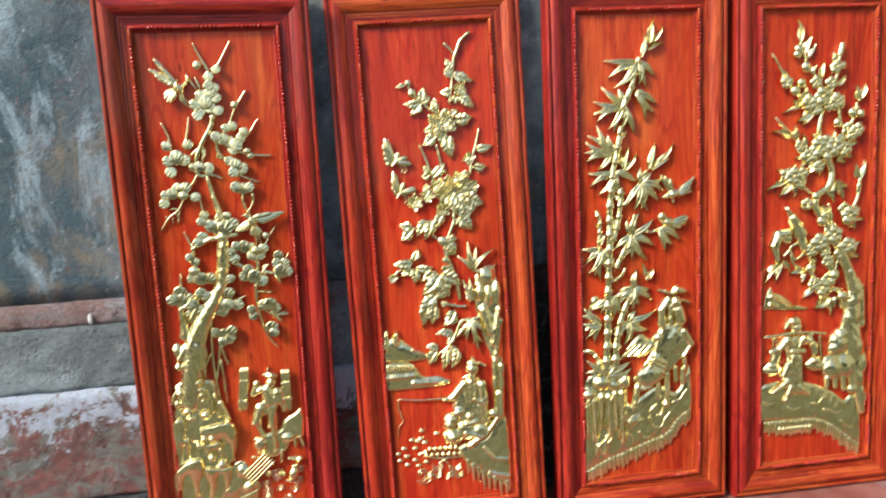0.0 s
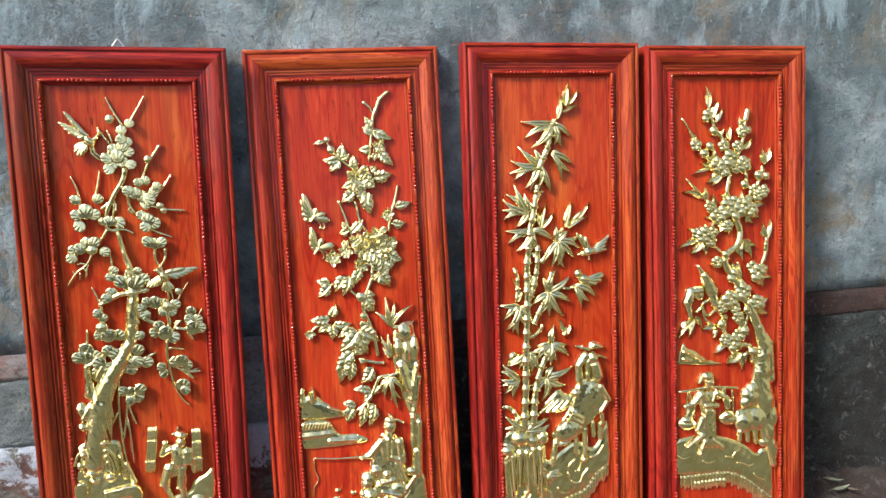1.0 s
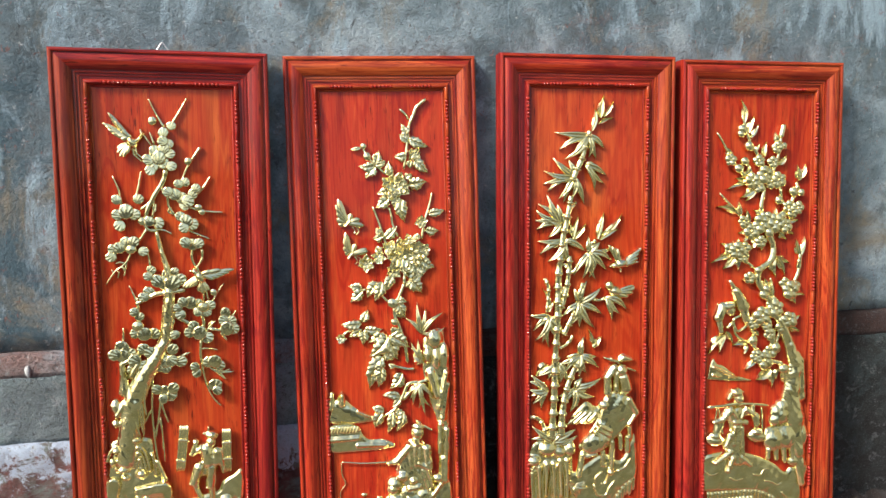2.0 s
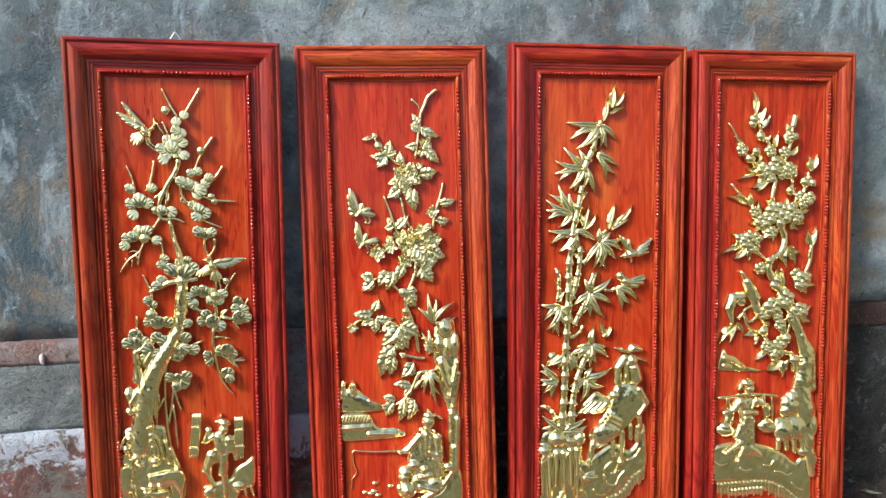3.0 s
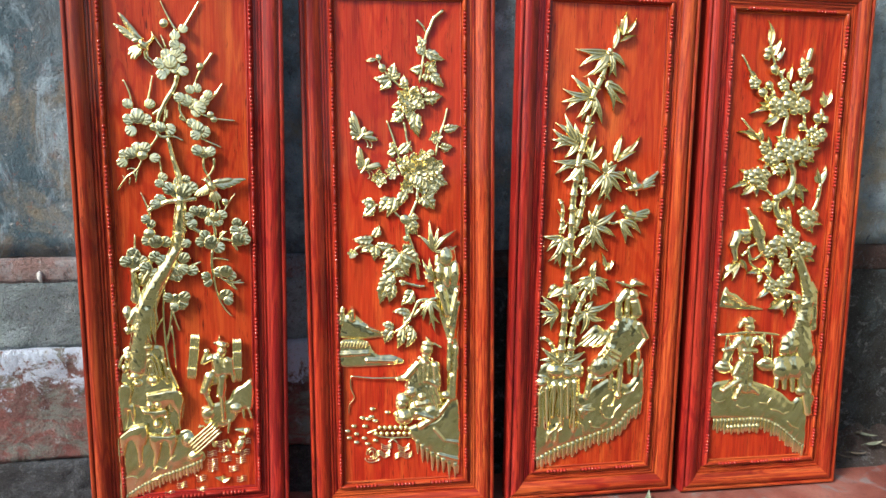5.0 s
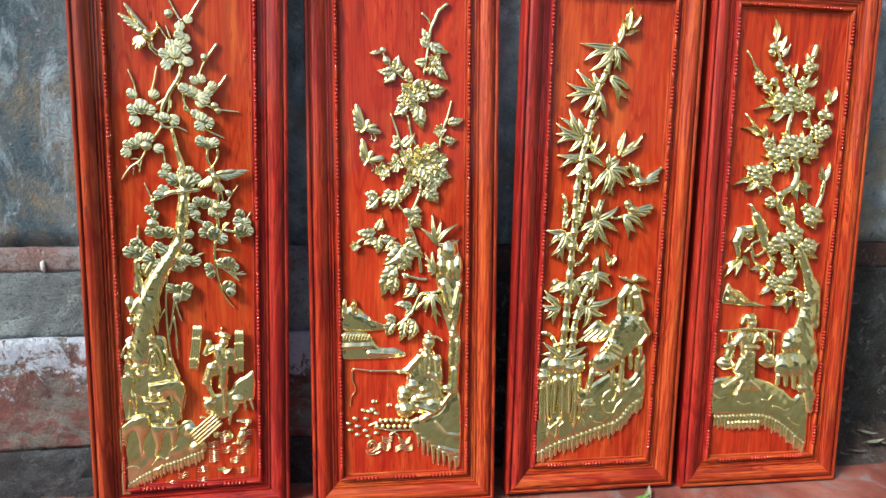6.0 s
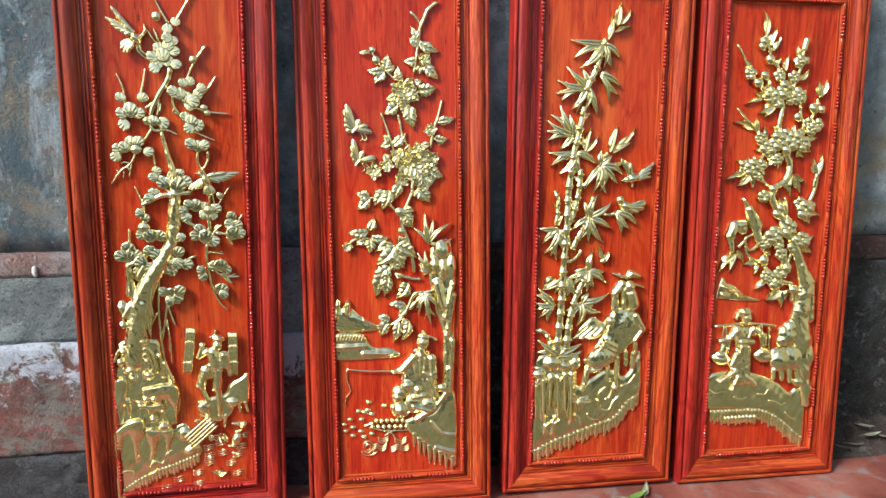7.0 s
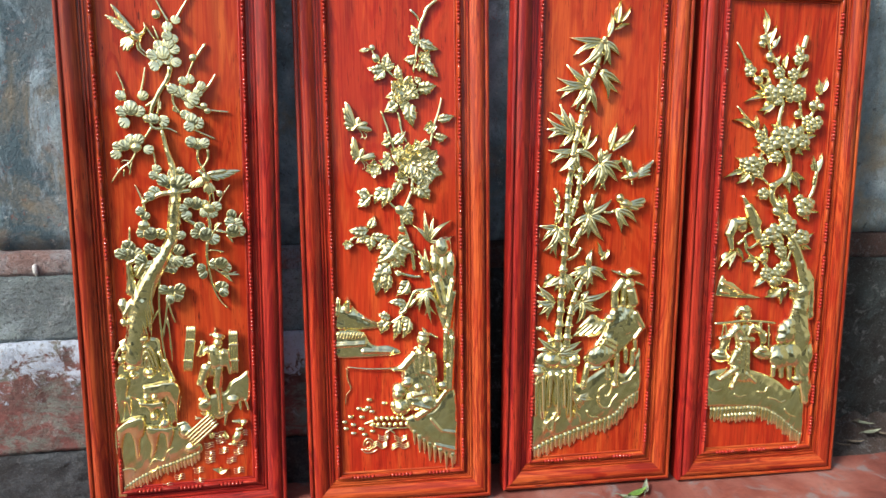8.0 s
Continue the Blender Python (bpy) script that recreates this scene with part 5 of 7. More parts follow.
twig(peony, 'stem', [(-10.54, 59.06), (-9.72, 60.07), (-8.3, 60.79), (-5.87, 60.76)], 0.36, 0.3)
twig(peony, 'stem', [(-1.93, 69.15), (-1.33, 67.93), (0.28, 66.29)], 0.3, 0.3)
twig(peony, 'stem', [(0.41, 52.47), (2.06, 52.02), (3.71, 51.57), (5.16, 51.54)], 0.36, 0.34)
twig(peony, 'stem', [(5.99, 48.58), (3.7, 48.21), (2.44, 45.71), (0.56, 42.8), (-1.73, 41.38)], 0.46, 0.36)
twig(peony, 'stem', [(-5.98, 69.18), (-4.76, 69.58)], 0.3, 0.3)
twig(peony, 'stem', [(2.39, 44.63), (5.57, 48.04), (8.09, 48.95)], 0.43, 0.43)
twig(peony, 'stem', [(3.72, 73.04), (3.6, 71.5), (3.57, 70.5)], 0.4, 0.42)
leaves(peony, [(5.03, 101.8, 3.85, 105.24, 1.99), (5.35, 101.23, 3.45, 102.93, 1.83), (5.51, 101.89, 9.91, 100.14, 2.58), (4.83, 98.12, 2.24, 98.08, 2.16), (6.63, 97.37, 9.56, 94.29, 2.58), (6.02, 97.17, 5.5, 95.41, 1.87), (-4.78, 100.09, -7.22, 99.74, 1), (-1.74, 96.48, -1.09, 99.57, 2.16), (-1.94, 96.09, -5.57, 96.23, 2.16), (-1.82, 95.97, -4.22, 93.54, 2.33), (-1.66, 96.21, 0.44, 97.28, 1.83), (1.42, 93.6, 1.04, 97.1, 2.08), (5.01, 91.89, 9.28, 92.6, 3.16), (3.72, 88.93, 4.19, 83.71, 3.07)], broad=True)
leaves(peony, [(3, 89.51, 2.1, 86.47, 2.16), (0.8, 89.1, -2.13, 87, 2.74), (1, 90.47, -1.79, 90.06, 2.24), (4.62, 93.25, 6.02, 94.25, 1.91), (9.37, 85.41, 13, 86.22, 2.16), (8.56, 81.9, 11.58, 81.83, 2.24), (7.42, 80.61, 5.52, 80.69, 1.66), (-0.34, 80.4, 2.45, 83.27, 2.41), (-0.98, 80.92, -2.95, 80.52, 2.24), (-1.25, 81.59, -2.33, 82.78, 1.5), (7.42, 75.39, 10.37, 73.69, 2.99), (8.04, 76.2, 9.06, 78.21, 2.08), (-1.49, 77.41, -2.28, 79.01, 1.99), (7.42, 74.18, 7.83, 71.75, 2.49)], broad=True)
leaves(peony, [(-5.5, 69.2, -8.66, 70.42, 2.41), (-5.58, 69.4, -8.34, 66.92, 2.66), (-1.74, 70.99, -4.71, 67.7, 3.32), (-1.33, 71.19, -3.19, 66.75, 2.66), (0.9, 72.39, -0.41, 69.04, 2.66), (4.56, 71.36, 7.83, 72.64, 2.58), (4.64, 71.28, 7.5, 68.17, 3.32), (4.15, 70.96, 5.58, 69.53, 2.24), (2.01, 66.58, 4.06, 66.48, 1.83), (2.01, 66.3, 3.55, 62.72, 2.49), (1.48, 65.49, 2.69, 62.81, 1.66), (-5.98, 62.1, -10.5, 62.24, 2.41), (-5.82, 62.42, -4.58, 65.14, 2.16), (-5.47, 60.87, -1.41, 60.81, 2.16), (-5.67, 60.67, -5.91, 57.27, 2.41), (-6.29, 60.27, -8.93, 59.28, 1.74), (-0.31, 59.07, -4.6, 54.89, 3.99)], broad=True)
leaves(peony, [(-0.31, 59.07, -4.81, 57.78, 2.49), (-0.07, 59.15, 4.44, 56.27, 3.74), (0.09, 58.94, 1.71, 53.66, 3.57), (0.26, 59.35, 2.68, 60.43, 2.58), (-1.45, 54.63, -5.53, 51.31, 3.16), (-1.66, 54.22, -4.91, 47.55, 3.57), (-2, 52.57, -2.94, 47.92, 2.66), (-1.24, 55.46, 0.8, 53.76, 2.49), (2.44, 50.81, -0.39, 47.44, 3.07), (0.79, 52.1, -0.6, 52.96, 1.41), (2, 45.45, -2.13, 46.1, 2.08), (1.79, 44.95, -0.08, 43.39, 1.83), (-1.74, 42.51, -4.54, 43.64, 2.08), (-2.16, 42.1, -3.92, 38.85, 3.07), (0.12, 42.24, -1.16, 37.49, 2.16), (1.16, 42.85, 2.6, 40.05, 2.08), (2.4, 42.39, 0.63, 37.77, 2.24)], broad=True)
blooms(peony, [(2.28, 91.6, 3.0), (4.02, 76.17, 4.1)], layers=4)
blooms(peony, [(0.68, 78.38, 1.7), (7.75, 77.6, 1.7), (-4.5, 75.2, 1.75), (6.65, 98.37, 1.5), (7.65, 83.81, 1.35), (-10.54, 59.08, 1.1), (-3.6, 50.6, 1.2), (-1.77, 76.5, 1.5), (6.05, 73.72, 1.6), (4.94, 79.75, 1.5), (1.29, 73.08, 1.6)], layers=2)
shells(peony, [(-4.26, 100.43, 0.6, None), (-3.57, 98.21, 0.85, None), (0.89, 66.29, 1.1, None), (1.07, 62.2, 0.7, None)])
wing(peony, [(-8.4, 84.13, -10.18, 83.73), (-8.4, 84.13, -10.56, 84.9), (-8.4, 84.13, -10.46, 86.47), (-8.4, 84.13, -10.59, 88.03), (-8.4, 84.13, -10.1, 89.28)], 1.5, 0.7, 'wing')
wing(peony, [(-8.12, 84.05, -7.39, 86.1), (-8.12, 84.05, -5.61, 84.93), (-8.12, 84.05, -4.72, 83.36)], 1.3, 0.7, 'wing')
twig(peony, 'body', [(-9.0, 83.2), (-8.2, 84.0), (-7.6, 84.6)], 0.3, 0.34, h=1.15)
twig(peony, 'feeler', [(-7.4, 83.9), (-6.5, 83.2), (-5.9, 82.2), (-6.3, 81.6), (-6.7, 82.0)], 0.14, 0.1)
twig(peony, 'feeler', [(-7.6, 83.7), (-6.9, 82.7), (-6.8, 82.0), (-7.2, 81.7)], 0.14, 0.1)
wing(peony, [(-7.89, 77.41, -9.08, 77.81), (-7.89, 77.41, -9.26, 79.0), (-7.89, 77.41, -9.12, 80.58), (-7.89, 77.41, -8.82, 81.96)], 1.4, 0.7, 'wing')
wing(peony, [(-7.69, 77.22, -6.67, 79.6), (-7.69, 77.22, -4.29, 78.41), (-7.69, 77.22, -4.09, 77.89)], 1.15, 0.7, 'wing')
twig(peony, 'body', [(-8.5, 76.22), (-7.9, 77.0), (-7.2, 77.7)], 0.3, 0.34, h=1.15)
twig(peony, 'feeler', [(-6.9, 77.0), (-6.0, 76.5), (-5.4, 75.6), (-5.8, 75.1), (-6.1, 75.5)], 0.14, 0.1)
twig(peony, 'feeler', [(-7.1, 76.9), (-6.5, 76.0), (-6.6, 75.3), (-7.0, 75.2)], 0.14, 0.1)
spray(peony, 7.02, 59.24, [(6.15, 66.17), (3.75, 62.79), (12.05, 63.8), (8.1, 64.77), (12.38, 60.45), (6.46, 62.97), (5.21, 61.52)], 1.21)
spray(peony, 7.03, 53.01, [(4.51, 57.46), (4.61, 56.09), (4.83, 54.84), (5.05, 53.46), (5.65, 52.31), (6.13, 58.03)], 1.05)
spray(peony, 5.95, 48.02, [(3.89, 44.95), (4.61, 43.52), (5.85, 42.71), (7.32, 40.86), (8.61, 42.84), (9.15, 44.73), (3.42, 46.11), (8.05, 46.68)], 1.05)
slabs = [
    ('p', [(7.37, 57.99), (9.51, 60.04), (11.62, 59.85), (12.2, 56.84), (12.94, 55.31), (12.84, 47.75), (12.47, 38.82), (12.05, 25.85), (9.87, 25.97), (10.17, 37.65), (8.39, 44.38), (7.01, 51.76)], 0.8, 0.6)]
domes = [
    ('e', 9.85, 57.91, 1.74, 2.24, 0, 0.7, 0.8),
    ('e', 11.92, 54.09, 1.0, 2.76, 0, 0.7, 0.6),
    ('e', 8.18, 54.47, 1.12, 1.99, 0, 0.7, 0.8),
    ('e', 10.03, 53.53, 1.0, 2.5, 0, 0.8, 0.7)]
limbs = [
    ('c', 8.73, 50.44, 9.91, 45.33, 1.13, 0.88, 0.7, 0.7),
    ('c', 12.24, 50.31, 10.5, 42.76, 0.63, 0.75, 0.7, 0.6),
    ('c', 12.46, 47.77, 11.1, 40.17, 0.5, 0.76, 0.6, 0.6),
    ('c', 10.57, 38.91, 10.35, 32.47, 0.63, 0.63, 0.6, 0.6),
    ('c', 11.95, 37.56, 11.41, 25.89, 0.64, 0.64, 0.6, 0.6),
    ('c', 10.71, 31.15, 10.51, 25.94, 0.51, 0.64, 0.6, 0.5)]
cast(peony, 'cliff', slabs + domes + limbs, 'brass cliff and tree stump', soft=4, ripple=0.06, freq=9.0, sway=0.2)
cast(peony, 'hill', [
    ('p', [(-13.95, 40.69), (-13.55, 45.31), (-12.99, 47.65), (-12.33, 45.51), (-10.81, 47.44), (-9.9, 45.4), (-7.52, 43.29), (-2.16, 40.78), (-5.14, 40.28), (-10.06, 40.13)], 0.7, 0.5),
    ('c', -13.0, 47.15, -13.36, 43.8, 0.48, 0.61, 0.5, 0.5),
    ('c', -10.83, 46.69, -10.89, 44.69, 0.49, 0.73, 0.5, 0.5),
    ('c', -7.53, 42.79, -3.27, 40.83, 0.25, 0.25, 0.6, 0.4)], 'small cast hills', ripple=0.07, freq=5.0, sway=1.0)
cast(peony, 'hut', [
    ('p', [(-13.86, 39.55), (-11.04, 40.18), (-7.62, 39.51), (-6.69, 37.69), (-5.25, 36.35), (-2.27, 36.2), (0.31, 34.79), (-1.83, 34.0), (-11.48, 33.86), (-14.02, 34.75)], 0.6, 0.4),
    ('p', [(-14.02, 38.55), (-13.48, 40.04), (-8.11, 39.66), (-7.41, 38.49), (-10.12, 38.11)], 1.0, 0.3),
    ('c', -13.59, 36.89, -7.7, 36.98, 0.61, 0.61, 0.5, 0.4),
    ('c', -7.74, 35.32, -1.56, 35.01, 0.62, 0.37, 0.5, 0.4)], 'cast hut on a shore', ripple=0.03, freq=4.0)
twig(peony, 'roof_tile', [(-13.54, 38.4), (-12.87, 40.01)], 0.18, 0.18, h=1.15, knob=0.0)
twig(peony, 'roof_tile', [(-12.88, 38.37), (-12.22, 39.98)], 0.18, 0.18, h=1.15, knob=0.0)
twig(peony, 'roof_tile', [(-12.22, 38.34), (-11.56, 39.95)], 0.18, 0.18, h=1.15, knob=0.0)
twig(peony, 'roof_tile', [(-11.56, 38.31), (-10.9, 39.92)], 0.18, 0.18, h=1.15, knob=0.0)
twig(peony, 'roof_tile', [(-10.9, 38.27), (-10.24, 39.89)], 0.18, 0.18, h=1.15, knob=0.0)
twig(peony, 'roof_tile', [(-10.24, 38.24), (-9.58, 39.85)], 0.18, 0.18, h=1.15, knob=0.0)
twig(peony, 'roof_tile', [(-9.58, 38.21), (-8.92, 39.82)], 0.18, 0.18, h=1.15, knob=0.0)
twig(peony, 'roof_tile', [(-8.92, 38.18), (-8.26, 39.79)], 0.18, 0.18, h=1.15, knob=0.0)
twig(peony, 'roof_tile', [(-8.25, 38.15), (-7.59, 39.76)], 0.18, 0.18, h=1.15, knob=0.0)
twig(peony, 'fishing_rod', [(-0.9, 31.12), (-6.62, 31.3), (-11.54, 31.95)], 0.22, 0.16, h=0.7, knob=0.05)
twig(peony, 'fishing_line', [(-11.55, 31.69), (-11.51, 29.13), (-10.84, 26.9), (-11.88, 25.29), (-12.07, 23.1)], 0.14, 0.11, h=0.3, knob=0.0)
figure = [
    ('e', 5.31, 37.41, 1.42, 1.59, 0, 1.0, 0.9),
    ('e', 5.53, 38.69, 1.34, 0.75, -10, 1.2, 0.7),
    ('c', 7.0, 38.64, 8.47, 37.74, 0.25, 0.17, 1.0, 0.3),
    ('c', 5.32, 39.97, 5.95, 39.53, 0.21, 0.17, 1.0, 0.3),
    ('c', 4.89, 35.93, 5.31, 35.05, 0.75, 0.67, 1.4, 0.5),
    ('p', [(4.05, 35.95), (6.15, 35.46), (7.2, 34.56), (8.26, 33.23), (8.35, 27.59), (8.9, 24.52), (5.29, 23.79), (2.33, 24.79), (0.45, 27.9), (1.1, 31.76), (3.0, 35.13)], 1.4, 0.7),
    ('c', 3.42, 34.26, 0.68, 31.34, 0.92, 0.83, 1.0, 0.7),
    ('c', 0.68, 31.34, -1.41, 30.99, 0.75, 0.38, 1.0, 0.6),
    ('c', 7.2, 33.7, 7.63, 29.36, 1.0, 0.83, 1.1, 0.7),
    ('c', 7.63, 29.36, 5.3, 30.53, 0.71, 0.5, 1.3, 0.5),
    ('c', 3.42, 34.69, 3.7, 29.94, 0.33, 0.42, 1.5, 0.35),
    ('c', 4.68, 34.65, 4.67, 30.34, 0.33, 0.38, 1.55, 0.35),
    ('c', 5.94, 34.82, 5.51, 30.74, 0.33, 0.38, 1.5, 0.35)]
more = [
    ('e', 1.71, 27.85, 1.42, 1.17, 10, 1.3, 0.8),
    ('e', 4.03, 26.68, 0.92, 1.0, 0, 1.35, 0.7),
    ('c', 3.18, 24.97, 5.29, 25.32, 0.83, 0.75, 1.3, 0.6),
    ('c', 6.14, 28.98, 7.41, 24.14, 0.38, 0.33, 1.35, 0.4),
    ('c', 7.2, 28.94, 8.48, 24.97, 0.33, 0.29, 1.3, 0.4),
    ('c', 5.09, 29.02, 6.35, 24.62, 0.33, 0.29, 1.4, 0.35),
    ('e', -0.4, 25.11, 1.34, 1.5, 0, 0.8, 0.9),
    ('e', 0.21, 22.04, 1.5, 1.42, 0, 0.9, 0.9),
    ('c', 2.96, 23.01, 6.56, 21.77, 0.75, 0.83, 1.0, 0.8),
    ('c', 4.02, 23.41, 7.84, 22.81, 0.33, 0.29, 1.35, 0.3),
    ('e', -1.47, 22.77, 0.75, 0.92, 0, 0.7, 0.8)]
cast(peony, 'angler', figure + more, 'plain seated cast figure', cell=0.08, ripple=0.05, freq=13.0, sway=0.2, soft=5)
cast(peony, 'boulder', [
    ('e', -0.01, 26.02, 1.76, 1.76, 0, 0.6, 0.9),
    ('e', 0.15, 22.1, 2.15, 1.89, 0, 0.6, 0.9),
    ('e', 3.22, 23.48, 2.28, 2.28, 0, 0.6, 0.8),
    ('e', 6.38, 22.9, 2.04, 2.29, 0, 0.6, 0.9),
    ('e', 9.63, 26.64, 1.28, 1.02, 0, 0.6, 0.7),
    ('c', 3.78, 19.77, 7.64, 22.17, 0.89, 0.76, 0.7, 0.7),
    ('c', 8.29, 22.78, 10.25, 25.3, 0.64, 0.64, 0.7, 0.6)], 'rounded boulders', ripple=0.05, freq=5.0)
cast(peony, 'ground', [
    ('p', [(0.85, 19.3), (3.79, 20.43), (7.63, 21.11), (10.25, 25.3), (12.18, 25.84), (12.88, 20.53), (12.76, 11.19), (12.33, 7.72), (10.67, 9.73), (8.37, 11.5), (5.32, 13.71), (2.31, 16.17)], 0.7, 0.5),
    ('c', 6.95, 18.91, 9.21, 16.11, 0.32, 0.26, 0.6, 0.4),
    ('c', 9.21, 16.11, 12.56, 15.49, 0.26, 0.26, 0.6, 0.4),
    ('c', 7.88, 12.87, 12.38, 11.49, 0.39, 0.39, 0.6, 0.4)], 'smooth brass bank', ripple=0.03)
fringe(peony, [(2.57, 16.55), (5.33, 14.11), (8.37, 11.77), (12.36, 9.88)], 8, 3.0, point=0.75)
pebbles(peony, [(-6.82, 24.08), (-3.47, 23.1), (-7.88, 21.8), (-9.12, 22.14), (-6.27, 21.31), (-11.04, 20.31), (-8.55, 20.15), (-12.44, 19.22), (-10.47, 18.45), (-12.12, 17.64), (-8.76, 17.42), (-10.53, 16.49), (-8.05, 16.06), (-6.27, 16.73), (-7.12, 22.28)], rx=0.75, rz=0.5)
for x, z in [(-5.34, 19.78), (-4.16, 19.73), (-2.98, 19.68), (-1.8, 19.63), (-0.62, 19.57), (0.57, 19.52), (-6.19, 18.42), (-4.93, 18.36), (-3.67, 18.31), (-2.4, 18.25), (-1.13, 18.19), (0.14, 18.13), (1.41, 18.07)]:
    part("raft_bundle", ball(x / 100, DEEP - 0.003, z / 100, 0.0058, 0.0075, 0.0068, 10, 6), BRASS, peony)
twig(peony, 'raft_prow', [(-8.12, 18.55), (-7.15, 18.94), (-5.89, 19.32)], 0.2, 0.35)
twig(peony, 'raft_prow', [(-6.95, 18.28), (-3.59, 17.37), (1.91, 17.12)], 0.2, 0.2)
for line in ([(-6.37, 13.55), (-5.3, 14.38), (-4.25, 13.53), (-2.98, 14.35)],
             [(-6.37, 13.06), (-5.31, 13.89), (-4.26, 13.05), (-2.98, 13.87)],
             [(-6.38, 12.58), (-5.31, 13.41), (-4.26, 12.56), (-2.98, 13.38)],
             [(-2.14, 13.07), (-0.65, 13.8), (0.63, 13.2), (2.0, 13.84)],
             [(-2.14, 12.58), (-0.65, 13.31), (0.63, 12.71), (1.99, 13.36)],
             [(-2.15, 12.1), (-0.65, 12.82), (0.62, 12.22), (1.99, 12.87)],
             [(-1.4, 15.6), (-0.0, 14.74), (1.49, 15.64)],
             [(-1.4, 15.12), (-0.0, 14.25), (1.49, 15.16)],
             [(-1.4, 14.63), (-0.01, 13.77), (1.49, 14.67)],
             [(-5.08, 15.91), (-4.02, 15.38), (-2.54, 16.01)],
             [(-5.08, 15.43), (-4.03, 14.89), (-2.54, 15.53)],
             [(-5.08, 14.94), (-4.03, 14.41), (-2.55, 15.04)]):
    twig(peony, 'ripple', line, 0.13, 0.1, h=0.25, knob=0.0)
twig(peony, 'swirl', [(-8.35, 13.43), (-8.16, 14.52), (-7.19, 15.09), (-6.23, 14.43), (-6.24, 13.28), (-7.22, 12.35), (-8.06, 12.66)], 0.15, 0.12, h=0.25, knob=0.0)
twig(peony, 'swirl', [(-7.84, 13.49), (-7.58, 14.23), (-6.99, 14.37), (-6.66, 13.74), (-7.0, 13.05), (-7.59, 12.99)], 0.15, 0.12, h=0.25, knob=0.0)
twig(peony, 'swirl', [(-8.77, 12.79), (-8.07, 11.87), (-6.6, 11.79), (-5.24, 12.52)], 0.15, 0.12, h=0.25, knob=0.0)
twig(peony, 'twig', [(-3.6, 16.06), (-2.32, 16.88), (-1.26, 17.19)], 0.2, 0.15)
twig(peony, 'twig', [(-1.27, 15.95), (-2.11, 16.65), (-3.16, 17.28)], 0.2, 0.15)

# bamboo panel
twig(bamboo, 'cane', [(0.31, 102.86), (-0.62, 100.23), (-1.52, 96.87), (-2.94, 93.73), (-3.89, 91.54)], 0.7, 0.87, knob=0.06, nodes=2.6)
twig(bamboo, 'cane', [(-4.04, 88.4), (-4.47, 86.09), (-5.23, 82.06), (-6.04, 79.11), (-6.43, 75.41), (-7.06, 70.69), (-7.15, 65.42), (-7.23, 59.98), (-7.59, 54.87), (-7.81, 49.07), (-8.02, 43.21), (-8.47, 35.97), (-8.66, 33.58)], 0.8, 1.05, knob=0.06, nodes=3.2)
twig(bamboo, 'cane', [(-4.33, 75.04), (-4.68, 70.05), (-5.57, 65.4), (-6.79, 62.51)], 0.71, 0.81, knob=0.06, nodes=2.6)
twig(bamboo, 'cane', [(-2.82, 62.46), (-4.56, 59.3), (-5.8, 56.76)], 0.72, 0.82, knob=0.06, nodes=2.4)
twig(bamboo, 'cane', [(-2.13, 50.87), (-3.63, 47.91), (-5.1, 44.03), (-6.02, 39.19), (-6.37, 33.48)], 0.73, 1.09, knob=0.06, nodes=2.8)
twig(bamboo, 'cane', [(-1.2, 68.77), (-1.63, 66.12), (-2.07, 63.59)], 0.64, 0.64, knob=0.06, nodes=2.2)
twig(bamboo, 'cane', [(-10.16, 70.08), (-9.32, 67.95), (-9.36, 65.07), (-9.66, 62.17)], 0.53, 0.53, knob=0.06, nodes=2.0)
twig(bamboo, 'cane', [(-6.77, 53.95), (-4.81, 54.81), (-3.41, 56.71)], 0.54, 0.43, knob=0.06, nodes=2.0)
twig(bamboo, 'cane', [(-4.37, 68.79), (-6.14, 66.67), (-7.11, 64.41)], 0.5, 0.53, knob=0.06, nodes=2.0)
twig(bamboo, 'cane', [(1.85, 78.39), (0.59, 76.9), (-0.12, 74.91)], 0.53, 0.53, knob=0.06, nodes=2.0)
twig(bamboo, 'cane', [(0.81, 64.96), (2.83, 64.55), (4.81, 65.3)], 0.43, 0.4, knob=0.06, nodes=2.0)
twig(bamboo, 'cane', [(-5.07, 81.2), (-5.68, 83.64), (-3.19, 86.47)], 0.56, 0.42, knob=0.06, nodes=2.0)
twig(bamboo, 'cane', [(1.26, 53.77), (2.83, 55.04), (3.05, 56.07)], 0.55, 0.4, knob=0.06, nodes=2.0)
twig(bamboo, 'cane', [(-5.84, 73.17), (-3.41, 71.29), (-2.16, 73.16)], 0.53, 0.53, knob=0.06, nodes=2.0)
leaves(bamboo, [(0.82, 102.88, 1.37, 108.08, 1.65), (2.76, 105.77, 3.44, 110.73, 1.65), (3.52, 106.03, 5.83, 109.41, 1.32), (2.31, 104.34, 6.0, 105.76, 1.16), (2.23, 78.64, 3.69, 84.58, 1.86), (3.14, 79.14, 8.08, 84.25, 1.69), (2.9, 78.4, 7.57, 80.9, 1.36), (1.51, 54.29, 0.14, 58.19, 1.38), (2.06, 54.02, 3.32, 56.19, 1.38), (-3.68, 78.75, -2.32, 84.04, 1.34), (-3.42, 78.63, -0.55, 82.21, 1.34), (-3.7, 79.12, -4.08, 82.43, 1.17), (-3.2, 86.71, -2.69, 86.96, 1.0), (-9.01, 62.16, -10.88, 67.96, 1.17), (-9.15, 62.54, -8.17, 64.68, 1.01)])
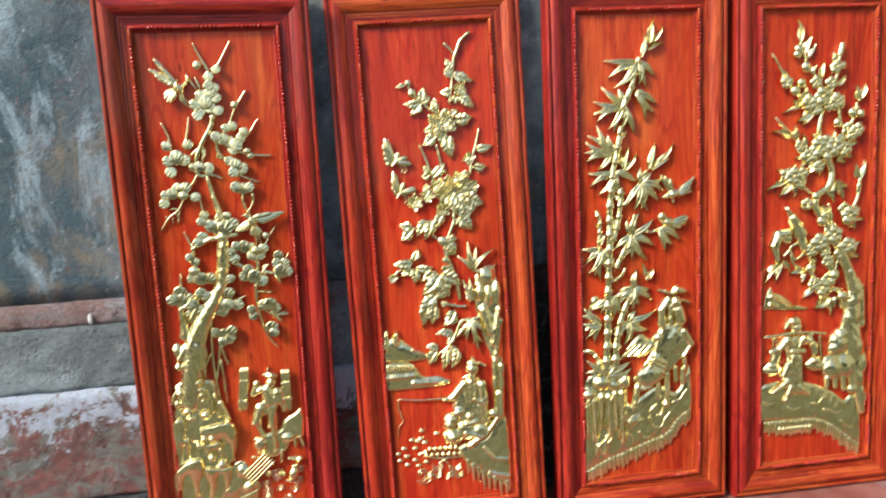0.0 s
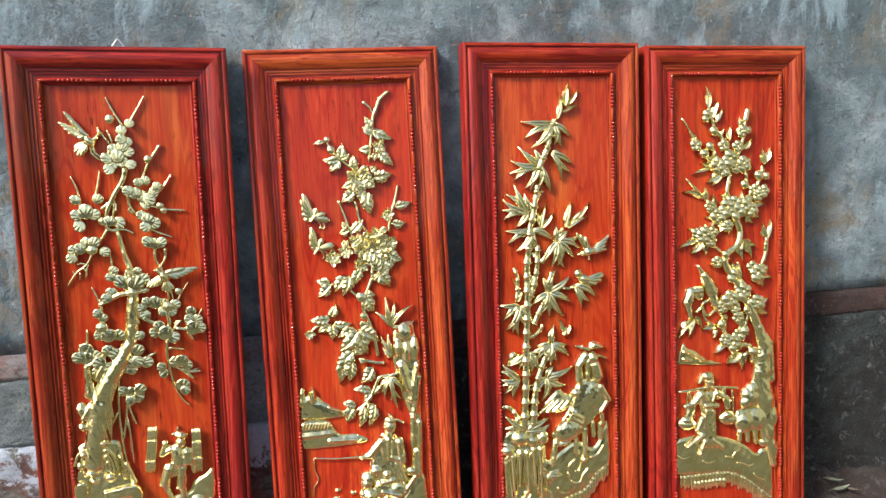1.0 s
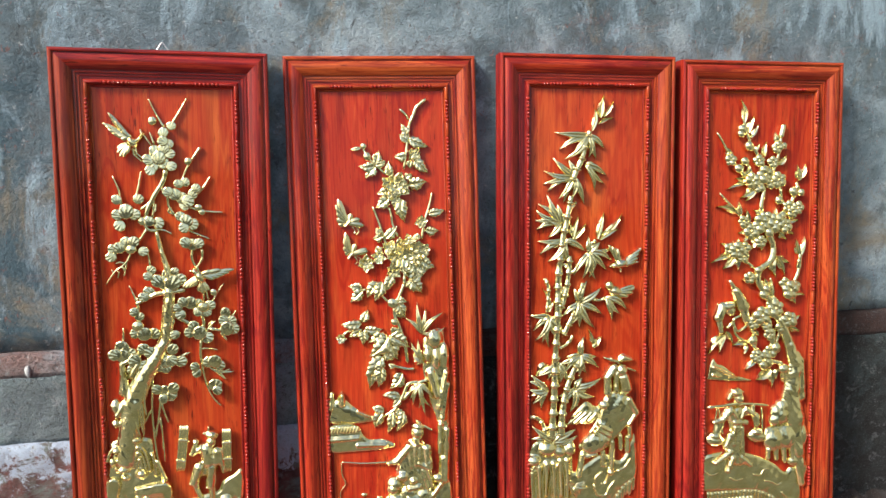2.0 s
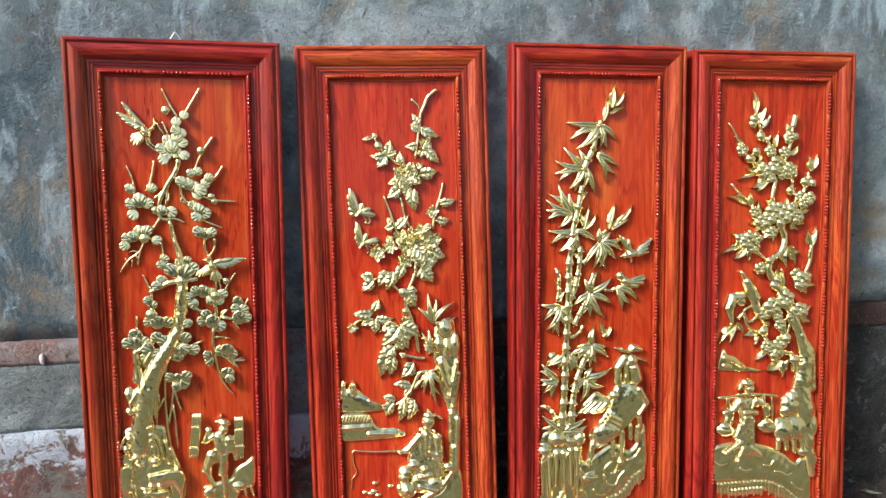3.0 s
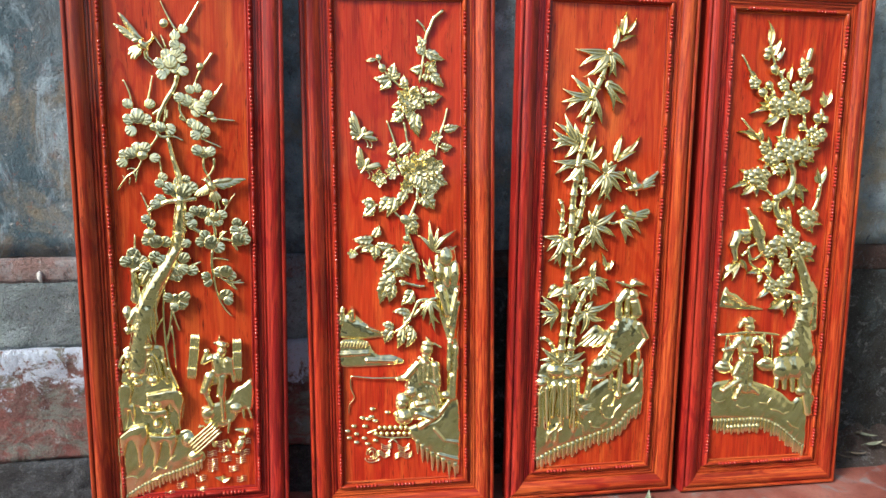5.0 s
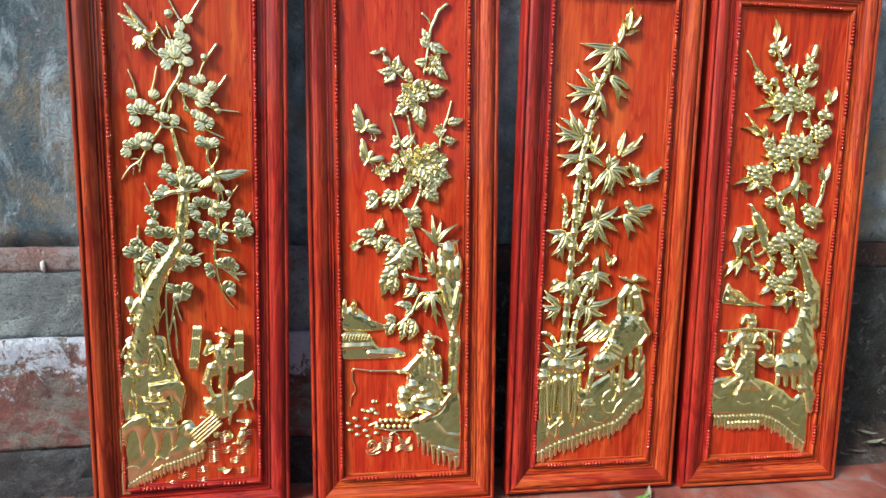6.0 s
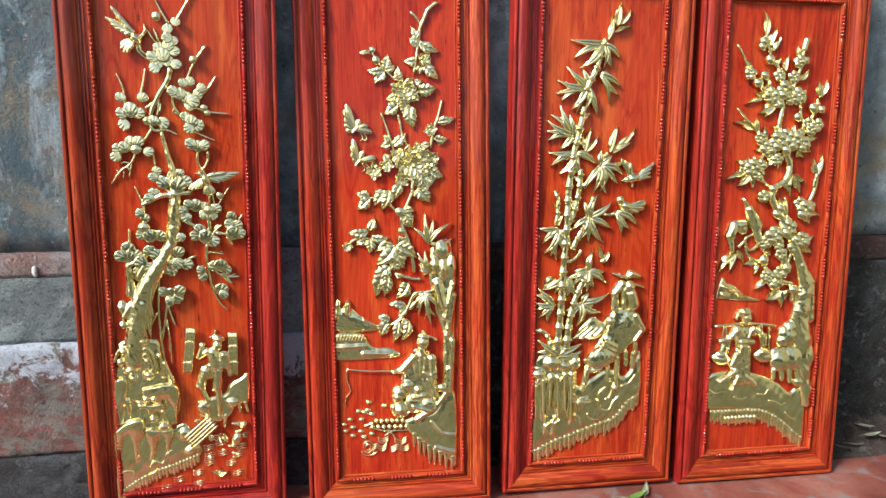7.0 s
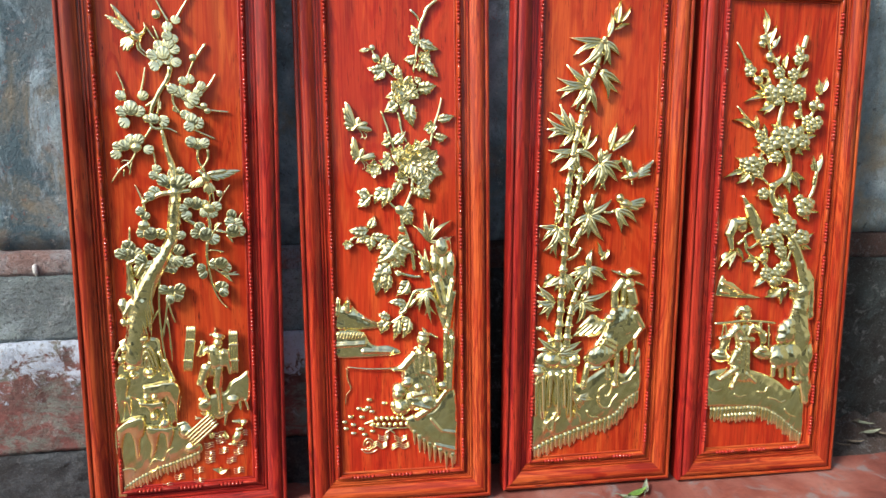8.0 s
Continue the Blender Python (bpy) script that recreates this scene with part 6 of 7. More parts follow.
spray(bamboo, 0.09, 101.91, [(-7.73, 102.4), (-6.84, 98.65), (-5.61, 96.54), (-3.61, 97.78), (-1.79, 97.34), (3.71, 98.9), (1.86, 96.7), (0.03, 96.9), (-2.12, 99.24)], 1.71)
spray(bamboo, -3.42, 92.76, [(-8.43, 96.83), (-4.71, 96.32), (-10.37, 93.94), (-10.54, 91.07), (-9.47, 89.41), (-7.1, 87.64), (-5.79, 86.93), (-4.01, 87.68), (-0.98, 86.5), (-1.99, 89.16)], 1.71)
spray(bamboo, -0.68, 95.45, [(4.37, 92.89), (3.94, 90.95), (1.38, 89.45), (2.19, 95.03)], 1.72)
spray(bamboo, -6.41, 82.29, [(-9.7, 88.69), (-11.68, 86.61), (-12.28, 85.28), (-12.47, 82.98), (-12.15, 80.92), (-9.4, 79.1), (-7.33, 86.67), (-9.68, 83.97)], 1.72)
spray(bamboo, -5.49, 78.37, [(-11.83, 78.35), (-11.35, 75.41), (-9.49, 73.68), (-6.73, 72.68), (-3.99, 72.92), (-0.56, 75.9), (-8.03, 76.64), (-2.31, 77.14)], 1.73)
spray(bamboo, 0.37, 75.66, [(0.1, 79.13), (5.78, 76.41), (5.64, 73.65), (4.53, 71.51), (1.96, 69.38), (-1.24, 69.65), (-3.38, 70.42), (0.34, 69.89), (2.93, 77.9)], 1.76)
spray(bamboo, -8.85, 61.27, [(-13.69, 61.72), (-12.81, 58.17), (-12.36, 56.0), (-10.77, 55.32), (-9.16, 54.26), (-5.79, 56.5), (-7.09, 55.76), (-11.43, 59.92)], 1.75)
spray(bamboo, -1.82, 64.1, [(-3.27, 67.53), (-5.95, 61.23), (-4.29, 59.04), (-2.01, 58.48), (1.89, 58.16), (3.5, 61.35), (3.24, 67.47), (-0.16, 69.14), (-4.69, 62.86), (0.44, 60.75)], 1.77)
spray(bamboo, 4.54, 65.3, [(5.85, 60.02), (7.97, 61.15), (9.56, 62.03), (6.52, 63.23)], 1.79)
spray(bamboo, -6.66, 50.59, [(-12.14, 47.77), (-9.46, 46.78), (-6.76, 45.65), (-4.64, 46.11), (-5.51, 48.23), (-10.86, 49.15)], 1.77)
spray(bamboo, -1.63, 52.02, [(-6.65, 50.34), (-5.25, 48.35), (-3.62, 47.65), (-1.85, 46.94), (-0.12, 47.81), (2.67, 49.04), (2.29, 51.67), (-0.86, 56.28), (-5.1, 51.85), (0.86, 50.14)], 1.79)
spray(bamboo, -9.39, 44.43, [(-13.33, 48.19), (-13.95, 46.66), (-13.9, 44.84), (-13.02, 41.42), (-10.99, 40.03), (-11.57, 46.58), (-13.6, 43.27)], 1.77)
spray(bamboo, -2.96, 44.35, [(-6.8, 42.77), (-5.65, 40.36), (-4.12, 38.98), (-2.26, 39.97), (1.86, 42.21), (2.15, 45.11), (3.45, 46.52), (-1.17, 46.79), (0.04, 43.6)], 1.79)
spray(bamboo, -8.09, 32.49, [(-13.01, 36.16), (-13.34, 33.26), (-11.26, 35.29), (-2.62, 34.93), (-2.29, 33.3), (-3.33, 32.01), (-9.91, 34.97), (-5.59, 34.52), (-7.5, 35.13)], 1.8)
leaves(bamboo, [(-8.63, 49.87, -12.4, 47.77, 2.72), (-7.19, 50.61, -7.31, 45.93, 2.72), (-5.85, 50.31, -4.65, 46.37, 2.39)])
twig(bamboo, 'cane', [(-13.6, 38.42), (-11.87, 38.09), (-10.48, 36.32), (-9.88, 34.04)], 0.54, 0.72, knob=0.06, nodes=2.0)
cast(bamboo, 'small_bird', [
    ('e', 7.96, 72.89, 1.75, 1.08, 10, 0.7, 0.8),
    ('e', 6.36, 72.51, 0.8, 0.67, 0, 0.8, 0.7),
    ('c', 5.83, 72.39, 5.3, 72.26, 0.27, 0.13, 0.7, 0.3),
    ('c', 7.38, 73.77, 6.74, 75.91, 0.8, 0.54, 0.7, 0.5),
    ('c', 6.74, 75.91, 4.96, 77.03, 0.53, 0.27, 0.7, 0.4),
    ('c', 9.28, 73.39, 12.65, 76.04, 0.67, 0.4, 0.6, 0.4),
    ('c', 9.58, 72.63, 11.99, 73.13, 0.54, 0.27, 0.6, 0.4),
    ('c', 8.02, 71.62, 8.05, 70.86, 0.22, 0.16, 0.4, 0.3)], 'small flying bird', cell=0.09, ripple=0.06, freq=7.0)
cast(bamboo, 'small_bird', [
    ('e', 6.64, 66.55, 1.62, 1.21, -10, 0.7, 0.8),
    ('e', 5.23, 67.84, 1.07, 1.07, 0, 0.8, 0.7),
    ('c', 7.73, 66.16, 10.94, 67.15, 0.81, 0.54, 0.6, 0.5),
    ('c', 8.05, 65.26, 10.72, 66.0, 0.54, 0.41, 0.6, 0.4)], 'small perched bird', cell=0.09, ripple=0.06, freq=7.0)
wing(bamboo, [(6.8, 73.6, 4.82, 77.16), (6.9, 73.6, 5.7, 76.8), (7.2, 73.6, 7.0, 76.3)], 0.8, 1.2)
wing(bamboo, [(8.6, 73.0, 12.78, 76.16), (8.6, 72.9, 12.2, 75.1), (8.6, 72.7, 12.0, 74.1), (8.6, 72.5, 11.4, 73.2)], 0.8, 1.1)
wing(bamboo, [(6.9, 66.6, 11.04, 67.79), (6.9, 66.4, 11.2, 66.9), (6.9, 66.2, 10.8, 66.1), (6.5, 66.0, 9.6, 65.2)], 0.85, 1.1)
figure = [
    ('p', [(7.25, 50.28), (7.98, 51.59), (9.2, 51.88), (11.34, 50.68), (11.15, 50.02), (8.64, 49.83)], 1.5, 0.5),
    ('c', 8.7, 48.95, 11.62, 47.81, 0.32, 0.18, 1.1, 0.3),
    ('c', 7.48, 50.15, 4.24, 51.19, 0.36, 0.23, 1.1, 0.4),
    ('c', 5.5, 50.52, 5.73, 51.17, 0.23, 0.18, 1.1, 0.3),
    ('e', 8.3, 48.07, 1.36, 1.45, 0, 1.1, 0.9),
    ('c', 6.43, 48.76, 4.74, 46.58, 0.91, 0.82, 1.0, 0.7),
    ('c', 4.74, 46.58, 4.96, 43.05, 0.82, 0.91, 1.0, 0.7),
    ('c', 8.86, 46.52, 9.49, 43.86, 1.18, 1.36, 1.1, 0.9),
    ('c', 6.97, 47.43, 6.99, 43.45, 0.54, 0.63, 1.2, 0.5),
    ('c', 7.94, 46.54, 8.6, 43.43, 0.41, 0.36, 1.5, 0.35),
    ('p', [(4.73, 43.05), (7.69, 43.22), (10.53, 42.06), (12.07, 39.79), (11.99, 37.55), (10.07, 34.89), (7.46, 32.25), (5.28, 30.05), (2.13, 28.78), (-0.62, 28.87), (-1.86, 30.71), (-0.36, 32.47), (2.18, 35.98), (3.34, 39.53)], 1.35, 0.7),
    ('e', 7.96, 38.98, 2.72, 3.63, -30, 1.3, 0.5),
    ('e', 2.21, 31.49, 3.63, 2.49, 20, 1.15, 0.8)]
more = [
    ('c', 10.13, 41.17, 11.96, 38.0, 0.91, 0.73, 1.3, 0.6),
    ('c', 11.96, 38.0, 10.04, 35.34, 0.63, 0.45, 1.2, 0.5),
    ('c', 2.89, 35.52, 5.5, 34.1, 0.36, 0.32, 1.75, 0.3),
    ('c', 2.26, 34.64, 5.34, 32.98, 0.36, 0.32, 1.75, 0.3),
    ('c', 1.62, 33.76, 4.94, 31.87, 0.36, 0.32, 1.75, 0.3),
    ('c', 1.23, 32.65, 4.32, 30.75, 0.36, 0.32, 1.75, 0.3),
    ('c', 6.13, 31.38, 6.05, 25.01, 0.63, 0.5, 0.8, 0.6),
    ('c', 3.95, 29.18, 3.91, 26.0, 0.5, 0.45, 0.7, 0.5),
    ('c', 8.13, 32.68, 8.33, 29.5, 0.5, 0.41, 0.7, 0.5),
    ('c', 10.31, 34.88, 10.72, 32.16, 0.54, 0.45, 0.8, 0.5),
    ('c', 10.02, 32.18, 9.99, 28.99, 0.54, 0.63, 0.8, 0.5),
    ('c', -1.08, 28.89, -1.95, 23.93, 0.73, 0.59, 0.8, 0.6),
    ('e', 5.87, 24.1, 0.91, 0.73, 0, 0.8, 0.6),
    ('e', 4.14, 25.99, 0.73, 0.54, 0, 0.8, 0.5),
    ('c', -0.14, 28.4, 2.13, 28.78, 0.54, 0.45, 1.0, 0.5)]
cast(bamboo, 'rider', figure + more, 'plain cast rider figure on a mount', cell=0.08, ripple=0.05, freq=13.0, sway=0.2, soft=5)
cast(bamboo, 'cloak', [
    ('p', [(-5.31, 36.17), (-3.81, 37.68), (-1.69, 40.07), (0.07, 41.14), (2.42, 39.77), (4.88, 40.61), (3.42, 38.19), (1.26, 36.01), (-1.91, 35.86)], 0.9, 0.6),
    ('c', -4.65, 36.37, -1.4, 38.96, 0.32, 0.27, 1.1, 0.35),
    ('c', -3.07, 36.33, -0.25, 38.71, 0.32, 0.27, 1.1, 0.35),
    ('c', -1.48, 36.3, 1.11, 38.68, 0.32, 0.27, 1.1, 0.35),
    ('c', 0.31, 36.7, 2.26, 38.44, 0.32, 0.27, 1.1, 0.35),
    ('e', 3.99, 40.18, 1.18, 1.09, 0, 1.0, 0.7)], 'fluttering cloth', cell=0.08, soft=7)
slabs = [
    ('p', [(-13.91, 8.32), (-13.9, 24.19), (-13.52, 30.21), (-11.45, 32.64), (-6.08, 32.94), (-3.55, 30.4), (-3.08, 24.69), (0.29, 26.42), (4.22, 28.41), (8.48, 26.56), (11.08, 30.81), (11.99, 32.13), (12.46, 22.76), (9.32, 20.44), (6.39, 16.86), (1.43, 15.08), (-5.43, 13.02), (-10.58, 11.14)], 0.7, 0.5)]
domes = [
    ('e', -9.38, 30.68, 2.16, 1.75, 0, 0.7, 0.9),
    ('e', -12.67, 28.16, 1.61, 1.34, 0, 0.7, 0.8),
    ('e', -6.66, 29.88, 1.63, 1.36, 0, 0.7, 0.8),
    ('e', -4.1, 30.43, 1.23, 1.91, 0, 0.7, 0.8)]
limbs = [
    ('c', -13.13, 25.49, -13.21, 18.04, 0.67, 0.4, 0.7, 0.6),
    ('c', -11.56, 26.76, -11.29, 17.24, 0.81, 0.4, 0.7, 0.7),
    ('c', -9.69, 27.34, -10.01, 19.9, 0.81, 0.41, 0.7, 0.7),
    ('c', -8.06, 27.25, -7.77, 17.71, 0.68, 0.41, 0.7, 0.6),
    ('c', -6.46, 27.85, -6.19, 19.68, 0.68, 0.41, 0.7, 0.6),
    ('c', -4.82, 27.77, -4.7, 16.15, 0.68, 0.41, 0.7, 0.6),
    ('c', -10.71, 15.84, -10.93, 13.79, 0.55, 0.41, 0.6, 0.5),
    ('c', -8.59, 17.76, -9.01, 13.66, 0.41, 0.41, 0.6, 0.5)]
cast(bamboo, 'ground', slabs + domes + limbs, 'brass bank with hanging rock', soft=4, ripple=0.035, freq=5, sway=0.3)
for line in ([(-9.12, 13.68), (-8.72, 15.62), (-7.33, 17.03), (-7.61, 17.78)],
             [(1.75, 21.56), (2.63, 19.07), (4.64, 18.74), (5.53, 20.43), (6.92, 22.1)],
             [(7.29, 24.29), (9.24, 24.96), (10.16, 26.15), (10.85, 27.11)],
             [(3.81, 24.42), (2.16, 23.01), (1.95, 20.57)],
             [(-5.69, 18.43), (-2.7, 17.32), (-2.1, 15.33)],
             [(-0.78, 18.22), (0.04, 16.71), (2.29, 16.37)],
             [(5.73, 25.32), (4.7, 21.93), (3.48, 21.49)]):
    twig(bamboo, 'curl', line, 0.32, 0.2, h=0.8, knob=0.1)
spray(bamboo, -2.97, 21.55, [(-5.78, 23.75), (-4.99, 20.7), (-1.51, 19.4), (0.92, 20.92), (0.02, 22.75), (-2.58, 18.37)], 1.54)
fringe(bamboo, [(-13.39, 9.12), (-8.81, 11.3), (-4.04, 12.93), (1.44, 14.8), (6.27, 16.45), (9.07, 19.9), (12.2, 22.22)], 26, 2.32)
twig(bamboo, 'rock_edge', [(-12.96, 18.71), (-13.37, 24.16), (-12.64, 27.08), (-11.48, 24.06), (-11.29, 16.97)], 0.27, 0.24, h=1.1, knob=0.1)
twig(bamboo, 'rock_edge', [(-10.5, 17.88), (-10.67, 24.01), (-9.71, 28.01), (-8.5, 23.9), (-8.64, 19.55)], 0.28, 0.24, h=1.1, knob=0.1)
twig(bamboo, 'rock_edge', [(-7.5, 17.7), (-7.73, 25.21), (-6.71, 27.19), (-5.5, 23.73), (-5.54, 16.62)], 0.28, 0.24, h=1.1, knob=0.1)
twig(bamboo, 'rock_edge', [(-4.43, 16.13), (-4.91, 22.34), (-3.44, 19.52), (-3.61, 16.5)], 0.28, 0.24, h=1.1, knob=0.1)
twig(bamboo, 'rock_edge', [(-9.83, 13.72), (-10.7, 15.56), (-9.11, 16.83), (-8.33, 18.16)], 0.28, 0.24, h=1.1, knob=0.1)

# peach panel
twig(peach, 'branch', [(4.96, 58.19), (2.36, 63.58), (-0.57, 67.97), (-0.21, 70.86), (2.51, 72.94), (3.11, 76.33), (1.7, 79.71)], 0.88, 0.88)
twig(peach, 'branch', [(1.84, 79.71), (0.87, 83.05), (-0.04, 85.74), (0.87, 90.46)], 0.69, 0.52)
twig(peach, 'branch', [(1.03, 92.11), (-0.93, 97.48), (-2.99, 100.68), (-4.2, 103.87), (-5.14, 107.29)], 0.51, 0.34)
twig(peach, 'branch', [(-3.78, 92.41), (-7.11, 96.12), (-9.0, 99.31), (-11.46, 103.19)], 0.47, 0.27)
twig(peach, 'branch', [(2.88, 93.78), (4.26, 97.84), (5.01, 102.61)], 0.44, 0.41)
twig(peach, 'branch', [(4.85, 90.51), (5.56, 87.07), (7.11, 85.67), (8.99, 89.03), (9.35, 91.59)], 0.41, 0.44)
twig(peach, 'branch', [(-3.89, 82.26), (-7.08, 85.55), (-10.52, 89.05)], 0.44, 0.25)
twig(peach, 'branch', [(10.5, 74.49), (10.23, 70.8), (9.28, 68.16), (7.72, 65.78)], 0.53, 0.46)
twig(peach, 'branch', [(-2.99, 57.66), (-5.49, 56.38), (-6.53, 59.06), (-4.6, 60.09)], 0.38, 0.35)
twig(peach, 'branch', [(-6.44, 57.73), (-5.7, 55.31), (-2.99, 53.64)], 0.34, 0.31)
twig(peach, 'branch', [(6.5, 47.98), (4.24, 48.59), (1.68, 49.48), (-1.96, 53.35)], 0.6, 0.46)
twig(peach, 'branch', [(3.24, 61.57), (1.53, 64.91), (0.56, 68.23)], 0.45, 0.35)
twig(peach, 'branch', [(3.92, 62.23), (3.32, 66.22), (2.82, 68.87)], 0.45, 0.35)
twig(peach, 'branch', [(-5.53, 73.49), (-2.9, 72.44), (-1.68, 71.39)], 0.41, 0.37)
twig(peach, 'branch', [(-1.45, 56.3), (-0.67, 53.59), (-1.15, 52.25)], 0.42, 0.35)
twig(peach, 'branch', [(3.47, 56.74), (3.42, 53.5), (3.04, 50.8)], 0.88, 0.7)
twig(peach, 'branch', [(6.04, 57.5), (5.23, 54.82), (4.65, 52.8)], 0.53, 0.35)
twig(peach, 'branch', [(0.31, 97.76), (1.19, 100.9)], 0.37, 0.24)
twig(peach, 'cut_stub', [(4.64, 101.85), (5.51, 105.12)], 0.76, 0.68, knob=0.03)
twig(peach, 'cut_stub', [(9.41, 90.82), (9.05, 88.26)], 0.69, 0.52, knob=0.05)
twig(peach, 'cut_stub', [(10.32, 73.18), (9.94, 70.8)], 0.7, 0.53, knob=0.05)
domes = [
    ('e', 5.99, 35.56, 2.24, 2.69, 30, 0.7, 0.8),
    ('e', 12.42, 21.1, 1.23, 3.07, 0, 0.5, 0.6),
    ('e', 9.92, 23.81, 1.52, 1.22, 0, 0.5, 0.7)]
limbs = [
    ('c', 5.35, 58.86, 8.19, 52.72, 1.03, 1.32, 0.6, 0.8),
    ('c', 8.19, 52.72, 9.77, 47.89, 1.33, 1.63, 0.6, 0.9),
    ('c', 9.84, 50.63, 11.35, 48.54, 0.89, 0.89, 0.6, 0.7),
    ('c', 9.77, 47.89, 8.95, 39.63, 1.64, 2.24, 0.6, 0.9),
    ('c', 8.95, 39.63, 10.31, 33.99, 2.25, 2.4, 0.6, 0.9),
    ('c', 10.31, 33.99, 11.3, 25.45, 2.27, 1.51, 0.6, 0.8),
    ('c', 11.3, 25.45, 12.2, 18.23, 1.37, 0.91, 0.6, 0.7),
    ('c', 11.26, 47.85, 11.65, 39.53, 0.9, 1.05, 0.5, 0.7),
    ('c', 6.57, 37.63, 4.6, 34.22, 1.5, 1.35, 0.6, 0.8)]
cast(peach, 'tree_trunk', domes + limbs, 'gnarled brass tree trunk', soft=5, ripple=0.08, freq=9.0, sway=0.3)
cast(peach, 'rock', [
    ('e', 4.68, 29.3, 2.7, 2.7, 0, 0.6, 0.9),
    ('e', 7.93, 29.86, 3.02, 3.02, 0, 0.6, 0.9),
    ('e', 11.69, 29.98, 1.82, 3.34, 0, 0.6, 0.8),
    ('c', 3.04, 27.26, 3.21, 24.99, 0.6, 0.45, 0.5, 0.6),
    ('c', 5.14, 27.16, 5.33, 24.6, 0.75, 0.45, 0.5, 0.6),
    ('c', 7.25, 27.06, 7.49, 23.93, 0.76, 0.45, 0.5, 0.6),
    ('c', 9.31, 27.68, 9.57, 24.39, 0.76, 0.45, 0.5, 0.6),
    ('p', [(1.88, 30.83), (3.53, 32.58), (11.88, 33.22), (12.6, 31.78), (11.56, 29.7), (2.93, 28.68)], 0.9, 0.4)], 'boulder at the foot of the tree', ripple=0.05, freq=8.0, sway=0.1)
round_blossoms(peach, [(-5.3, 103.84, 1.24), (-5.78, 102.72, 0.93), (-3.63, 99.92, 1.25), (3.7, 99.58, 1.42), (5.22, 99.99, 0.95), (2.98, 99.69, 0.95), (-8.27, 96.72, 1.39), (-6.18, 94.76, 1.25), (-4.77, 96.41, 1.09), (-1.0, 96.48, 1.41), (2.69, 96.17, 1.42), (-2.62, 91.93, 1.89), (0.66, 93.24, 2.05), (4.16, 92.03, 1.91), (-0.97, 90.56, 1.42), (2.33, 91.75, 1.75), (-4.75, 82.38, 1.42), (-0.17, 81.76, 2.23), (-2.6, 80.08, 1.91), (3.52, 82.04, 2.25), (1.02, 83.05, 1.6), (5.88, 81.27, 1.77), (7.96, 89.27, 1.29), (10.14, 89.04, 0.97)])
round_blossoms(peach, [(6.96, 85.67, 1.45), (9.29, 85.43, 1.46), (4.25, 87.31, 1.12), (7.93, 84.39, 1.45), (-6.24, 75.56, 2.06), (-4.59, 74.14, 1.59), (-2.94, 69.04, 1.44), (-0.13, 77.5, 1.44), (7.72, 65.78, 2.13), (6.42, 67.38, 1.47), (9.12, 66.56, 1.48), (0.45, 60.01, 2.27), (3.97, 61.56, 2.12), (-1.59, 58.31, 1.62), (7.55, 58.82, 1.98), (5.77, 57.24, 1.64), (1.63, 57.85, 1.47), (1.26, 49.21, 2.13), (2.73, 51.08, 1.64), (-1.02, 50.36, 1.47), (-1.87, 54.16, 1.3), (2.4, 55.41, 1.47), (4.11, 52.13, 1.32), (2.99, 62.9, 1.47)])
round_blossoms(peach, [(9.26, 46.81, 1.5), (6.29, 46.89, 1.33), (-8.11, 76.08, 1.42), (-4.3, 76.08, 1.43), (1.43, 66.24, 1.13), (0.81, 64.92, 1.3), (1.84, 79.71, 1.28), (5.12, 83.59, 1.29), (-0.78, 70.86, 1.12)])
leaves(peach, [(-4.72, 105.33, -5.66, 110.69, 1.59), (-3.73, 103.14, -2.21, 107.0, 1.78), (-2.94, 101.92, -1.1, 105.19, 1.42), (0.47, 97.51, 1.04, 101.02, 1.26), (-1.86, 98.71, -0.74, 100.48, 1.25), (4.16, 95.57, 6.39, 97.88, 1.82), (4.04, 100.59, 3.27, 103.19, 1.63), (-7.77, 97.6, -9.86, 99.91, 1.77), (-2.52, 92.43, -3.49, 96.06, 1.98), (-3.46, 91.92, -6.86, 92.49, 1.61), (-3.69, 91.16, -8.91, 89.95, 1.26), (-1.65, 90.17, -5.43, 87.97, 2.34), (-1.35, 89.92, -3.96, 87.1, 1.99), (-6.01, 84.29, -11.56, 85.89, 1.8), (-5.29, 84.04, -5.78, 87.08, 1.62), (-3.02, 82.0, -3.82, 85.2, 1.63), (0.49, 84.33, -2.12, 85.08, 1.64), (-3.16, 79.95, -5.97, 79.68, 1.63)])
leaves(peach, [(-1.4, 79.18, -4.67, 77.37, 2.0), (-0.81, 78.92, -2.3, 75.95, 2.01), (0.62, 78.93, 0.32, 75.3, 1.83), (6.71, 81.79, 9.83, 82.46, 1.84), (6.23, 80.5, 8.52, 79.07, 2.03), (4.84, 79.97, 6.88, 77.9, 2.03), (3.79, 82.3, 3.81, 85.64, 1.65), (-7.32, 74.79, -12.81, 72.74, 1.45), (-6.7, 74.01, -9.78, 71.43, 1.99), (-5.84, 73.75, -5.78, 70.89, 2.0), (-7.83, 76.08, -10.45, 77.37, 1.44), (-6.32, 76.6, -5.74, 78.4, 1.63), (3.72, 73.98, 7.77, 72.26, 2.03), (3.6, 73.72, 4.13, 68.86, 2.22), (4.47, 73.72, 6.41, 69.37, 2.03), (-3.07, 68.78, -4.62, 68.53, 1.46), (8.38, 64.84, 11.95, 64.4, 1.69), (8.41, 64.44, 9.46, 62.42, 1.88)])
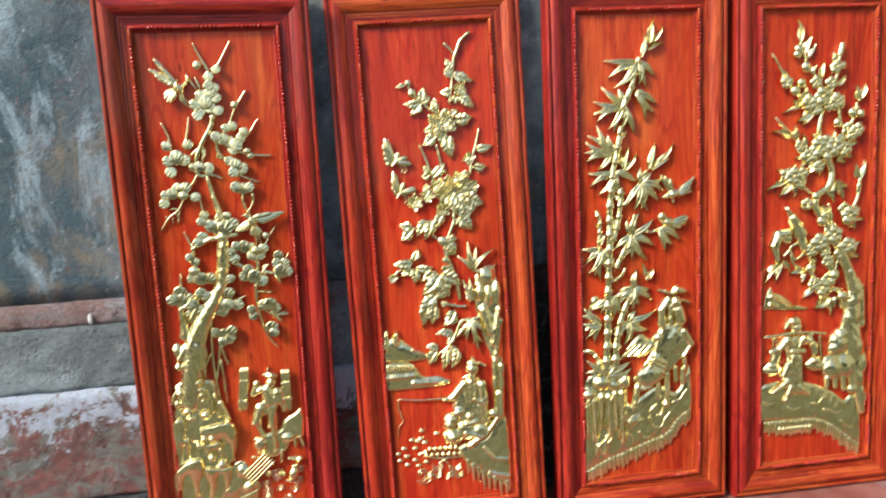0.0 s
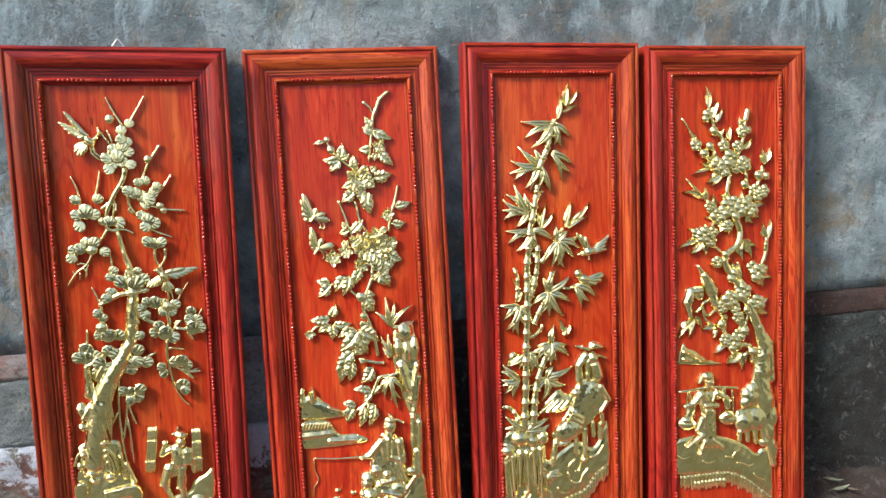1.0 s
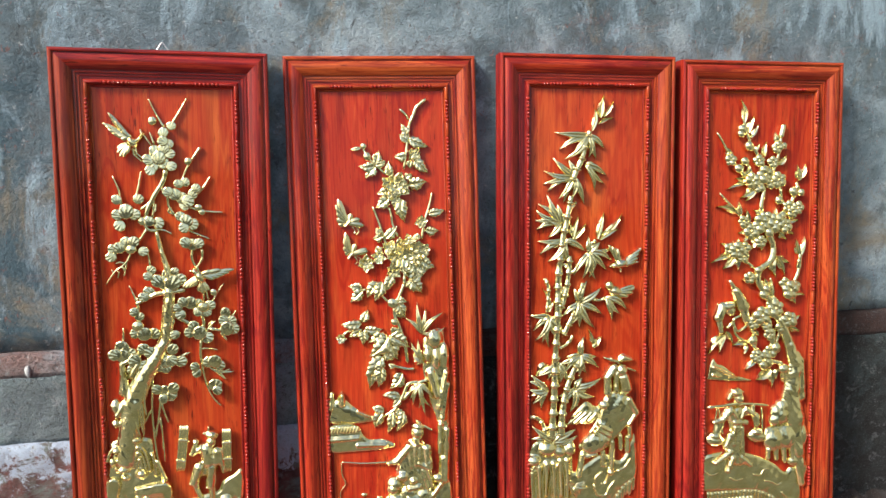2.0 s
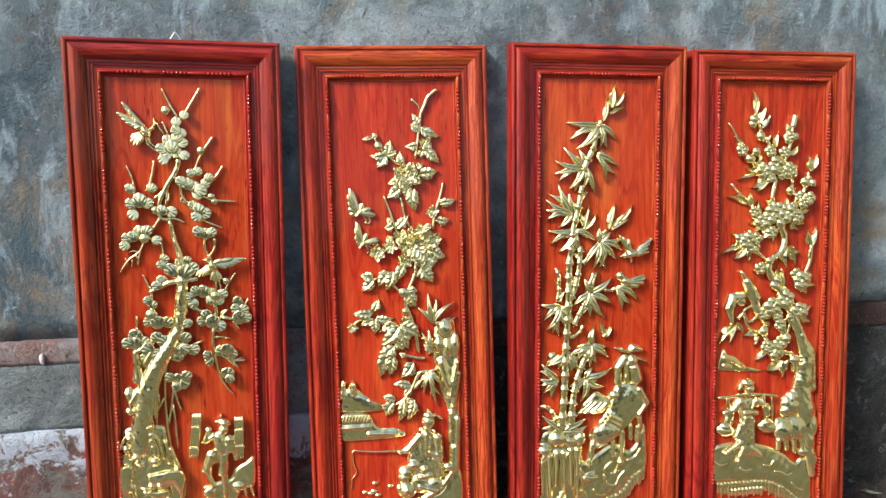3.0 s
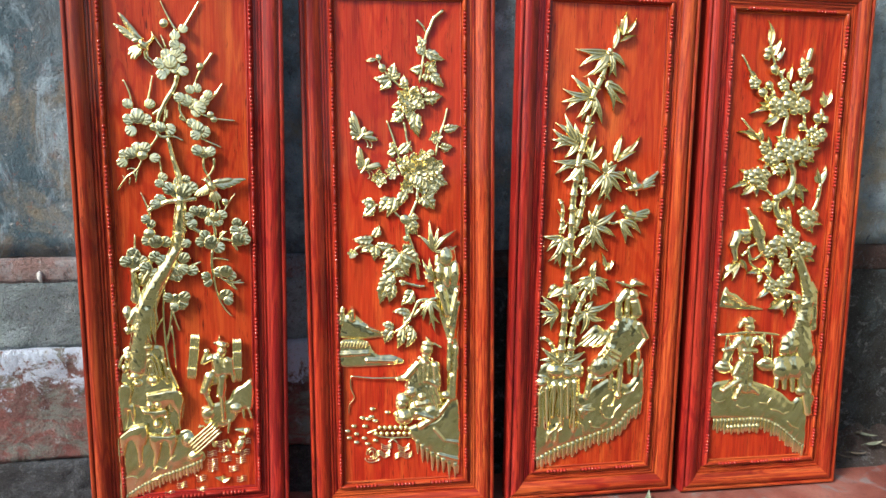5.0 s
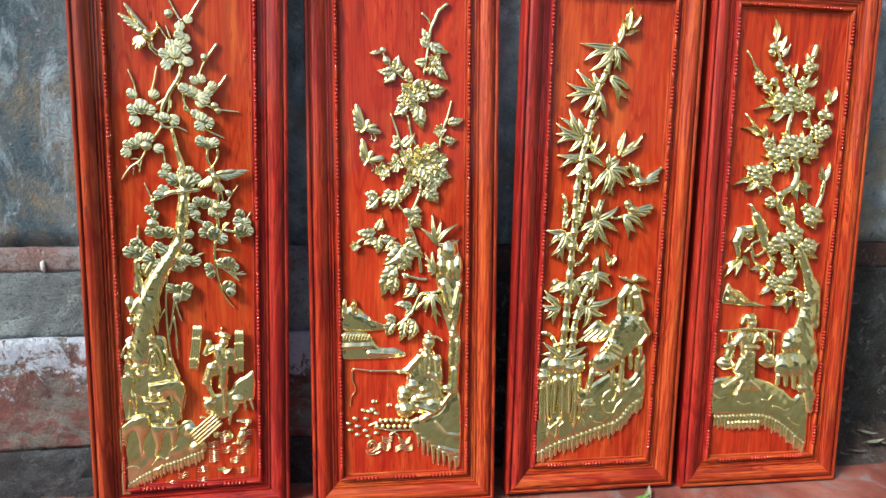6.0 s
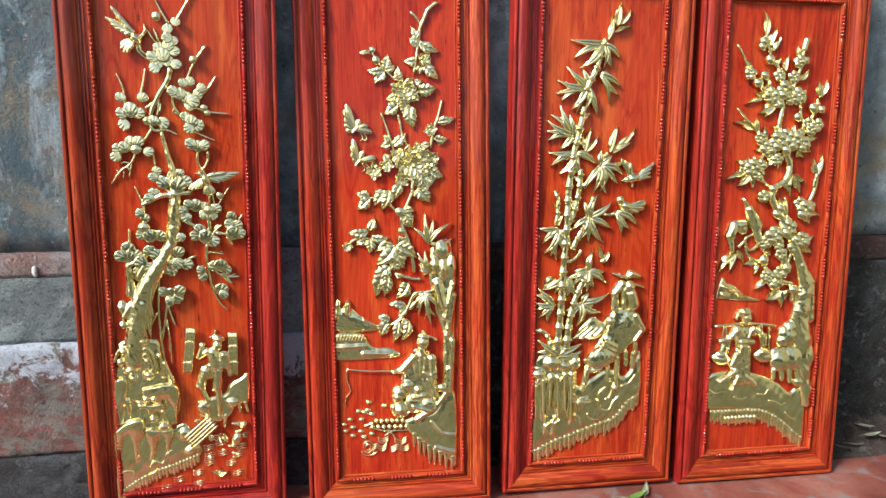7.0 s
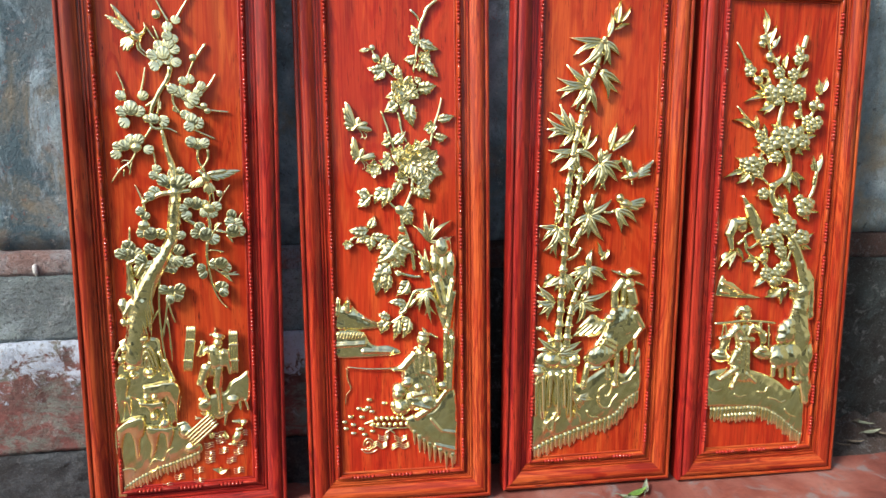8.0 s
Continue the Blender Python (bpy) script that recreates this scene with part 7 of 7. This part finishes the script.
leaves(peach, [(7.95, 66.57, 10.32, 68.01, 1.69), (3.2, 63.97, 2.81, 69.0, 1.67), (2.13, 66.63, 1.09, 68.88, 1.3), (8.37, 57.73, 10.87, 59.71, 1.51), (8.15, 56.92, 10.76, 55.65, 1.89), (-2.97, 53.37, -6.84, 53.06, 2.04), (-2.93, 52.84, -4.09, 50.71, 1.67), (-0.62, 48.99, -3.54, 47.03, 1.87), (3.06, 46.71, -0.74, 44.5, 2.45), (3.65, 46.69, 3.53, 42.44, 2.27), (5.1, 46.93, 4.73, 44.19, 1.89), (6.95, 46.05, 6.92, 42.61, 2.09), (9.9, 91.85, 9.16, 95.53, 1.66), (9.73, 92.11, 11.43, 95.82, 1.66), (10.26, 73.97, 9.34, 77.9, 1.68), (10.55, 73.97, 11.62, 78.56, 1.68), (-1.16, 56.29, -0.19, 54.93, 1.3), (9.31, 85.17, 10.39, 84.4, 1.29)])
cast(peach, 'bird', [
    ('c', -7.73, 68.29, -6.15, 65.92, 0.43, 0.85, 0.7, 0.5),
    ('c', -6.15, 65.92, -4.18, 62.34, 1.14, 1.57, 0.8, 0.8),
    ('c', -4.18, 62.34, -3.37, 59.0, 1.29, 1.0, 0.7, 0.7),
    ('c', -3.37, 59.0, -1.74, 56.3, 0.86, 0.43, 0.6, 0.5)], 'long-tailed perched bird', cell=0.09, ripple=0.07, freq=6.0)
cast(peach, 'bird', [
    ('c', -7.35, 62.64, -9.6, 62.28, 1.0, 1.28, 0.8, 0.8),
    ('c', -9.6, 62.28, -10.57, 59.79, 1.28, 1.14, 0.8, 0.8),
    ('c', -10.57, 59.79, -9.93, 56.46, 0.99, 0.57, 0.7, 0.6),
    ('e', -7.55, 61.46, 1.28, 1.28, 0, 0.8, 0.7),
    ('c', -8.14, 57.49, -7.06, 58.4, 0.43, 0.43, 0.7, 0.5)], 'curled perched bird', cell=0.09, ripple=0.07, freq=6.0)
leaves(peach, [(-8.88, 55.64, -12.88, 51.33, 2.2), (-8.88, 55.64, -12.15, 53.31, 1.65), (-8.84, 55.11, -10.32, 51.4, 1.65), (-8.65, 56.44, -6.87, 53.46, 1.83)], h=.7, name='tail_feather')
cast(peach, 'hill', [
    ('p', [(-12.87, 45.08), (-12.45, 47.55), (-12.07, 48.81), (-11.45, 49.96), (-10.39, 48.65), (-8.67, 48.05), (-7.13, 46.81), (-5.34, 45.65), (-3.35, 44.94), (-1.58, 44.14), (-7.66, 44.5)], 0.55, 0.25),
    ('c', -11.53, 47.99, -9.56, 47.29, 0.32, 0.2, 0.5, 0.4),
    ('c', -10.28, 47.3, -8.32, 46.69, 0.32, 0.2, 0.5, 0.4),
    ('c', -8.78, 46.51, -7.06, 46.04, 0.32, 0.2, 0.5, 0.4),
    ('c', -7.51, 45.68, -5.31, 45.29, 0.32, 0.2, 0.5, 0.4),
    ('c', -11.62, 46.19, -9.67, 45.71, 0.32, 0.2, 0.5, 0.4)], 'small cast hill with curling ridges', cell=0.09)
figure = [
    ('e', -5.22, 40.34, 1.26, 1.55, 0, 1.1, 0.9),
    ('e', -5.67, 41.63, 1.65, 0.97, -15, 1.2, 0.8),
    ('c', -7.32, 41.2, -7.82, 40.21, 0.44, 0.29, 1.0, 0.4),
    ('c', -5.26, 42.44, -4.24, 41.83, 0.34, 0.24, 1.2, 0.4),
    ('p', [(-7.3, 38.01), (-4.93, 38.64), (-2.89, 37.45), (-1.99, 35.59), (-3.91, 35.17), (-4.2, 32.87), (-4.12, 29.15), (-3.02, 24.91), (-1.22, 23.91), (-5.36, 23.58), (-7.44, 25.05), (-8.23, 28.81), (-7.12, 32.94), (-7.83, 35.72)], 1.45, 0.7),
    ('c', -7.26, 37.55, -9.26, 35.53, 0.97, 0.77, 1.1, 0.7),
    ('c', -9.26, 35.53, -11.62, 34.9, 0.68, 0.44, 1.0, 0.6),
    ('c', -3.37, 37.46, -1.56, 36.27, 0.87, 0.68, 1.1, 0.7),
    ('c', -1.56, 36.27, -1.52, 38.57, 0.63, 0.44, 1.1, 0.6),
    ('c', -9.69, 34.85, -10.45, 32.34, 1.06, 0.97, 0.8, 0.5),
    ('c', -0.52, 35.55, -0.11, 33.69, 0.97, 0.68, 0.8, 0.5),
    ('c', -6.28, 34.54, -3.36, 34.46, 0.63, 0.58, 1.45, 0.4),
    ('c', -6.18, 33.38, -6.57, 29.22, 0.48, 0.44, 1.45, 0.35)]
more = [
    ('c', -5.21, 33.36, -5.2, 24.51, 0.44, 0.44, 1.45, 0.35),
    ('c', -4.33, 33.33, -3.91, 24.94, 0.39, 0.44, 1.4, 0.35),
    ('c', -7.0, 31.55, -8.48, 28.81, 0.73, 0.48, 1.2, 0.5),
    ('c', -7.14, 27.38, -11.07, 24.94, 0.73, 0.48, 1.0, 0.6),
    ('c', -6.54, 25.96, -7.74, 22.72, 0.77, 0.58, 1.1, 0.6),
    ('c', -4.33, 25.89, -1.96, 23.93, 0.68, 0.58, 1.2, 0.5),
    ('c', -7.02, 37.54, -5.63, 35.44, 0.34, 0.29, 1.6, 0.3),
    ('c', -3.86, 37.47, -4.66, 35.42, 0.34, 0.29, 1.6, 0.3),
    ('e', -11.38, 34.98, 0.58, 0.48, 0, 1.1, 0.5)]
cast(peach, 'yoke_carrier', figure + more, 'plain cast figure with a yoke', cell=0.08, ripple=0.05, freq=13.0, sway=0.2, soft=5)
twig(peach, 'yoke', [(-13.39, 38.64), (-9.65, 38.77), (-6.05, 39.06), (-1.64, 38.76), (2.37, 38.2)], 0.38, 0.35, h=1.3, knob=0.1)
twig(peach, 'rope', [(-10.65, 38.54), (-11.4, 32.1)], 0.24, 0.21, h=0.8, knob=0.0)
twig(peach, 'rope', [(-10.36, 38.53), (-9.05, 31.72)], 0.24, 0.21, h=0.8, knob=0.0)
twig(peach, 'rope', [(-1.61, 38.34), (-0.59, 32.2)], 0.25, 0.21, h=0.8, knob=0.0)
twig(peach, 'rope', [(0.91, 37.97), (1.34, 32.11)], 0.25, 0.21, h=0.8, knob=0.0)
cast(peach, 'basket', [
    ('e', -11.01, 30.42, 2.33, 1.46, -10, 0.7, 0.8),
    ('e', -11.07, 31.53, 1.6, 1.02, 0, 0.7, 0.9)], 'round brass basket', cell=0.09, ripple=0.06, freq=7.0)
cast(peach, 'basket', [
    ('e', -0.18, 30.64, 2.38, 1.49, -10, 0.7, 0.8),
    ('e', -0.26, 31.76, 1.63, 1.04, 0, 0.7, 0.9)], 'round brass basket', cell=0.09, ripple=0.06, freq=7.0)
cast(peach, 'ground', [
    ('p', [(-13.3, 17.94), (-13.61, 25.54), (-10.36, 27.05), (-5.23, 26.95), (-0.43, 25.87), (4.67, 23.5), (7.87, 21.05), (9.75, 22.1), (11.93, 19.69), (12.37, 8.62), (9.78, 10.25), (5.54, 13.99), (1.42, 16.68), (-6.08, 17.53)], 0.6, 0.4)], 'smooth brass bank')
for line in ([(-13.63, 22.95), (-11.99, 21.89), (-9.93, 22.32)],
             [(-6.93, 20.94), (-5.54, 20.13), (-3.45, 20.46)],
             [(-0.86, 21.23), (1.02, 21.01), (1.99, 22.15), (3.3, 22.46)],
             [(2.23, 19.43), (4.15, 19.0), (5.58, 18.17), (7.05, 18.63)],
             [(6.83, 16.32), (8.04, 14.97), (10.19, 14.1)]):
    twig(peach, 'curl', line, 0.26, 0.16, h=0.62, knob=0.1)
fringe(peach, [(-12.81, 17.06), (-7.52, 17.04), (-1.59, 16.99), (2.21, 16.2), (6.15, 13.95), (9.41, 11.15), (12.01, 9.23)], 28, 2.35)
fringe(peach, [(-9.15, 15.2), (-5.91, 15.3), (-0.55, 15.3)], 9, 1.3, h=0.75)


# ---- hanger, leaves and litter ----
def wire(pts, r, n=6):
    """A bent round wire through points in metres."""
    line = [Vector(p) for p in pts]
    verts, faces = [], []
    for i, p in enumerate(line):
        d = (line[min(i + 1, len(line) - 1)] - line[max(i - 1, 0)]).normalized()
        a = d.cross(Vector((0, 1, 0.2))).normalized()
        b = d.cross(a)
        verts += [p + r * (a * math.cos(2 * math.pi * k / n) + b * math.sin(2 * math.pi * k / n)) for k in range(n)]
    for i in range(len(line) - 1):
        for k in range(n):
            u, v = i * n + k, i * n + (k + 1) % n
            faces.append((u, v, v + n, u + n))
    return verts + [], faces + [tuple(range(n)), tuple(range(len(verts) - n, len(verts)))]


part("hanger", wire([(-0.016, 0.037, TALL - 0.02), (-0.014, 0.037, TALL), (-0.001, 0.036, TALL + 0.019), (0.001, 0.036, TALL + 0.019), (0.014, 0.037, TALL), (0.016, 0.037, TALL - 0.02)], 0.0013), STEEL, plum, "bent steel wire hanging loop")

TWINE = plain_material("brown_twine", (0.16, 0.07, 0.05), (0.26, 0.12, 0.08), 90.0, 0.8)
part("hanging_string", wire([(0.085, 0.030, TALL - 0.012), (0.087, 0.034, TALL + 0.004), (0.092, 0.036, TALL + 0.012), (0.098, 0.038, TALL + 0.018), (0.101, 0.040, TALL + 0.026)], 0.0011), TWINE, bamboo, "loose brown string end")
GREEN = plain_material("fresh_leaf", (0.06, 0.14, 0.03), (0.16, 0.28, 0.06), 40.0, 0.45)
PALE = plain_material("pale_leaf_back", (0.12, 0.14, 0.10), (0.26, 0.28, 0.21), 50.0, 0.6)
SOIL = footing_material("crumbled_mortar", ((0.035, 0.03, 0.028), (0.08, 0.06, 0.052), (0.14, 0.10, 0.085)), (0.06, 0.035, 0.03), 0.15, 8)
DRY = plain_material("dry_leaf", (0.07, 0.055, 0.04), (0.18, 0.15, 0.11), 50.0, 0.8)


def fallen_leaf(place, long, wide, curl, material, label):
    """A thin curled leaf with a midrib and a short stalk."""
    verts, faces, n = [], [], 9
    for i in range(n + 1):
        t = i / n
        half = 0.5 * wide * max(0.03, math.sin(math.pi * t ** 0.8))
        for s in (-1.0, -0.5, 0.0, 0.5, 1.0):
            z = 0.002 + curl * long * (t - 0.4) ** 2 + 0.35 * half * s * s + (-0.001 if s == 0 else 0)
            verts.append((long * (t - 0.5), half * s, z))
    for i in range(n):
        for k in range(4):
            a = i * 5 + k
            faces.append((a, a + 5, a + 6, a + 1))
    m = len(verts)
    verts += [(x, y, z - 0.0008) for x, y, z in verts]
    faces += [tuple(v + m for v in f)[::-1] for f in faces]
    leaf = part("fallen_leaf", (verts, faces), material)
    leaf.matrix_basis = place
    part("stalk", wire([(-0.5 * long - 0.012, 0, 0.004), (-0.5 * long, 0, 0.004 + curl * long * 0.16), (-0.4 * long, 0, 0.003 + curl * long * 0.12)], 0.0009, 5), material, leaf)
    return tagged(leaf, label, "leaf", "fallen leaves")


for x, y, z, rz, long, wide, curl, mat, label in (
        (0.236, -0.216, 0.001, 20, 0.060, 0.018, 0.5, GREEN, "fresh green fallen leaf on the red floor"),
        (0.262, -0.202, 0.002, 62, 0.050, 0.015, 0.8, PALE, "pale curled leaf on the red floor"),
        (0.208, -0.228, 0.001, -28, 0.045, 0.014, 0.4, PALE, "pale curled leaf on the red floor"),
        (0.945, -0.062, 0.050, -48, 0.056, 0.017, 0.5, PALE, "pale grey-green leaf on the rubble"),
        (0.955, -0.086, 0.036, 6, 0.060, 0.014, 0.35, PALE, "pale grey-green leaf on the rubble"),
        (0.985, -0.092, 0.032, -50, 0.040, 0.012, 0.6, DRY, "dry brown leaf on the rubble"),
        (0.930, -0.055, 0.054, 15, 0.030, 0.010, 0.7, DRY, "dry brown leaf on the rubble"),
        (0.900, -0.098, 0.018, -15, 0.045, 0.012, 0.4, DRY, "dry brown leaf at the wall foot"),
        (0.860, -0.102, 0.014, -40, 0.034, 0.010, 0.6, DRY, "dry brown leaf at the wall foot")):
    fallen_leaf(pose(x, y, z, 0, 0, rz), long, wide, curl, mat, label)


def rubble_bank():
    """Loose crumbs of mortar and soil heaped along the foot of the wall."""
    verts, faces, nx, ny = [], [], 90, 12
    for j in range(ny + 1):
        for i in range(nx + 1):
            x, t = 0.70 + 1.2 * i / nx, j / ny
            y = -0.125 + 0.095 * t + 0.02 * noise.noise(Vector((x * 9, 0, 5)))
            q = Vector((x * 22, y * 22, 1.0))
            verts.append((x, y, max(-0.002, 0.070 * t ** 1.2 - 0.006 + 0.016 * noise.noise(q) * (0.3 + t) + 0.008 * noise.noise(q * 3.3) * (0.3 + t))))
    w = nx + 1
    for j in range(ny):
        for i in range(nx):
            a = j * w + i
            faces.append((a, a + 1, a + w + 1, a + w))
    return verts, faces


tagged(part("rubble", rubble_bank(), SOIL), "crumbled mortar and soil at the wall foot", "rubble", kind="stuff")


def round_plaque(x, z, r, deep):
    """A round wall plaque with a rolled rim and a shallow dished face."""
    outline = [(1.0, 0.0), (1.0, 0.6), (0.985, 0.9), (0.96, 1.0), (0.93, 0.9), (0.88, 0.6), (0.5, 0.45), (0.0, 0.4)]
    n, verts, faces = 64, [], []
    for rho, d in outline:
        for i in range(n):
            a = 2 * math.pi * i / n
            verts.append((x + r * rho * math.cos(a), 0.003 - deep * d, z + r * rho * math.sin(a)))
    for j in range(len(outline) - 1):
        for i in range(n):
            a, b = j * n + i, j * n + (i + 1) % n
            faces.append((a, b, b + n, a + n))
    return verts, faces


ORANGE = plain_material("orange_plastic", (0.85, 0.36, 0.02), (0.95, 0.46, 0.04), 8.0, 0.35)
tagged(part("wall_plaque", round_plaque(-0.487, 1.468, 0.16, 0.008), ORANGE, sharp=40), "round orange plaque hanging on the plastered wall", "plaque")
